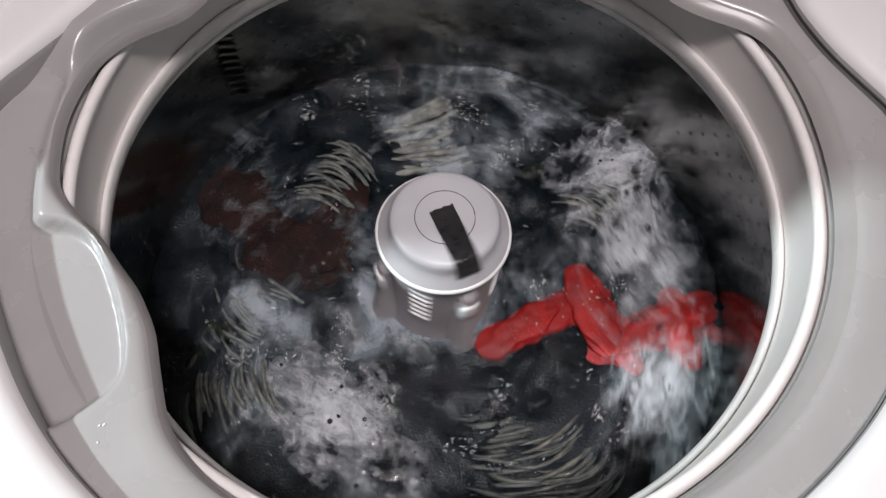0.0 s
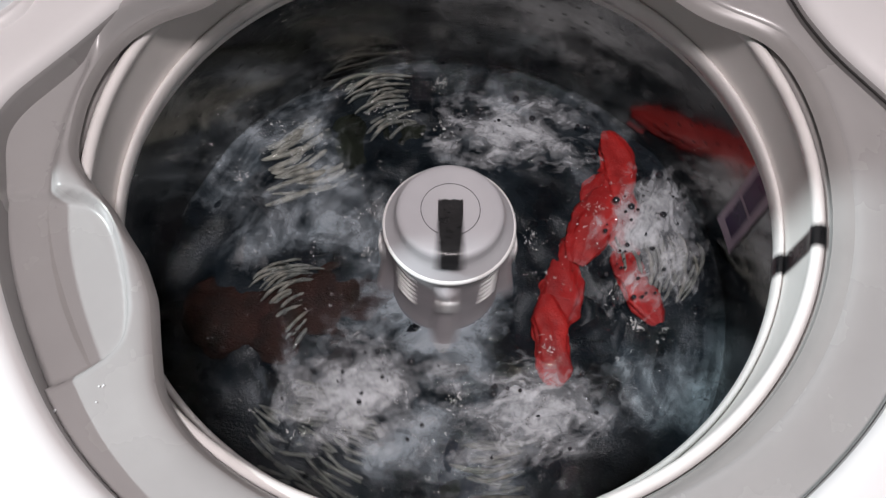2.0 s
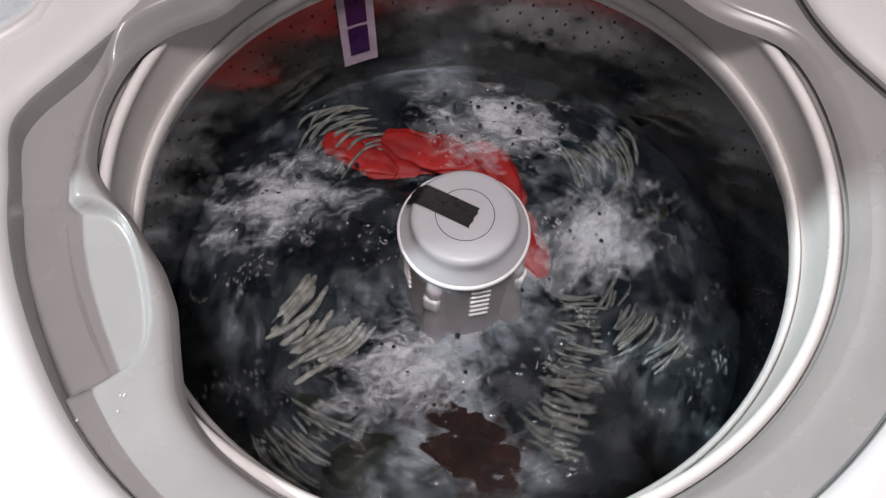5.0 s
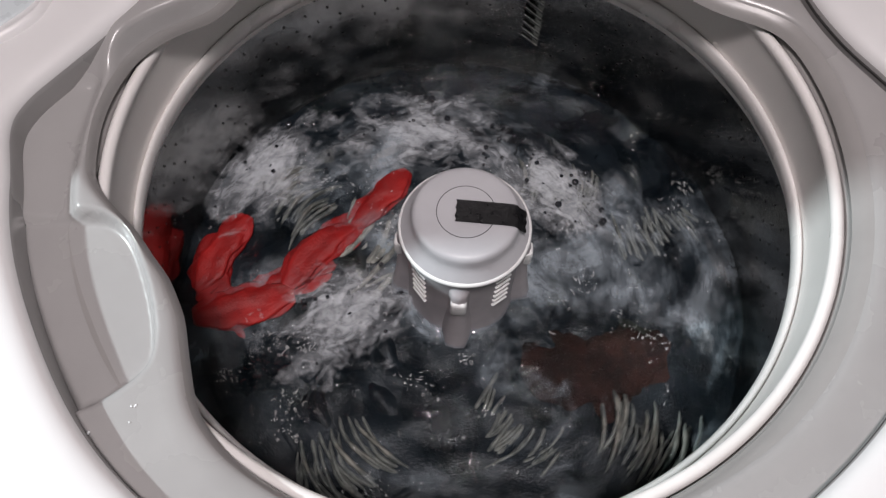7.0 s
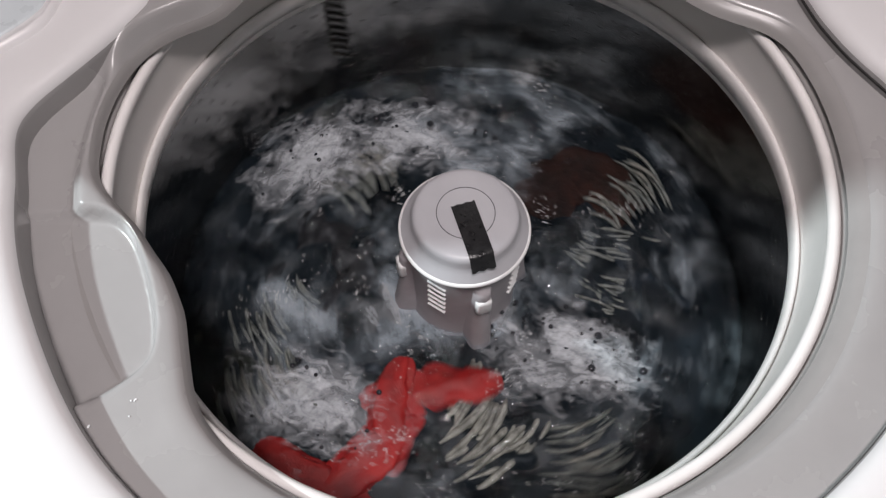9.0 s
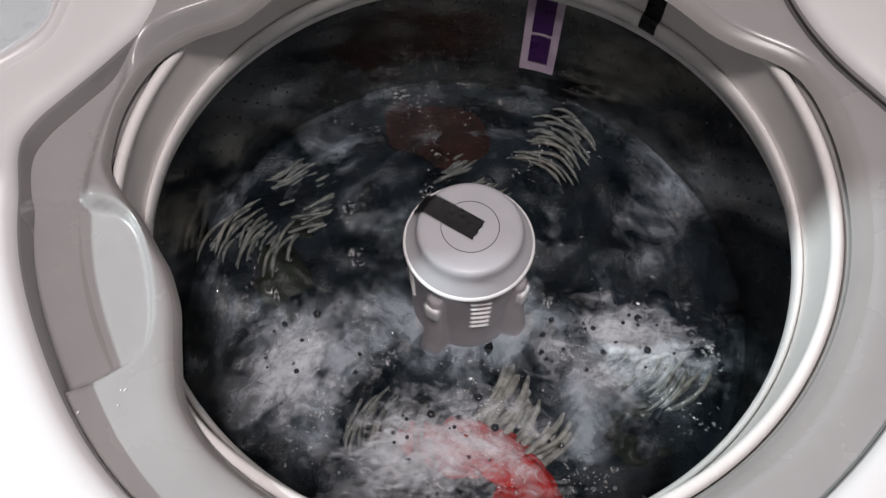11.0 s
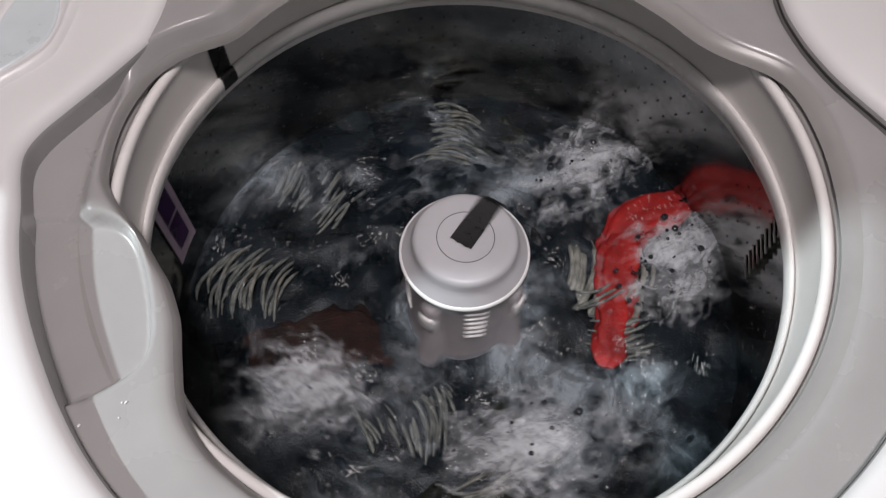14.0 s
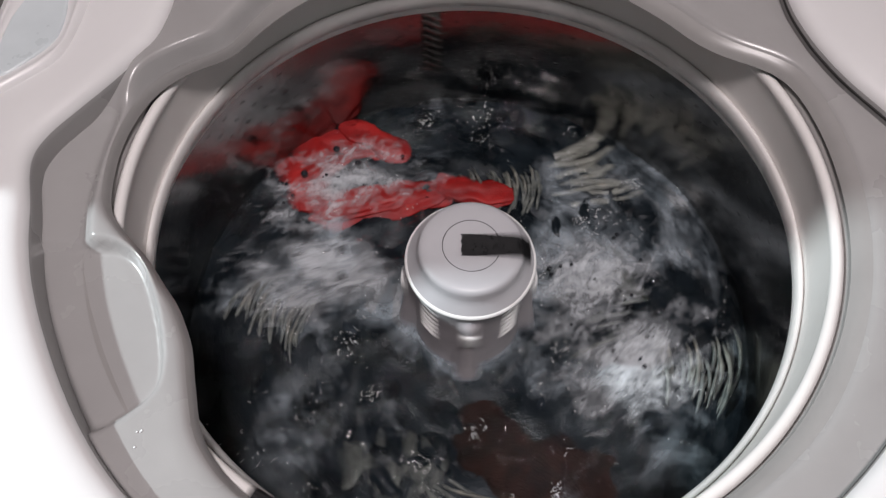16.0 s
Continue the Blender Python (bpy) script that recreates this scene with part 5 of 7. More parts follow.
    walk(red_folds[5], [
        (0, flat(0.177, -0.0488, -0.18, 15.8)), (0.5, flat(0.1711, -0.003, -0.18, 33.1)), (0.75, flat(0.1711, -0.0001, -0.18, -13.6)), (1, flat(0.1711, 0.0027, -0.18, -60.3)),
        (1.25, flat(0.1744, 0.0257, -0.18, -14.2)), (1.5, flat(0.1777, 0.0487, -0.18, 31.9)), (2, flat(0.168, 0.1424, -0.18, 94.3)), (2.5, flat(0.1534, 0.1064, -0.192, 19.8)),
        (3, flat(0.0993, 0.0829, -0.18, -54.9)), (3.5, flat(0.08, 0.0857, -0.18, -79.1)), (4, flat(-0.017, 0.1365, -0.18, -45.4)), (4.5, flat(0.0926, 0.1003, -0.18, -54.8)),
        (4.778, flat(0.0533, 0.1274, -0.18, -43.7)), (5.056, flat(0.0111, 0.1392, -0.18, -32.6)), (5.333, flat(-0.0132, 0.1406, -0.18, -21.5)), (5.611, flat(-0.0242, 0.1407, -0.18, -10.4)),
        (5.889, flat(-0.0508, 0.1351, -0.18, 0.7)), (6.167, flat(-0.0976, 0.1084, -0.18, 11.8)), (6.444, flat(-0.1343, 0.0608, -0.18, 22.9)), (6.722, flat(-0.1461, 0.029, -0.18, 34)),
        (7, flat(-0.1504, 0.0058, -0.18, 45.1)), (7.5, flat(-0.1532, 0.0484, -0.18, 7.7)), (7.75, flat(-0.1472, -0.0013, -0.18, 59.9)), (8, flat(-0.1412, -0.0511, -0.18, 112.1)),
        (8.5, flat(-0.1455, -0.0372, -0.18, 75.5)), (9, flat(-0.0564, -0.1297, -0.18, 82.5)), (9.25, flat(-0.0375, -0.1304, -0.18, -6.7)), (9.5, flat(-0.0187, -0.1311, -0.18, -95.9)),
        (10, flat(-0.057, -0.1378, -0.18, -95.2)), (10.278, flat(-0.0151, -0.1547, -0.18, -84.6)), (10.556, flat(0.0266, -0.1597, -0.18, -73.9)), (10.833, flat(0.0472, -0.1615, -0.18, -63.3)),
        (11.111, flat(0.0528, -0.1665, -0.18, -52.7)), (11.389, flat(0.0774, -0.1637, -0.18, -42)), (11.667, flat(0.1292, -0.1358, -0.18, -31.4)), (11.944, flat(0.1744, -0.0846, -0.18, -20.7)),
        (12.222, flat(0.1926, -0.0547, -0.18, -10.1)), (12.5, flat(0.2035, -0.0358, -0.18, 0.5)), (13, flat(0.2201, 0.0407, -0.18, -78.3)), (13.5, flat(0.1437, 0.067, -0.18, -81.3)),
        (13.75, flat(0.1575, 0.0805, -0.18, -13.6)), (14, flat(0.1712, 0.0941, -0.18, 54.1)), (14.25, flat(0.1172, 0.1156, -0.18, -3.2)), (14.5, flat(0.0632, 0.1371, -0.18, -60.5)),
        (14.75, flat(0.0679, 0.145, -0.18, 4.9)), (15, flat(0.0727, 0.1528, -0.18, 70.3)), (15.5, flat(0.0828, 0.1448, -0.18, 53.5)), (16, flat(-0.139, 0.12, -0.18, -23.5)),
    ])
    walk(red_folds[6], [
        (0, flat(0.2048, -0.0389, -0.172, 23.5)), (0.25, flat(0.1916, -0.0251, -0.172, -44.3)), (0.5, flat(0.1783, -0.0113, -0.172, -112)), (1, flat(0.1865, -0.0199, -0.172, -51.2)),
        (1.25, flat(0.1985, 0.0253, -0.172, -8)), (1.5, flat(0.2106, 0.0705, -0.172, 35.2)), (1.75, flat(0.1887, 0.1023, -0.172, -27.5)), (2, flat(0.1669, 0.1341, -0.172, -90.1)),
        (2.25, flat(0.1656, 0.1226, -0.182, -32.4)), (2.5, flat(0.1644, 0.111, -0.192, 25.3)), (2.75, flat(0.1396, 0.0817, -0.182, -22.9)), (3, flat(0.1147, 0.0524, -0.172, -71.1)),
        (3.5, flat(0.0868, 0.0603, -0.172, -71.4)), (4, flat(-0.0081, 0.1282, -0.172, -40.3)), (4.5, flat(0.0995, 0.0775, -0.172, -95.6)), (4.778, flat(0.0674, 0.1076, -0.172, -79.8)),
        (5.056, flat(0.0306, 0.124, -0.172, -64.1)), (5.333, flat(0.0088, 0.1282, -0.172, -48.3)), (5.611, flat(-0.0012, 0.1293, -0.172, -32.5)), (5.889, flat(-0.0257, 0.1275, -0.172, -16.8)),
        (6.167, flat(-0.0709, 0.11, -0.172, -1)), (6.444, flat(-0.1097, 0.0726, -0.172, 14.8)), (6.722, flat(-0.1241, 0.046, -0.172, 30.6)), (7, flat(-0.1306, 0.0261, -0.172, 46.3)),
        (7.25, flat(-0.1341, 0.0343, -0.172, 0.5)), (7.5, flat(-0.1377, 0.0426, -0.172, -45.3)), (7.75, flat(-0.1406, 0.0045, -0.172, 16.2)), (8, flat(-0.1435, -0.0336, -0.172, 77.8)),
        (8.5, flat(-0.1359, -0.0131, -0.172, 61.2)), (9, flat(-0.0541, -0.1109, -0.172, 83.8)), (9.25, flat(-0.0389, -0.1307, -0.172, 166.2)), (9.5, flat(-0.0236, -0.1506, -0.172, 248.5)),
        (10, flat(-0.0564, -0.1463, -0.172, 283.5)), (10.278, flat(-0.0125, -0.1642, -0.172, 288.6)), (10.556, flat(0.0315, -0.1697, -0.172, 293.7)), (10.833, flat(0.0533, -0.1725, -0.172, 298.7)),
        (11.111, flat(0.0591, -0.1789, -0.172, 303.8)), (11.389, flat(0.0856, -0.1767, -0.172, 308.9)), (11.667, flat(0.1417, -0.147, -0.172, 313.9)), (11.944, flat(0.1911, -0.0919, -0.172, 319)),
        (12.222, flat(0.2116, -0.06, -0.172, 324.1)), (12.5, flat(0.2215, -0.0395, -0.172, 329.1)), (12.75, flat(0.2166, -0.0064, -0.172, 266.2)), (13, flat(0.2088, 0.0273, -0.172, 203.3)),
        (13.5, flat(0.1476, 0.0488, -0.172, 285.1)), (13.75, flat(0.1669, 0.0784, -0.172, 338.7)), (14, flat(0.1862, 0.108, -0.172, 392.3)), (14.25, flat(0.131, 0.1118, -0.172, 346.4)),
        (14.5, flat(0.0757, 0.1155, -0.172, 300.5)), (14.75, flat(0.0794, 0.1487, -0.172, 365.4)), (15, flat(0.0831, 0.1819, -0.172, 430.3)), (15.5, flat(0.0912, 0.1674, -0.172, 448.4)),
        (16, flat(-0.1021, 0.1171, -0.172, 374)),
    ])
    walk(red_folds[7], [
        (0, flat(0.2235, -0.0257, -0.176, 25.7)), (0.25, flat(0.1978, -0.0368, -0.176, -43.2)), (0.5, flat(0.1639, -0.047, -0.176, -112)), (1, flat(0.2055, -0.0395, -0.176, -40.4)),
        (1.25, flat(0.2128, 0.0309, -0.176, 34.7)), (1.5, flat(0.2044, 0.094, -0.176, 109.8)), (1.75, flat(0.1935, 0.0956, -0.176, 189.8)), (2, flat(0.1668, 0.09, -0.176, 269.9)),
        (2.25, flat(0.171, 0.1031, -0.184, 327.4)), (2.5, flat(0.1753, 0.1161, -0.192, 384.9)), (2.75, flat(0.1418, 0.0713, -0.184, 301.4)), (3, flat(0.1084, 0.0265, -0.176, 218)),
        (3.5, flat(0.0951, 0.0371, -0.176, 291.3)), (4, flat(0.0012, 0.1203, -0.176, 319.7)), (4.5, flat(0.0908, 0.0544, -0.176, 236.7)), (4.778, flat(0.0685, 0.083, -0.176, 256)),
        (5.056, flat(0.0407, 0.1015, -0.176, 275.4)), (5.333, flat(0.0239, 0.1085, -0.176, 294.8)), (5.611, flat(0.0167, 0.1116, -0.176, 314.2)), (5.889, flat(-0.0037, 0.1145, -0.176, 333.6)),
        (6.167, flat(-0.0449, 0.1073, -0.176, 353)), (6.444, flat(-0.0848, 0.0821, -0.176, 372.3)), (6.722, flat(-0.1022, 0.0625, -0.176, 391.7)), (7, flat(-0.1119, 0.0474, -0.176, 411.1)),
        (7.25, flat(-0.1182, 0.0377, -0.176, 360.6)), (7.5, flat(-0.1245, 0.0281, -0.176, 310)), (8, flat(-0.1327, -0.0205, -0.176, 390)), (8.5, flat(-0.1228, 0.0096, -0.176, 418.9)),
        (9, flat(-0.043, -0.0999, -0.176, 369.9)), (9.5, flat(-0.0257, -0.1671, -0.176, 285.7)), (10, flat(-0.0533, -0.1544, -0.176, 298.4)), (10.278, flat(-0.0089, -0.171, -0.176, 293.1)),
        (10.556, flat(0.0348, -0.1756, -0.176, 287.9)), (10.833, flat(0.0552, -0.1786, -0.176, 282.6)), (11.111, flat(0.059, -0.1857, -0.176, 277.3)), (11.389, flat(0.0841, -0.1844, -0.176, 272)),
        (11.667, flat(0.1408, -0.1567, -0.176, 266.7)), (11.944, flat(0.1923, -0.1037, -0.176, 261.4)), (12.222, flat(0.2125, -0.0739, -0.176, 256.1)), (12.5, flat(0.2182, -0.0549, -0.176, 250.9)),
        (13, flat(0.1832, 0.0163, -0.176, 203.3)), (13.5, flat(0.1525, 0.0308, -0.176, 285.7)), (13.75, flat(0.1785, 0.0751, -0.176, 338.4)), (14, flat(0.1943, 0.1134, -0.176, 391.2)),
        (14.25, flat(0.1452, 0.1061, -0.176, 339.4)), (14.5, flat(0.0859, 0.0928, -0.176, 287.7)), (14.75, flat(0.0879, 0.152, -0.176, 365.7)), (15, flat(0.0882, 0.207, -0.176, 443.8)),
        (15.5, flat(0.0855, 0.1913, -0.176, 476.4)), (15.75, flat(0.011, 0.159, -0.176, 425.2)), (16, flat(-0.0636, 0.1268, -0.176, 374)),
    ])
    walk(red_folds[8], [
        (0, flat(0.224, -0.0213, -0.18, -25.2)), (0.5, flat(0.1516, -0.0832, -0.18, -105.5)), (0.75, flat(0.1887, -0.064, -0.18, -42.6)), (1, flat(0.2207, -0.0438, -0.18, 20.2)),
        (1.25, flat(0.2156, 0.047, -0.18, 66.7)), (1.5, flat(0.1863, 0.1261, -0.18, 113.1)), (1.75, flat(0.1871, 0.0926, -0.18, 194.4)), (2, flat(0.1689, 0.0463, -0.18, 275.8)),
        (2.25, flat(0.1777, 0.0834, -0.186, 326.5)), (2.5, flat(0.1864, 0.1204, -0.192, 377.3)), (2.75, flat(0.1356, 0.0635, -0.186, 299.7)), (3, flat(0.0848, 0.0066, -0.18, 222.2)),
        (3.25, flat(0.0883, 0.0223, -0.18, 172.6)), (3.5, flat(0.0918, 0.038, -0.18, 122.9)), (3.75, flat(0.0517, 0.0779, -0.18, 68.8)), (4, flat(0.0116, 0.1179, -0.18, 14.7)),
        (4.25, flat(0.0458, 0.0735, -0.18, -44)), (4.5, flat(0.0801, 0.0292, -0.18, -102.6)), (4.778, flat(0.0688, 0.0562, -0.18, -85.6)), (5.056, flat(0.0508, 0.0771, -0.18, -68.5)),
        (5.333, flat(0.0393, 0.0874, -0.18, -51.4)), (5.611, flat(0.0349, 0.093, -0.18, -34.3)), (5.889, flat(0.0188, 0.1011, -0.18, -17.2)), (6.167, flat(-0.0187, 0.1047, -0.18, -0.1)),
        (6.444, flat(-0.0599, 0.0922, -0.18, 16.9)), (6.722, flat(-0.0807, 0.0797, -0.18, 34)), (7, flat(-0.0941, 0.0694, -0.18, 51.1)), (7.25, flat(-0.1033, 0.041, -0.18, -1.5)),
        (7.5, flat(-0.1124, 0.0126, -0.18, -54)), (8, flat(-0.1138, -0.0116, -0.18, 20.5)), (8.5, flat(-0.1067, 0.0299, -0.18, 44.1)), (9, flat(-0.0226, -0.0963, -0.18, 9.9)),
        (9.5, flat(-0.0131, -0.1745, -0.18, -4.8)), (10, flat(-0.049, -0.1622, -0.18, -61.6)), (10.278, flat(-0.0051, -0.1769, -0.18, -64.5)), (10.556, flat(0.0374, -0.1806, -0.18, -67.4)),
        (10.833, flat(0.0555, -0.1837, -0.18, -70.4)), (11.111, flat(0.0563, -0.1913, -0.18, -73.3)), (11.389, flat(0.0789, -0.1913, -0.18, -76.2)), (11.667, flat(0.1349, -0.1667, -0.18, -79.1)),
        (11.944, flat(0.1878, -0.1182, -0.18, -82.1)), (12.222, flat(0.2057, -0.0911, -0.18, -85)), (12.5, flat(0.2118, -0.0758, -0.18, -87.9)), (13, flat(0.1575, 0.0052, -0.18, -156.7)),
        (13.25, flat(0.1585, 0.0095, -0.18, -108.8)), (13.5, flat(0.1595, 0.0138, -0.18, -61)), (14, flat(0.1952, 0.1119, -0.18, 18.6)), (14.5, flat(0.0953, 0.0702, -0.18, -62.5)),
        (14.75, flat(0.0895, 0.1521, -0.18, -144.3)), (15, flat(0.0757, 0.2119, -0.18, -226.1)), (15.5, flat(0.0675, 0.2062, -0.18, -192.4)), (15.75, flat(0.0213, 0.1706, -0.18, -271.1)),
        (16, flat(-0.025, 0.135, -0.18, -349.8)),
    ])
    walk(red_folds[9], [
        (0, flat(0.2222, -0.0357, -0.172, -78.2)), (0.5, flat(0.1421, -0.1204, -0.172, -103.1)), (0.75, flat(0.1935, -0.0758, -0.172, -27.8)), (1, flat(0.2232, -0.0283, -0.172, 47.4)),
        (1.25, flat(0.2137, 0.0704, -0.172, 90.3)), (1.5, flat(0.164, 0.154, -0.172, 133.2)), (1.75, flat(0.1815, 0.0883, -0.172, 212.8)), (2, flat(0.1796, 0.0044, -0.172, 292.5)),
        (2.5, flat(0.1907, 0.1194, -0.192, 377.3)), (2.75, flat(0.1353, 0.0513, -0.182, 322.7)), (3, flat(0.0815, -0.024, -0.172, 268.1)), (3.25, flat(0.0822, 0.0215, -0.172, 195.5)),
        (3.5, flat(0.0772, 0.0607, -0.172, 122.9)), (3.75, flat(0.0501, 0.091, -0.172, 70.3)), (4, flat(0.0231, 0.1212, -0.172, 17.7)), (4.25, flat(0.0526, 0.0667, -0.172, -42.5)),
        (4.5, flat(0.085, 0.0021, -0.172, -102.6)), (4.778, flat(0.0793, 0.0307, -0.172, -85.6)), (5.056, flat(0.0659, 0.0536, -0.172, -68.5)), (5.333, flat(0.0586, 0.067, -0.172, -51.4)),
        (5.611, flat(0.0566, 0.0751, -0.172, -34.3)), (5.889, flat(0.0441, 0.0887, -0.172, -17.2)), (6.167, flat(0.0096, 0.1037, -0.172, -0.1)), (6.444, flat(-0.034, 0.1037, -0.172, 16.9)),
        (6.722, flat(-0.0589, 0.0978, -0.172, 34)), (7, flat(-0.0763, 0.0915, -0.172, 51.1)), (7.25, flat(-0.0886, 0.0441, -0.172, -1.5)), (7.5, flat(-0.1009, -0.0033, -0.172, -54)),
        (8, flat(-0.094, -0.0047, -0.172, 18.2)), (8.5, flat(-0.0873, 0.0475, -0.172, 40.4)), (9, flat(-0.0022, -0.0928, -0.172, 9.9)), (9.5, flat(0.0084, -0.1763, -0.172, -4.8)),
        (10, flat(-0.0448, -0.17, -0.172, -61.6)), (10.278, flat(0.0001, -0.1845, -0.172, -55.6)), (10.556, flat(0.0434, -0.1882, -0.172, -49.7)), (10.833, flat(0.0613, -0.1923, -0.172, -43.7)),
        (11.111, flat(0.0612, -0.2015, -0.172, -37.8)), (11.389, flat(0.084, -0.2025, -0.172, -31.8)), (11.667, flat(0.1406, -0.1756, -0.172, -25.9)), (11.944, flat(0.189, -0.1221, -0.172, -19.9)),
        (12.222, flat(0.204, -0.0949, -0.172, -14)), (12.5, flat(0.2098, -0.0812, -0.172, -8)), (12.75, flat(0.1843, -0.0487, -0.172, -82.4)), (13, flat(0.1318, -0.0058, -0.172, -156.7)),
        (13.25, flat(0.1508, -0.0036, -0.172, -103.9)), (13.5, flat(0.1698, -0.0015, -0.172, -51.2)), (14, flat(0.1969, 0.109, -0.172, 18.6)), (14.5, flat(0.1111, 0.0523, -0.172, -34.8)),
        (14.75, flat(0.0863, 0.1442, -0.172, -96)), (15, flat(0.0567, 0.2177, -0.172, -157.1)), (15.5, flat(0.0419, 0.2086, -0.172, -179.1)), (15.75, flat(0.028, 0.1722, -0.172, -93.5)),
        (16, flat(0.0141, 0.1358, -0.172, -7.9)),
    ])
    walk(towel_folds[0], [
        (0, flat(-0.1875, 0.0852, -0.1795, -50.7)), (0.5, flat(-0.2075, 0.0615, -0.1795, -13.5)), (1, flat(-0.1759, 0.0874, -0.1795, -34.5)), (1.5, flat(-0.2034, -0.0678, -0.1795, -4.9)),
        (2, flat(-0.1918, -0.0269, -0.1795, -5.4)), (2.5, flat(-0.1309, -0.0974, -0.1795, 15.8)), (3, flat(-0.0929, -0.1552, -0.1795, 56.2)), (3.5, flat(-0.1718, -0.0909, -0.1795, 11.6)),
        (4, flat(-0.0713, -0.0935, -0.1795, -43.9)), (4.5, flat(-0.0563, -0.1135, -0.1795, -67.4)), (4.778, flat(-0.0264, -0.1242, -0.1795, -60.7)), (5.056, flat(0.0013, -0.1272, -0.1795, -53.9)),
        (5.333, flat(0.011, -0.1269, -0.1795, -47.2)), (5.611, flat(0.0084, -0.1274, -0.1795, -40.4)), (5.889, flat(0.0201, -0.1263, -0.1795, -33.7)), (6.167, flat(0.0538, -0.1163, -0.1795, -26.9)),
        (6.444, flat(0.0874, -0.094, -0.1795, -20.2)), (6.722, flat(0.0992, -0.0819, -0.1795, -13.4)), (7, flat(0.1041, -0.0759, -0.1795, -6.7)), (7.5, flat(0.0868, -0.0064, -0.1795, -19.6)),
        (8, flat(0.1161, 0.1084, -0.1795, -21.1)), (8.5, flat(0.1308, 0.1061, -0.1795, -21.2)), (9, flat(0.0974, 0.123, -0.1795, 19.2)), (9.5, flat(-0.0153, 0.2245, -0.1795, -64.1)),
        (10, flat(0.0545, 0.1636, -0.1795, 17.1)), (10.278, flat(0.0147, 0.1821, -0.1795, 12)), (10.556, flat(-0.0247, 0.1913, -0.1795, 6.9)), (10.833, flat(-0.039, 0.1994, -0.1795, 1.9)),
        (11.111, flat(-0.0344, 0.2106, -0.1795, -3.2)), (11.389, flat(-0.0538, 0.2171, -0.1795, -8.3)), (11.667, flat(-0.1094, 0.1966, -0.1795, -13.4)), (11.944, flat(-0.1634, 0.1547, -0.1795, -18.5)),
        (12.222, flat(-0.1809, 0.1338, -0.1795, -23.6)), (12.5, flat(-0.1872, 0.1248, -0.1795, -28.6)), (13, flat(-0.1414, -0.0396, -0.1795, -13.8)), (13.5, flat(-0.2161, -0.0485, -0.1795, 12.8)),
        (14, flat(-0.1523, -0.0282, -0.1795, 0.8)), (14.5, flat(-0.0902, -0.1287, -0.1795, 27.9)), (15, flat(-0.1044, -0.1009, -0.1795, -32.6)), (15.5, flat(-0.0875, -0.1254, -0.1795, 17.7)),
        (16, flat(0.0347, -0.1226, -0.1795, -57.4)),
    ])
    walk(towel_folds[1], [
        (0, flat(-0.1512, 0.0425, -0.1815, -48.5)), (0.5, flat(-0.1755, 0.0541, -0.1815, -12.5)), (1, flat(-0.1563, 0.073, -0.1815, -38.2)), (1.5, flat(-0.1688, -0.0662, -0.1815, 10.5)),
        (2, flat(-0.1587, -0.0277, -0.1815, 2.9)), (2.5, flat(-0.1038, -0.0886, -0.1815, 20.1)), (3, flat(-0.0733, -0.1221, -0.1815, 62.4)), (3.5, flat(-0.1561, -0.0875, -0.1815, 12.9)),
        (4, flat(-0.0522, -0.1159, -0.1815, -55.5)), (4.5, flat(-0.0488, -0.1317, -0.1815, -67.4)), (4.778, flat(-0.0151, -0.1402, -0.1815, -60.7)), (5.056, flat(0.0152, -0.1408, -0.1815, -53.9)),
        (5.333, flat(0.0252, -0.1399, -0.1815, -47.2)), (5.611, flat(0.0218, -0.1411, -0.1815, -40.4)), (5.889, flat(0.0342, -0.1392, -0.1815, -33.7)), (6.167, flat(0.0705, -0.1255, -0.1815, -26.9)),
        (6.444, flat(0.1059, -0.0983, -0.1815, -20.2)), (6.722, flat(0.118, -0.0844, -0.1815, -13.4)), (7, flat(0.123, -0.0781, -0.1815, -6.7)), (7.5, flat(0.1012, -0.0151, -0.1815, -46)),
        (8, flat(0.1328, 0.1017, -0.1815, -22.9)), (8.5, flat(0.147, 0.0998, -0.1815, -21.2)), (9, flat(0.1173, 0.1299, -0.1815, 19.2)), (9.25, flat(0.0554, 0.1727, -0.1815, -23.8)),
        (9.5, flat(-0.0065, 0.2155, -0.1815, -66.8)), (10, flat(0.0793, 0.171, -0.1815, 16.3)), (10.278, flat(0.0344, 0.1886, -0.1815, 10)), (10.556, flat(-0.008, 0.1947, -0.1815, 3.7)),
        (10.833, flat(-0.0235, 0.1966, -0.1815, -2.6)), (11.111, flat(-0.0202, 0.2002, -0.1815, -8.8)), (11.389, flat(-0.0395, 0.2005, -0.1815, -15.1)), (11.667, flat(-0.0944, 0.1848, -0.1815, -21.4)),
        (11.944, flat(-0.1496, 0.1483, -0.1815, -27.7)), (12.222, flat(-0.1706, 0.1289, -0.1815, -34)), (12.5, flat(-0.1809, 0.1199, -0.1815, -40.3)), (13, flat(-0.1219, -0.0444, -0.1815, -13.8)),
        (13.5, flat(-0.1926, -0.0432, -0.1815, 12.8)), (14, flat(-0.134, -0.028, -0.1815, 0.8)), (14.5, flat(-0.0622, -0.1122, -0.1815, 33)), (15, flat(-0.0891, -0.1106, -0.1815, -32.6)),
        (15.5, flat(-0.0555, -0.1144, -0.1815, 20.3)), (16, flat(0.0509, -0.1416, -0.1815, -41.9)),
    ])
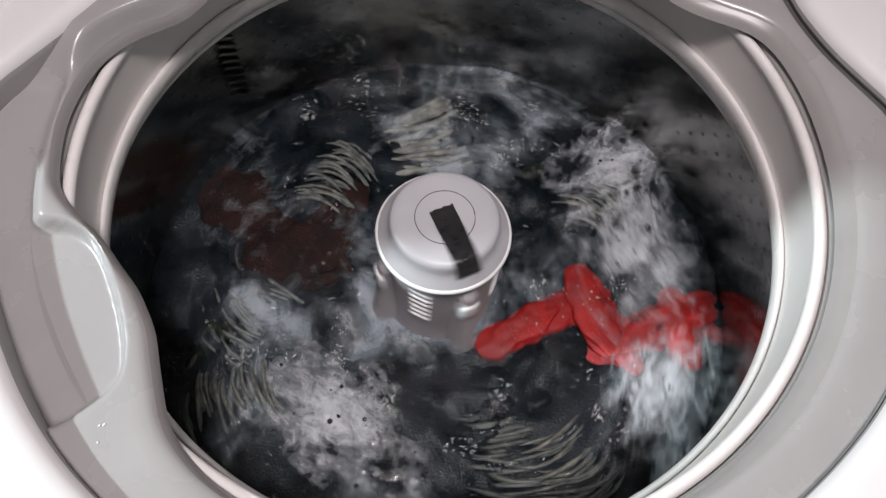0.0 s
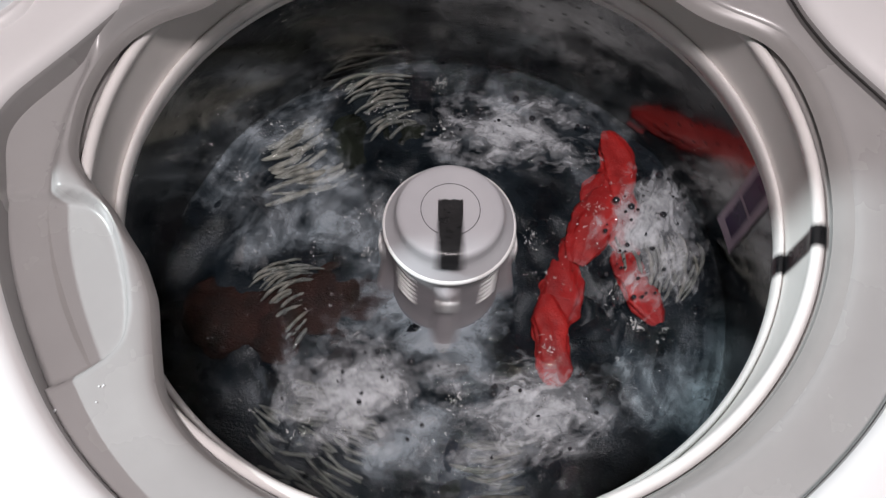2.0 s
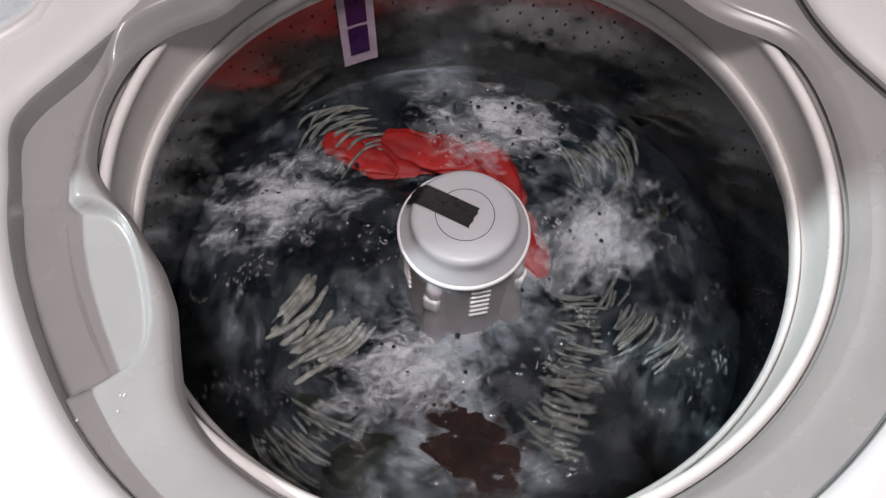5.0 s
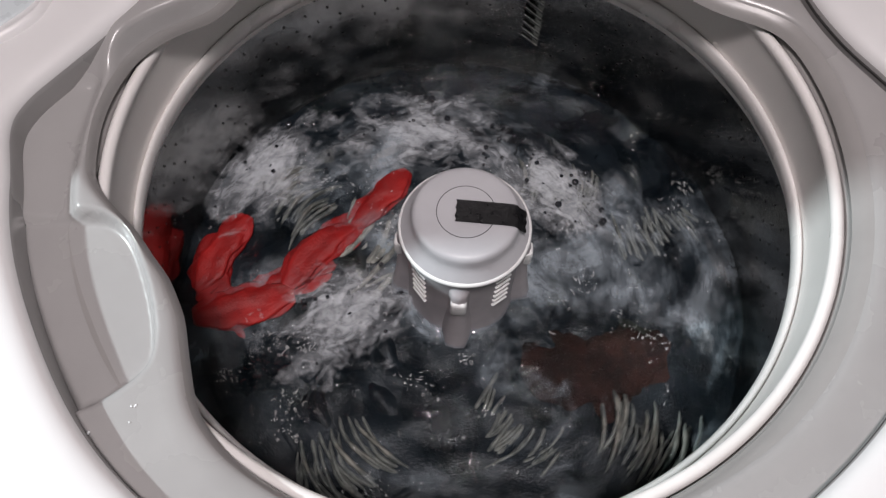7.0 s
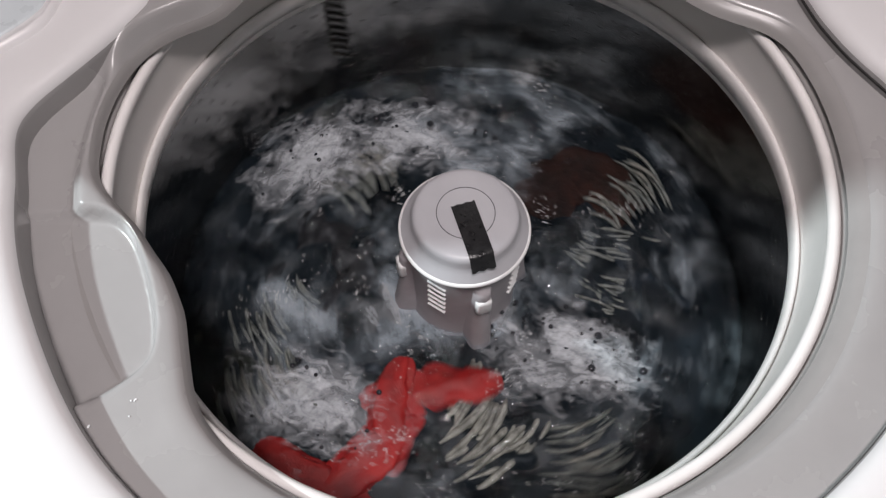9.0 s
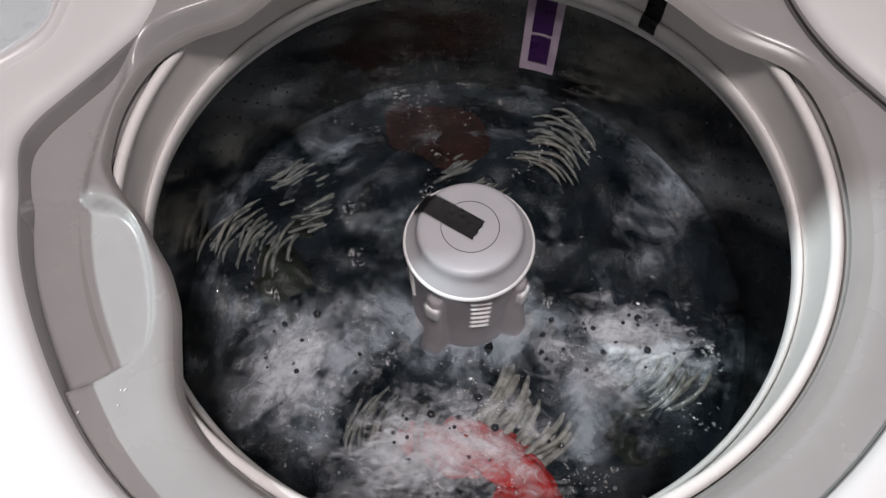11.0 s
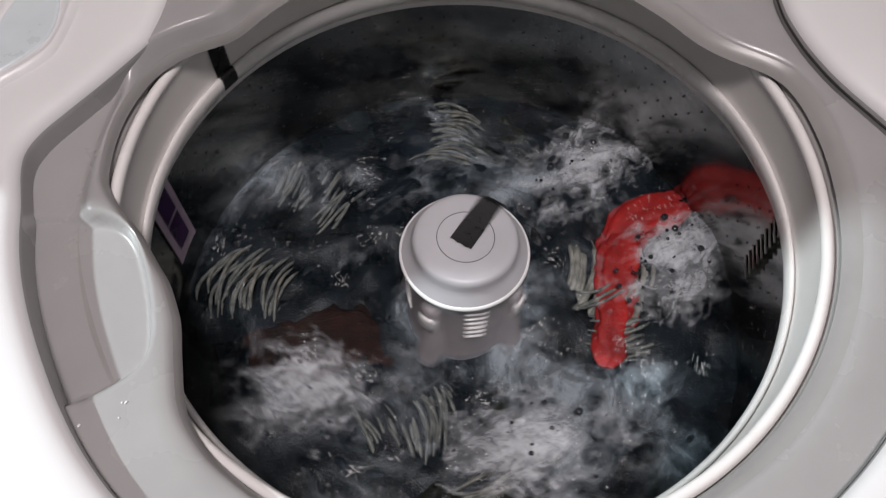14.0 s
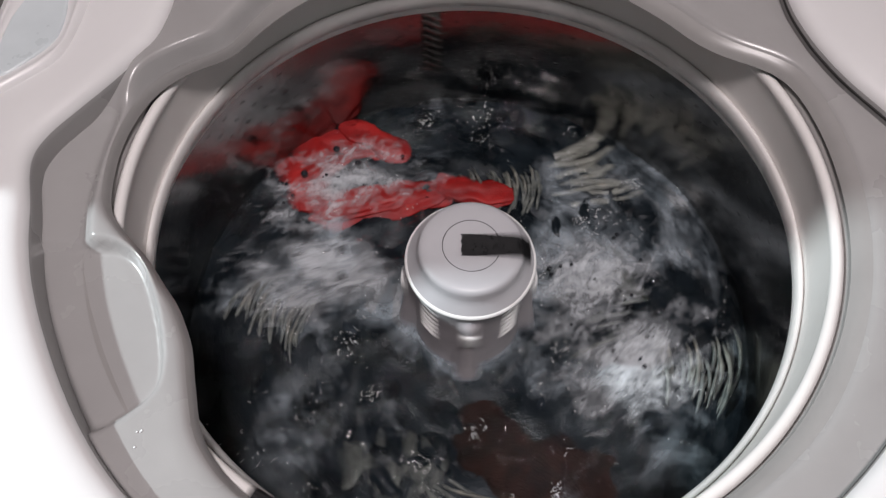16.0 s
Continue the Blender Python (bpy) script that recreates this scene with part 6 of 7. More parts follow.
    walk(towel_folds[2], [
        (0, flat(-0.1171, 0.0307, -0.1795, 30.5)), (0.5, flat(-0.1434, 0.0477, -0.1795, -10.2)), (1, flat(-0.1388, 0.0563, -0.1795, -49.3)), (1.5, flat(-0.1352, -0.0572, -0.1795, 19.3)),
        (2, flat(-0.1258, -0.0244, -0.1795, 8.5)), (2.5, flat(-0.0773, -0.0779, -0.1795, 23.8)), (2.75, flat(-0.075, -0.0837, -0.1795, 71.1)), (3, flat(-0.0727, -0.0896, -0.1795, 118.4)),
        (3.25, flat(-0.1067, -0.0864, -0.1795, 68.5)), (3.5, flat(-0.1407, -0.0832, -0.1795, 18.6)), (4, flat(-0.0374, -0.1415, -0.1795, -64.3)), (4.5, flat(-0.0453, -0.1506, -0.1795, -91.9)),
        (4.778, flat(-0.0071, -0.1576, -0.1795, -80.9)), (5.056, flat(0.0268, -0.156, -0.1795, -69.8)), (5.333, flat(0.0379, -0.1542, -0.1795, -58.8)), (5.611, flat(0.0342, -0.1556, -0.1795, -47.7)),
        (5.889, flat(0.0477, -0.1525, -0.1795, -36.7)), (6.167, flat(0.0871, -0.1346, -0.1795, -25.6)), (6.444, flat(0.1245, -0.1018, -0.1795, -14.6)), (6.722, flat(0.1368, -0.0854, -0.1795, -3.6)),
        (7, flat(0.1418, -0.078, -0.1795, 7.5)), (7.25, flat(0.1227, -0.0539, -0.1795, -49.6)), (7.5, flat(0.1036, -0.0298, -0.1795, -106.7)), (8, flat(0.1457, 0.0905, -0.1795, -58.6)),
        (8.5, flat(0.1632, 0.0936, -0.1795, -21.2)), (9, flat(0.1339, 0.1255, -0.1795, -49.7)), (9.5, flat(0.0006, 0.1936, -0.1795, -77.1)), (9.75, flat(0.0526, 0.185, -0.1795, -34.5)),
        (10, flat(0.1046, 0.1765, -0.1795, 8.2)), (10.278, flat(0.0526, 0.1943, -0.1795, 2)), (10.556, flat(0.0051, 0.1973, -0.1795, -4.2)), (10.833, flat(-0.0133, 0.1931, -0.1795, -10.5)),
        (11.111, flat(-0.0128, 0.1892, -0.1795, -16.7)), (11.389, flat(-0.0329, 0.1828, -0.1795, -22.9)), (11.667, flat(-0.0828, 0.162, -0.1795, -29.1)), (11.944, flat(-0.1286, 0.1231, -0.1795, -35.3)),
        (12.222, flat(-0.1425, 0.1002, -0.1795, -41.5)), (12.5, flat(-0.1465, 0.0867, -0.1795, -47.7)), (13, flat(-0.1039, -0.042, -0.1795, 29.8)), (13.5, flat(-0.1703, -0.0349, -0.1795, 27.8)),
        (14, flat(-0.1158, -0.0289, -0.1795, -6.6)), (14.5, flat(-0.0395, -0.109, -0.1795, -32.2)), (15, flat(-0.0739, -0.1203, -0.1795, -32.6)), (15.5, flat(-0.0241, -0.1019, -0.1795, 22.9)),
        (16, flat(0.0714, -0.154, -0.1795, -19.8)),
    ])
    walk(towel_folds[3], [
        (0, flat(-0.093, 0.0663, -0.1815, 72.2)), (0.5, flat(-0.1109, 0.0453, -0.1815, 2)), (1, flat(-0.1229, 0.0378, -0.1815, -49.3)), (1.5, flat(-0.1015, -0.0469, -0.1815, 14.7)),
        (2, flat(-0.0929, -0.0193, -0.1815, 9.1)), (2.5, flat(-0.0529, -0.0666, -0.1815, 29.1)), (2.75, flat(-0.0724, -0.062, -0.1815, 78.5)), (3, flat(-0.093, -0.0588, -0.1815, 127.9)),
        (3.25, flat(-0.1092, -0.0684, -0.1815, 73.2)), (3.5, flat(-0.1254, -0.078, -0.1815, 18.6)), (3.75, flat(-0.0756, -0.1235, -0.1815, -25.5)), (4, flat(-0.0257, -0.169, -0.1815, -69.7)),
        (4.5, flat(-0.0465, -0.1701, -0.1815, -95.1)), (4.778, flat(-0.0027, -0.1765, -0.1815, -83.5)), (5.056, flat(0.0358, -0.1729, -0.1815, -72)), (5.333, flat(0.0487, -0.1698, -0.1815, -60.4)),
        (5.611, flat(0.0453, -0.1709, -0.1815, -48.8)), (5.889, flat(0.0607, -0.1661, -0.1815, -37.2)), (6.167, flat(0.1037, -0.1434, -0.1815, -25.7)), (6.444, flat(0.1431, -0.1042, -0.1815, -14.1)),
        (6.722, flat(0.1557, -0.0846, -0.1815, -2.5)), (7, flat(0.1605, -0.0753, -0.1815, 9.1)), (7.25, flat(0.1292, -0.062, -0.1815, -48.8)), (7.5, flat(0.0979, -0.0487, -0.1815, -106.7)),
        (8, flat(0.1551, 0.075, -0.1815, -58.6)), (8.5, flat(0.1793, 0.0873, -0.1815, -21.2)), (9, flat(0.1471, 0.1094, -0.1815, -51.8)), (9.5, flat(0.0057, 0.171, -0.1815, -77.1)),
        (9.75, flat(0.068, 0.1756, -0.1815, -34.5)), (10, flat(0.1302, 0.1802, -0.1815, 8.2)), (10.278, flat(0.0694, 0.1997, -0.1815, 2.5)), (10.556, flat(0.015, 0.2, -0.1815, -3.1)),
        (10.833, flat(-0.0077, 0.1895, -0.1815, -8.7)), (11.111, flat(-0.0108, 0.1784, -0.1815, -14.4)), (11.389, flat(-0.032, 0.1647, -0.1815, -20)), (11.667, flat(-0.0762, 0.1371, -0.1815, -25.6)),
        (11.944, flat(-0.1109, 0.0949, -0.1815, -31.3)), (12.222, flat(-0.1161, 0.0691, -0.1815, -36.9)), (12.5, flat(-0.1125, 0.0526, -0.1815, -42.5)), (13, flat(-0.0877, -0.0313, -0.1815, 37.1)),
        (13.5, flat(-0.1492, -0.0233, -0.1815, 29.9)), (14, flat(-0.0976, -0.0314, -0.1815, -9.2)), (14.5, flat(-0.0242, -0.1297, -0.1815, -67.2)), (15, flat(-0.0587, -0.1301, -0.1815, -32.6)),
        (15.5, flat(0.0074, -0.0897, -0.1815, 19.7)), (16, flat(0.0952, -0.1562, -0.1815, 8.4)),
    ])
    walk(cream_fringe, [
        (0, flat(-0.0098, 0.1615, -0.1742, 20)), (0.5, flat(-0.0705, 0.1903, -0.1742, 30)), (1, flat(-0.0455, 0.1793, -0.1742, 20)), (1.5, flat(-0.1227, 0.1232, -0.1742, 40)),
        (2, flat(-0.1416, 0.1342, -0.1742, 30)), (2.5, flat(-0.1502, 0.0525, -0.1742, 40)), (3, flat(-0.1644, 0.0394, -0.1742, 40)), (3.5, flat(-0.1428, 0.0773, -0.1742, 30)),
        (4, flat(-0.143, -0.0635, -0.1742, 40)), (4.5, flat(-0.1386, -0.0487, -0.1742, 40)), (4.778, flat(-0.1326, -0.0463, -0.1742, 42.2)), (5.056, flat(-0.128, -0.0398, -0.1742, 44.4)),
        (5.333, flat(-0.1266, -0.0157, -0.1742, 46.7)), (5.611, flat(-0.1197, 0.0182, -0.1742, 48.9)), (5.889, flat(-0.1091, 0.0353, -0.1742, 51.1)), (6.167, flat(-0.1036, 0.031, -0.1742, 53.3)),
        (6.444, flat(-0.099, 0.0231, -0.1742, 55.6)), (6.722, flat(-0.0894, 0.0327, -0.1742, 57.8)), (7, flat(-0.0759, 0.046, -0.1742, 60)), (7.5, flat(-0.1112, -0.0057, -0.1742, 0)),
        (8, flat(-0.0955, -0.0728, -0.1742, 20)), (8.5, flat(-0.0775, -0.0532, -0.1742, 60)), (9, flat(0.0272, -0.1255, -0.1742, 50)), (9.5, flat(0.0108, -0.0956, -0.1742, -30)),
        (9.75, flat(0.0076, -0.1207, -0.1742, 15)), (10, flat(0.0045, -0.1458, -0.1742, 60)), (10.278, flat(0.0348, -0.1376, -0.1742, 56.7)), (10.556, flat(0.058, -0.1252, -0.1742, 53.3)),
        (10.833, flat(0.0613, -0.1192, -0.1742, 50)), (11.111, flat(0.0531, -0.1187, -0.1742, 46.7)), (11.389, flat(0.058, -0.112, -0.1742, 43.3)), (11.667, flat(0.0805, -0.0919, -0.1742, 40)),
        (11.944, flat(0.0995, -0.0638, -0.1742, 36.7)), (12.222, flat(0.1018, -0.052, -0.1742, 33.3)), (12.5, flat(0.0995, -0.0477, -0.1742, 30)), (13, flat(0.0969, 0.1465, -0.1742, 20)),
        (13.5, flat(0.1242, 0.0022, -0.1742, 70)), (14, flat(0.1459, 0.0339, -0.1742, 70)), (14.5, flat(-0.0335, 0.1682, -0.1742, 20)), (15, flat(-0.0366, 0.1351, -0.1742, 0)),
        (15.5, flat(-0.0548, 0.1633, -0.1742, 20)), (16, flat(0.1343, 0.162, -0.1742, 20)),
    ])
    walk(grey_fringe, [
        (0, flat(-0.1704, -0.038, -0.1752, -40)), (0.5, flat(-0.1833, -0.0363, -0.1752, -30)), (1, flat(-0.1063, -0.0818, -0.1752, -50)), (1.5, flat(-0.0731, -0.1476, -0.1752, -40)),
        (2, flat(-0.1264, -0.1361, -0.1752, -20)), (2.5, flat(0.1439, -0.0439, -0.1752, 50)), (2.75, flat(0.1426, -0.0864, -0.1752, -5)), (3, flat(0.1412, -0.1289, -0.1752, -60)),
        (3.5, flat(0.1605, -0.0191, -0.1752, -40)), (4, flat(0.055, -0.1403, -0.1752, -60)), (4.25, flat(0.117, -0.0834, -0.1752, -5)), (4.5, flat(0.1789, -0.0266, -0.1752, 50)),
        (4.778, flat(0.1744, -0.0297, -0.1752, 50)), (5.056, flat(0.1687, -0.038, -0.1752, 50)), (5.333, flat(0.1544, -0.0687, -0.1752, 50)), (5.611, flat(0.125, -0.1077, -0.1752, 50)),
        (5.889, flat(0.1011, -0.1254, -0.1752, 50)), (6.167, flat(0.099, -0.122, -0.1752, 50)), (6.444, flat(0.1015, -0.1146, -0.1752, 50)), (6.722, flat(0.0822, -0.1244, -0.1752, 50)),
        (7, flat(0.0526, -0.1353, -0.1752, 50)), (7.5, flat(0.1593, 0.0824, -0.1752, 60)), (8, flat(0.1463, -0.0704, -0.1752, 30)), (8.5, flat(0.1557, -0.0615, -0.1752, -20)),
        (9, flat(0.1417, 0.0266, -0.1752, -20)), (9.5, flat(0.1408, -0.0312, -0.1752, -20)), (10, flat(0.1498, 0.0133, -0.1752, 0)), (10.278, flat(0.1223, 0.0809, -0.1752, 6.7)),
        (10.556, flat(0.0713, 0.1238, -0.1752, 13.3)), (10.833, flat(0.028, 0.1362, -0.1752, 20)), (11.111, flat(-0.0028, 0.1352, -0.1752, 26.7)), (11.389, flat(-0.0459, 0.1232, -0.1752, 33.3)),
        (11.667, flat(-0.0981, 0.0817, -0.1752, 40)), (11.944, flat(-0.1227, 0.0166, -0.1752, 46.7)), (12.222, flat(-0.1166, -0.0287, -0.1752, 53.3)), (12.5, flat(-0.0994, -0.0602, -0.1752, 60)),
        (13, flat(-0.0275, -0.0804, -0.1752, 70)), (13.5, flat(-0.0129, -0.1256, -0.1752, 80)), (14, flat(-0.0401, -0.1008, -0.1752, 110)), (14.5, flat(-0.1149, 0.0002, -0.1752, 180)),
        (15, flat(-0.1385, -0.0213, -0.1752, 210)), (15.5, flat(-0.1306, -0.0434, -0.1752, 180)), (16, flat(0.1385, 0.0195, -0.1752, 190)),
    ])
    walk(short_fringe, [
        (0, flat(0.0622, -0.1648, -0.1752, 0)), (0.5, flat(-0.1066, -0.1628, -0.1752, -40)), (1, flat(-0.0627, -0.1595, -0.1752, -40)), (1.5, flat(-0.1578, 0.1421, -0.1752, 40)),
        (2, flat(-0.0872, -0.1542, -0.1752, -30)), (2.5, flat(-0.0262, -0.1664, -0.1752, 0)), (3, flat(0.0725, -0.1676, -0.1752, -70)), (3.5, flat(0.0259, -0.1687, -0.1752, -60)),
        (3.75, flat(0.0788, -0.0917, -0.1752, -15)), (4, flat(0.1317, -0.0146, -0.1752, 30)), (4.5, flat(0.0735, -0.0715, -0.1752, 0)), (4.778, flat(0.0964, -0.0597, -0.1752, -7.8)),
        (5.056, flat(0.1159, -0.0448, -0.1752, -15.6)), (5.333, flat(0.1279, -0.0436, -0.1752, -23.3)), (5.611, flat(0.1354, -0.0546, -0.1752, -31.1)), (5.889, flat(0.1486, -0.0503, -0.1752, -38.9)),
        (6.167, flat(0.1671, -0.0143, -0.1752, -46.7)), (6.444, flat(0.1752, 0.0347, -0.1752, -54.4)), (6.722, flat(0.1814, 0.0547, -0.1752, -62.2)), (7, flat(0.1903, 0.0626, -0.1752, -70)),
        (7.5, flat(0.1681, 0.1149, -0.1752, -60)), (8, flat(0.1346, 0.1664, -0.1752, -40)), (8.5, flat(-0.0306, 0.2042, -0.1752, -0)), (9, flat(-0.172, -0.0304, -0.1752, -60)),
        (9.5, flat(-0.1517, 0.0121, -0.1752, -60)), (10, flat(-0.063, 0.1728, -0.1752, 20)), (10.278, flat(-0.1073, 0.1516, -0.1752, 21.1)), (10.556, flat(-0.1409, 0.1238, -0.1752, 22.2)),
        (10.833, flat(-0.1529, 0.1117, -0.1752, 23.3)), (11.111, flat(-0.1537, 0.1136, -0.1752, 24.4)), (11.389, flat(-0.1665, 0.0976, -0.1752, 25.6)), (11.667, flat(-0.1892, 0.0464, -0.1752, 26.7)),
        (11.944, flat(-0.1958, -0.0176, -0.1752, 27.8)), (12.222, flat(-0.1929, -0.0464, -0.1752, 28.9)), (12.5, flat(-0.1906, -0.0611, -0.1752, 30)), (13, flat(-0.1338, -0.1099, -0.1752, 60)),
        (13.5, flat(-0.119, 0.1527, -0.1752, 20)), (14, flat(-0.1452, 0.1391, -0.1752, 60)), (14.5, flat(-0.1437, 0.0853, -0.1752, 80)), (15, flat(0.1522, -0.0408, -0.1752, 150)),
        (15.5, flat(0.1728, -0.0504, -0.1752, 150)), (16, flat(-0.0593, -0.1466, -0.1752, 85)),
    ])
    walk(suds[0], [
        (0, flat(-0.0793, -0.1263, -0.166, -45)), (0.5, flat(-0.0586, -0.1148, -0.166, -40)), (1, flat(-0.0755, -0.1016, -0.166, -40)), (1.5, flat(-0.0071, -0.1466, -0.166, 0)),
        (2, flat(-0.0712, -0.1059, -0.166, 0)), (2.5, flat(-0.0803, -0.0431, -0.166, 0)), (3, flat(0.1095, -0.0952, -0.166, 30)), (3.5, flat(0.0758, -0.0752, -0.166, -20)),
        (4, flat(0.1378, -0.0032, -0.166, 0)), (4.5, flat(0.1156, -0.0442, -0.166, 40)), (4.778, flat(0.1344, 0.0077, -0.166, 40)), (5.056, flat(0.1312, 0.0629, -0.166, 40)),
        (5.333, flat(0.1203, 0.0999, -0.166, 40)), (5.611, flat(0.1113, 0.1248, -0.166, 40)), (5.889, flat(0.08, 0.1591, -0.166, 40)), (6.167, flat(0.0038, 0.1889, -0.166, 40)),
        (6.444, flat(-0.0898, 0.1785, -0.166, 40)), (6.722, flat(-0.1463, 0.1516, -0.166, 40)), (7, flat(-0.1862, 0.1201, -0.166, 40)), (7.5, flat(-0.1995, 0.1041, -0.166, 40)),
        (8, flat(-0.1758, 0.1404, -0.166, 30)), (8.5, flat(-0.1866, 0.112, -0.166, 60)), (9, flat(-0.146, 0.1418, -0.166, 40)), (9.5, flat(-0.1639, 0.0297, -0.166, 60)),
        (10, flat(-0.171, -0.0234, -0.166, 60)), (10.278, flat(-0.1611, -0.0539, -0.166, 53.3)), (10.556, flat(-0.1485, -0.077, -0.166, 46.7)), (10.833, flat(-0.1453, -0.0773, -0.166, 40)),
        (11.111, flat(-0.1489, -0.0637, -0.166, 33.3)), (11.389, flat(-0.1447, -0.0666, -0.166, 26.7)), (11.667, flat(-0.1254, -0.0938, -0.166, 20)), (11.944, flat(-0.0965, -0.12, -0.166, 13.3)),
        (12.222, flat(-0.0867, -0.124, -0.166, 6.7)), (12.5, flat(-0.0858, -0.1214, -0.166, 0)), (13, flat(0.008, -0.118, -0.166, 0)), (13.5, flat(0.036, -0.1105, -0.166, 0)),
        (14, flat(0.0627, -0.1242, -0.166, 0)), (14.5, flat(0.1872, -0.0778, -0.166, 40)), (15, flat(0.0657, -0.1193, -0.166, 20)), (15.5, flat(0.0913, -0.1184, -0.166, 20)),
        (16, flat(0.1577, -0.0483, -0.166, 30)),
    ])
    walk(suds[1], [
        (0, flat(0.1716, 0.1356, -0.166, 40)), (0.5, flat(0.1951, 0.1121, -0.166, 60)), (1, flat(0.1701, 0.1473, -0.166, 30)), (1.5, flat(0.0401, 0.1619, -0.166, 0)),
        (2, flat(0.0629, 0.175, -0.166, 0)), (2.5, flat(0.0451, 0.1616, -0.166, 0)), (3, flat(-0.0587, 0.1579, -0.166, 0)), (3.5, flat(-0.1077, 0.1921, -0.166, 10)),
        (4, flat(-0.1424, 0.0372, -0.166, 60)), (4.5, flat(-0.1795, 0.0912, -0.166, 30)), (4.778, flat(-0.1765, 0.0904, -0.166, 26.7)), (5.056, flat(-0.1705, 0.0952, -0.166, 23.3)),
        (5.333, flat(-0.1485, 0.1222, -0.166, 20)), (5.611, flat(-0.1079, 0.1555, -0.166, 16.7)), (5.889, flat(-0.0799, 0.1682, -0.166, 13.3)), (6.167, flat(-0.0819, 0.1638, -0.166, 10)),
        (6.444, flat(-0.0902, 0.156, -0.166, 6.7)), (6.722, flat(-0.0691, 0.1631, -0.166, 3.3)), (7, flat(-0.0355, 0.1704, -0.166, -0)), (7.5, flat(-0.0188, 0.1664, -0.166, -0)),
        (8, flat(-0.0053, 0.1645, -0.166, -0)), (8.5, flat(-0.0306, 0.2042, -0.166, -0)), (9, flat(-0.0555, 0.1713, -0.166, -0)), (9.5, flat(-0.0895, 0.1519, -0.166, 40)),
        (10, flat(-0.0929, -0.1173, -0.166, -30)), (10.278, flat(-0.0524, -0.1347, -0.166, -23.3)), (10.556, flat(-0.0146, -0.1387, -0.166, -16.7)), (10.833, flat(0.0023, -0.1343, -0.166, -10)),
        (11.111, flat(0.0056, -0.1291, -0.166, -3.3)), (11.389, flat(0.0224, -0.1221, -0.166, 3.3)), (11.667, flat(0.0575, -0.1042, -0.166, 10)), (11.944, flat(0.0868, -0.0738, -0.166, 16.7)),
        (12.222, flat(0.0941, -0.0547, -0.166, 23.3)), (12.5, flat(0.0947, -0.0423, -0.166, 30)), (13, flat(0.144, 0.1528, -0.166, 20)), (13.5, flat(0.0902, 0.1407, -0.166, 60)),
        (14, flat(0.1294, 0.1717, -0.166, 40)), (14.5, flat(-0.0394, 0.1681, -0.166, 20)), (15, flat(-0.0137, 0.1994, -0.166, 10)), (15.5, flat(-0.0975, 0.1915, -0.166, 20)),
        (16, flat(-0.129, 0.1452, -0.166, 20)),
    ])
    walk(suds[2], [
        (0, flat(0.1847, 0.0355, -0.166, 80)), (0.5, flat(0.1212, 0.1778, -0.166, 20)), (1, flat(0.1956, 0.073, -0.166, 60)), (1.5, flat(0.162, 0.0369, -0.166, 70)),
        (2, flat(0.1902, 0.0542, -0.166, 70)), (2.5, flat(0.1693, 0.1248, -0.166, 30)), (3, flat(0.1607, 0.1055, -0.166, -50)), (3.5, flat(0.1814, 0.0947, -0.166, -60)),
        (4, flat(0.1095, 0.1522, -0.166, 0)), (4.5, flat(0.0555, 0.1915, -0.166, 0)), (4.778, flat(0.0437, 0.1871, -0.166, -4.4)), (5.056, flat(0.0382, 0.1808, -0.166, -8.9)),
        (5.333, flat(0.0578, 0.1679, -0.166, -13.3)), (5.611, flat(0.0891, 0.1452, -0.166, -17.8)), (5.889, flat(0.0997, 0.1291, -0.166, -22.2)), (6.167, flat(0.0855, 0.1303, -0.166, -26.7)),
        (6.444, flat(0.0664, 0.1329, -0.166, -31.1)), (6.722, flat(0.0715, 0.1219, -0.166, -35.6)), (7, flat(0.0832, 0.1051, -0.166, -40)), (7.5, flat(0.0921, 0.0688, -0.166, -50)),
        (8, flat(0.0958, -0.0709, -0.166, -30)), (8.5, flat(0.0429, -0.1039, -0.166, -30)), (9, flat(0.094, -0.0584, -0.166, -20)), (9.5, flat(0.1234, -0.0531, -0.166, -20)),
        (10, flat(0.0971, -0.0544, -0.166, -20)), (10.278, flat(0.1139, -0.0415, -0.166, -13.3)), (10.556, flat(0.128, -0.0287, -0.166, -6.7)), (10.833, flat(0.1372, -0.0329, -0.166, 0)),
        (11.111, flat(0.1421, -0.0512, -0.166, 6.7)), (11.389, flat(0.1515, -0.0544, -0.166, 13.3)), (11.667, flat(0.1687, -0.0271, -0.166, 20)), (11.944, flat(0.1804, 0.0119, -0.166, 26.7)),
        (12.222, flat(0.1896, 0.0204, -0.166, 33.3)), (12.5, flat(0.2001, 0.0153, -0.166, 40)), (13, flat(0.2241, -0.0198, -0.166, 70)), (13.5, flat(0.1836, 0.13, -0.166, 60)),
        (14, flat(0.209, 0.0593, -0.166, 40)), (14.5, flat(0.1594, 0.157, -0.166, -20)), (15, flat(0.1519, 0.166, -0.166, -10)), (15.5, flat(0.0962, 0.1308, -0.166, 10)),
        (16, flat(-0.143, 0.0406, -0.166, 0)),
    ])
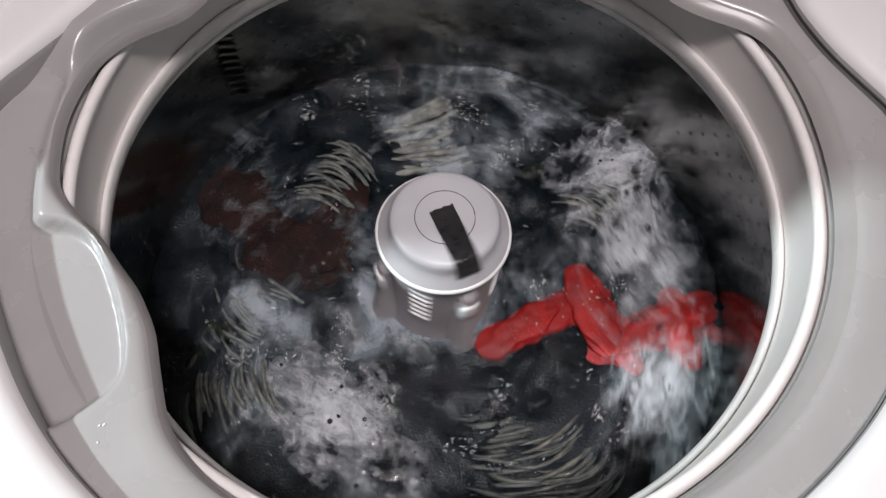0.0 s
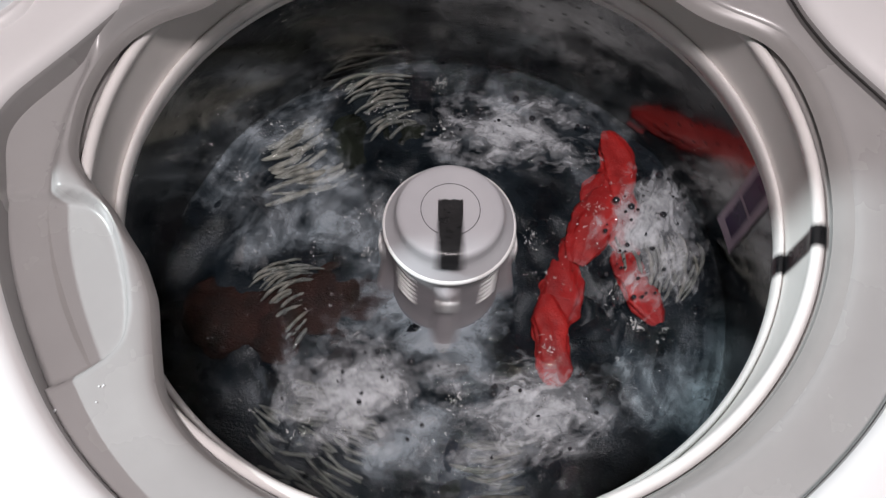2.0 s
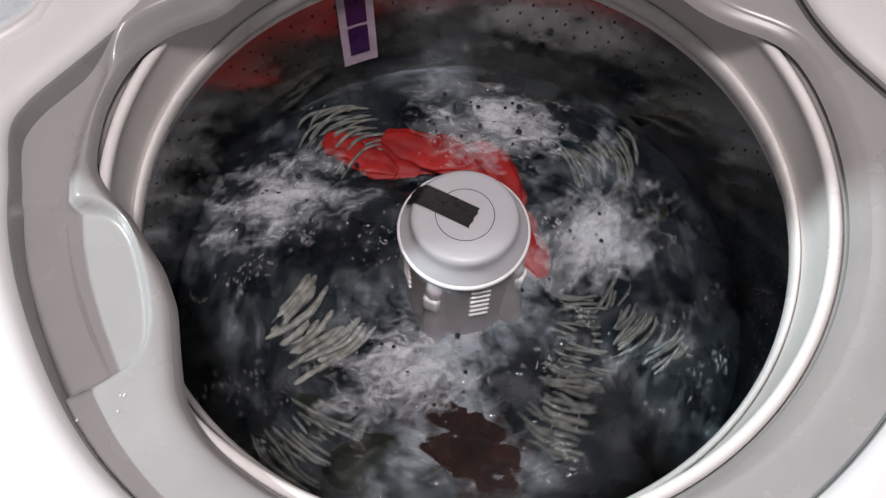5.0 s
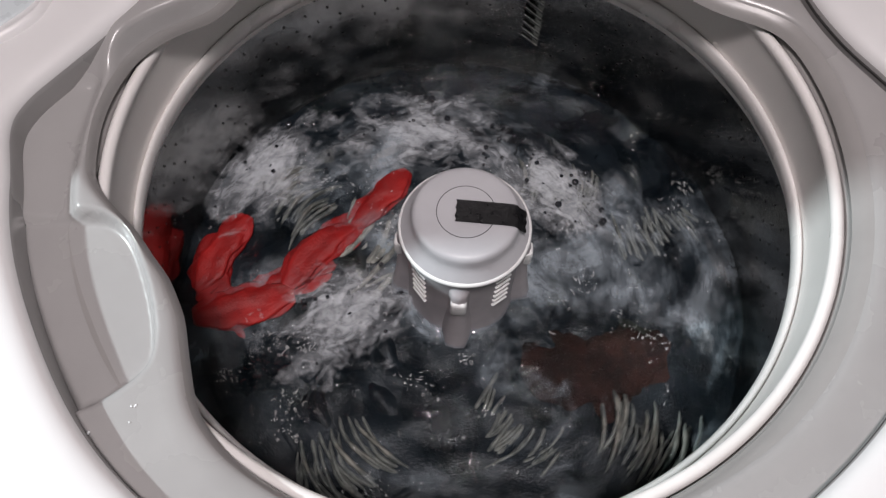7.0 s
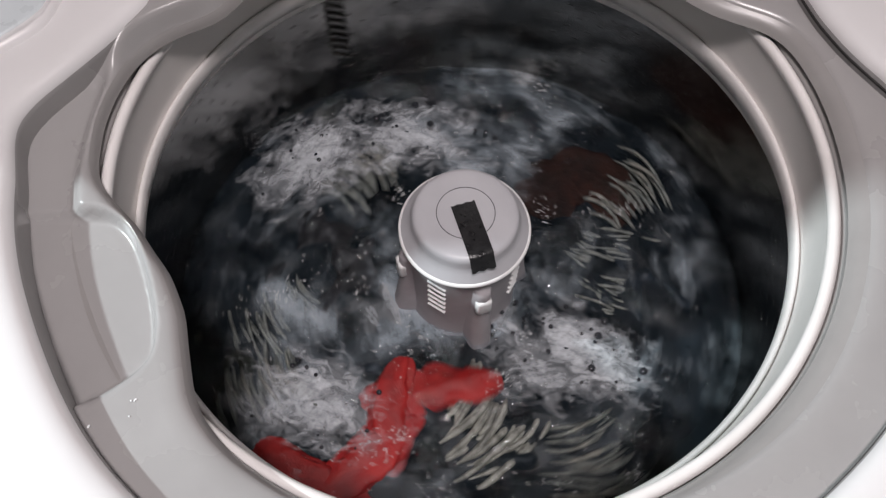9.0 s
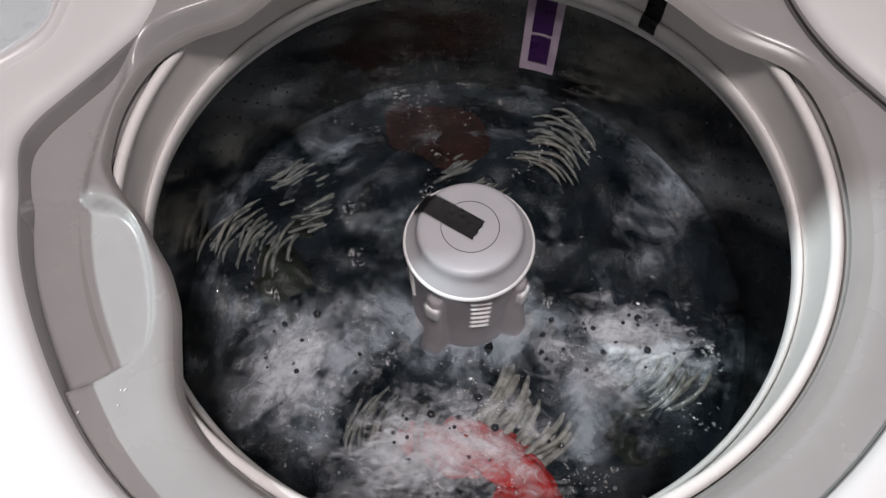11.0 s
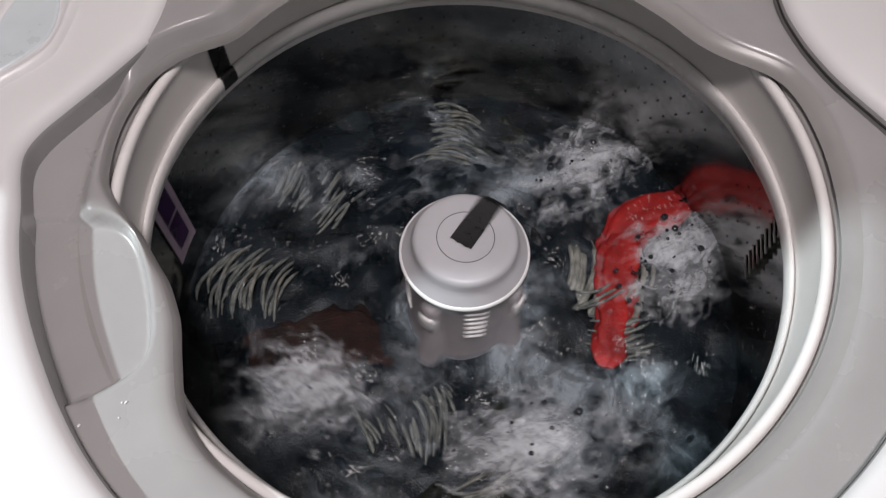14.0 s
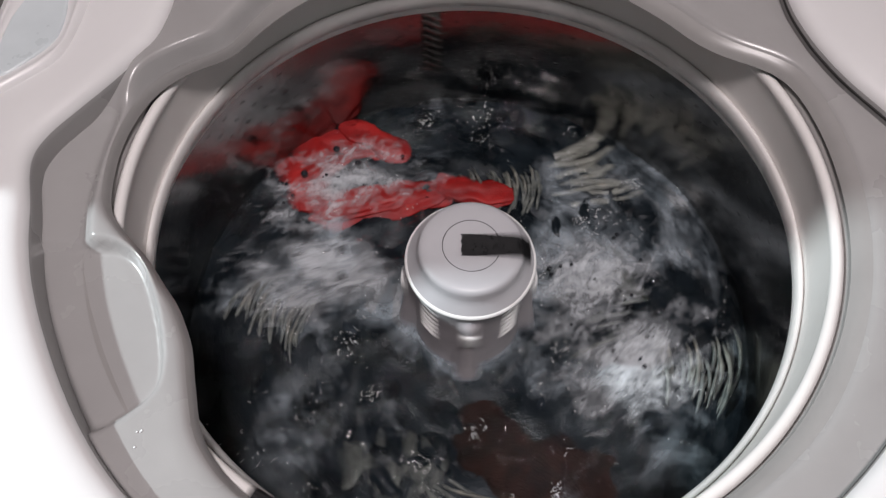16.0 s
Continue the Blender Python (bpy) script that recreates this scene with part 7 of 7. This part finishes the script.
    walk(suds[3], [
        (0, flat(0.2018, -0.0947, -0.166, 60)), (0.5, flat(0.2205, 0.0446, -0.166, 60)), (1, flat(0.0832, -0.0784, -0.166, 0)), (1.5, flat(0.0787, -0.1406, -0.166, 0)),
        (2, flat(0.0791, -0.1227, -0.166, 10)), (2.5, flat(0.1585, -0.1061, -0.166, 30)), (3, flat(-0.071, -0.0467, -0.166, 60)), (3.5, flat(0.1609, -0.0728, -0.166, 60)),
        (4, flat(-0.0173, 0.1975, -0.166, 0)), (4.5, flat(-0.0412, -0.0838, -0.166, 0)), (4.778, flat(-0.0409, -0.0852, -0.166, 3.3)), (5.056, flat(-0.0432, -0.0854, -0.166, 6.7)),
        (5.333, flat(-0.0574, -0.078, -0.166, 10)), (5.611, flat(-0.0765, -0.0612, -0.166, 13.3)), (5.889, flat(-0.0857, -0.0497, -0.166, 16.7)), (6.167, flat(-0.0849, -0.0533, -0.166, 20)),
        (6.444, flat(-0.0816, -0.0601, -0.166, 23.3)), (6.722, flat(-0.0887, -0.0514, -0.166, 26.7)), (7, flat(-0.0976, -0.0349, -0.166, 30)), (7.5, flat(-0.1588, -0.0507, -0.166, 30)),
        (8, flat(-0.1634, -0.0941, -0.166, 40)), (8.5, flat(-0.1723, -0.0213, -0.166, 60)), (9, flat(-0.1236, -0.1132, -0.166, -20)), (9.5, flat(-0.1216, -0.1064, -0.166, 0)),
        (10, flat(0.0435, -0.1264, -0.166, 0)), (10.278, flat(0.0371, -0.1352, -0.166, 2.2)), (10.556, flat(0.0252, -0.1447, -0.166, 4.4)), (10.833, flat(-0.0103, -0.1531, -0.166, 6.7)),
        (11.111, flat(-0.0627, -0.1473, -0.166, 8.9)), (11.389, flat(-0.0976, -0.1351, -0.166, 11.1)), (11.667, flat(-0.107, -0.1364, -0.166, 13.3)), (11.944, flat(-0.111, -0.1417, -0.166, 15.6)),
        (12.222, flat(-0.1399, -0.1234, -0.166, 17.8)), (12.5, flat(-0.1724, -0.0871, -0.166, 20)), (13, flat(-0.1675, 0.0684, -0.166, 20)), (13.5, flat(-0.1908, 0.0228, -0.166, 10)),
        (14, flat(-0.1312, -0.0764, -0.166, 0)), (14.5, flat(0.0302, -0.1347, -0.166, 10)), (15, flat(0.1715, -0.0514, -0.166, 40)), (15.5, flat(0.1289, -0.0234, -0.166, 40)),
        (16, flat(0.1233, 0.0312, -0.166, 30)),
    ])


motions()
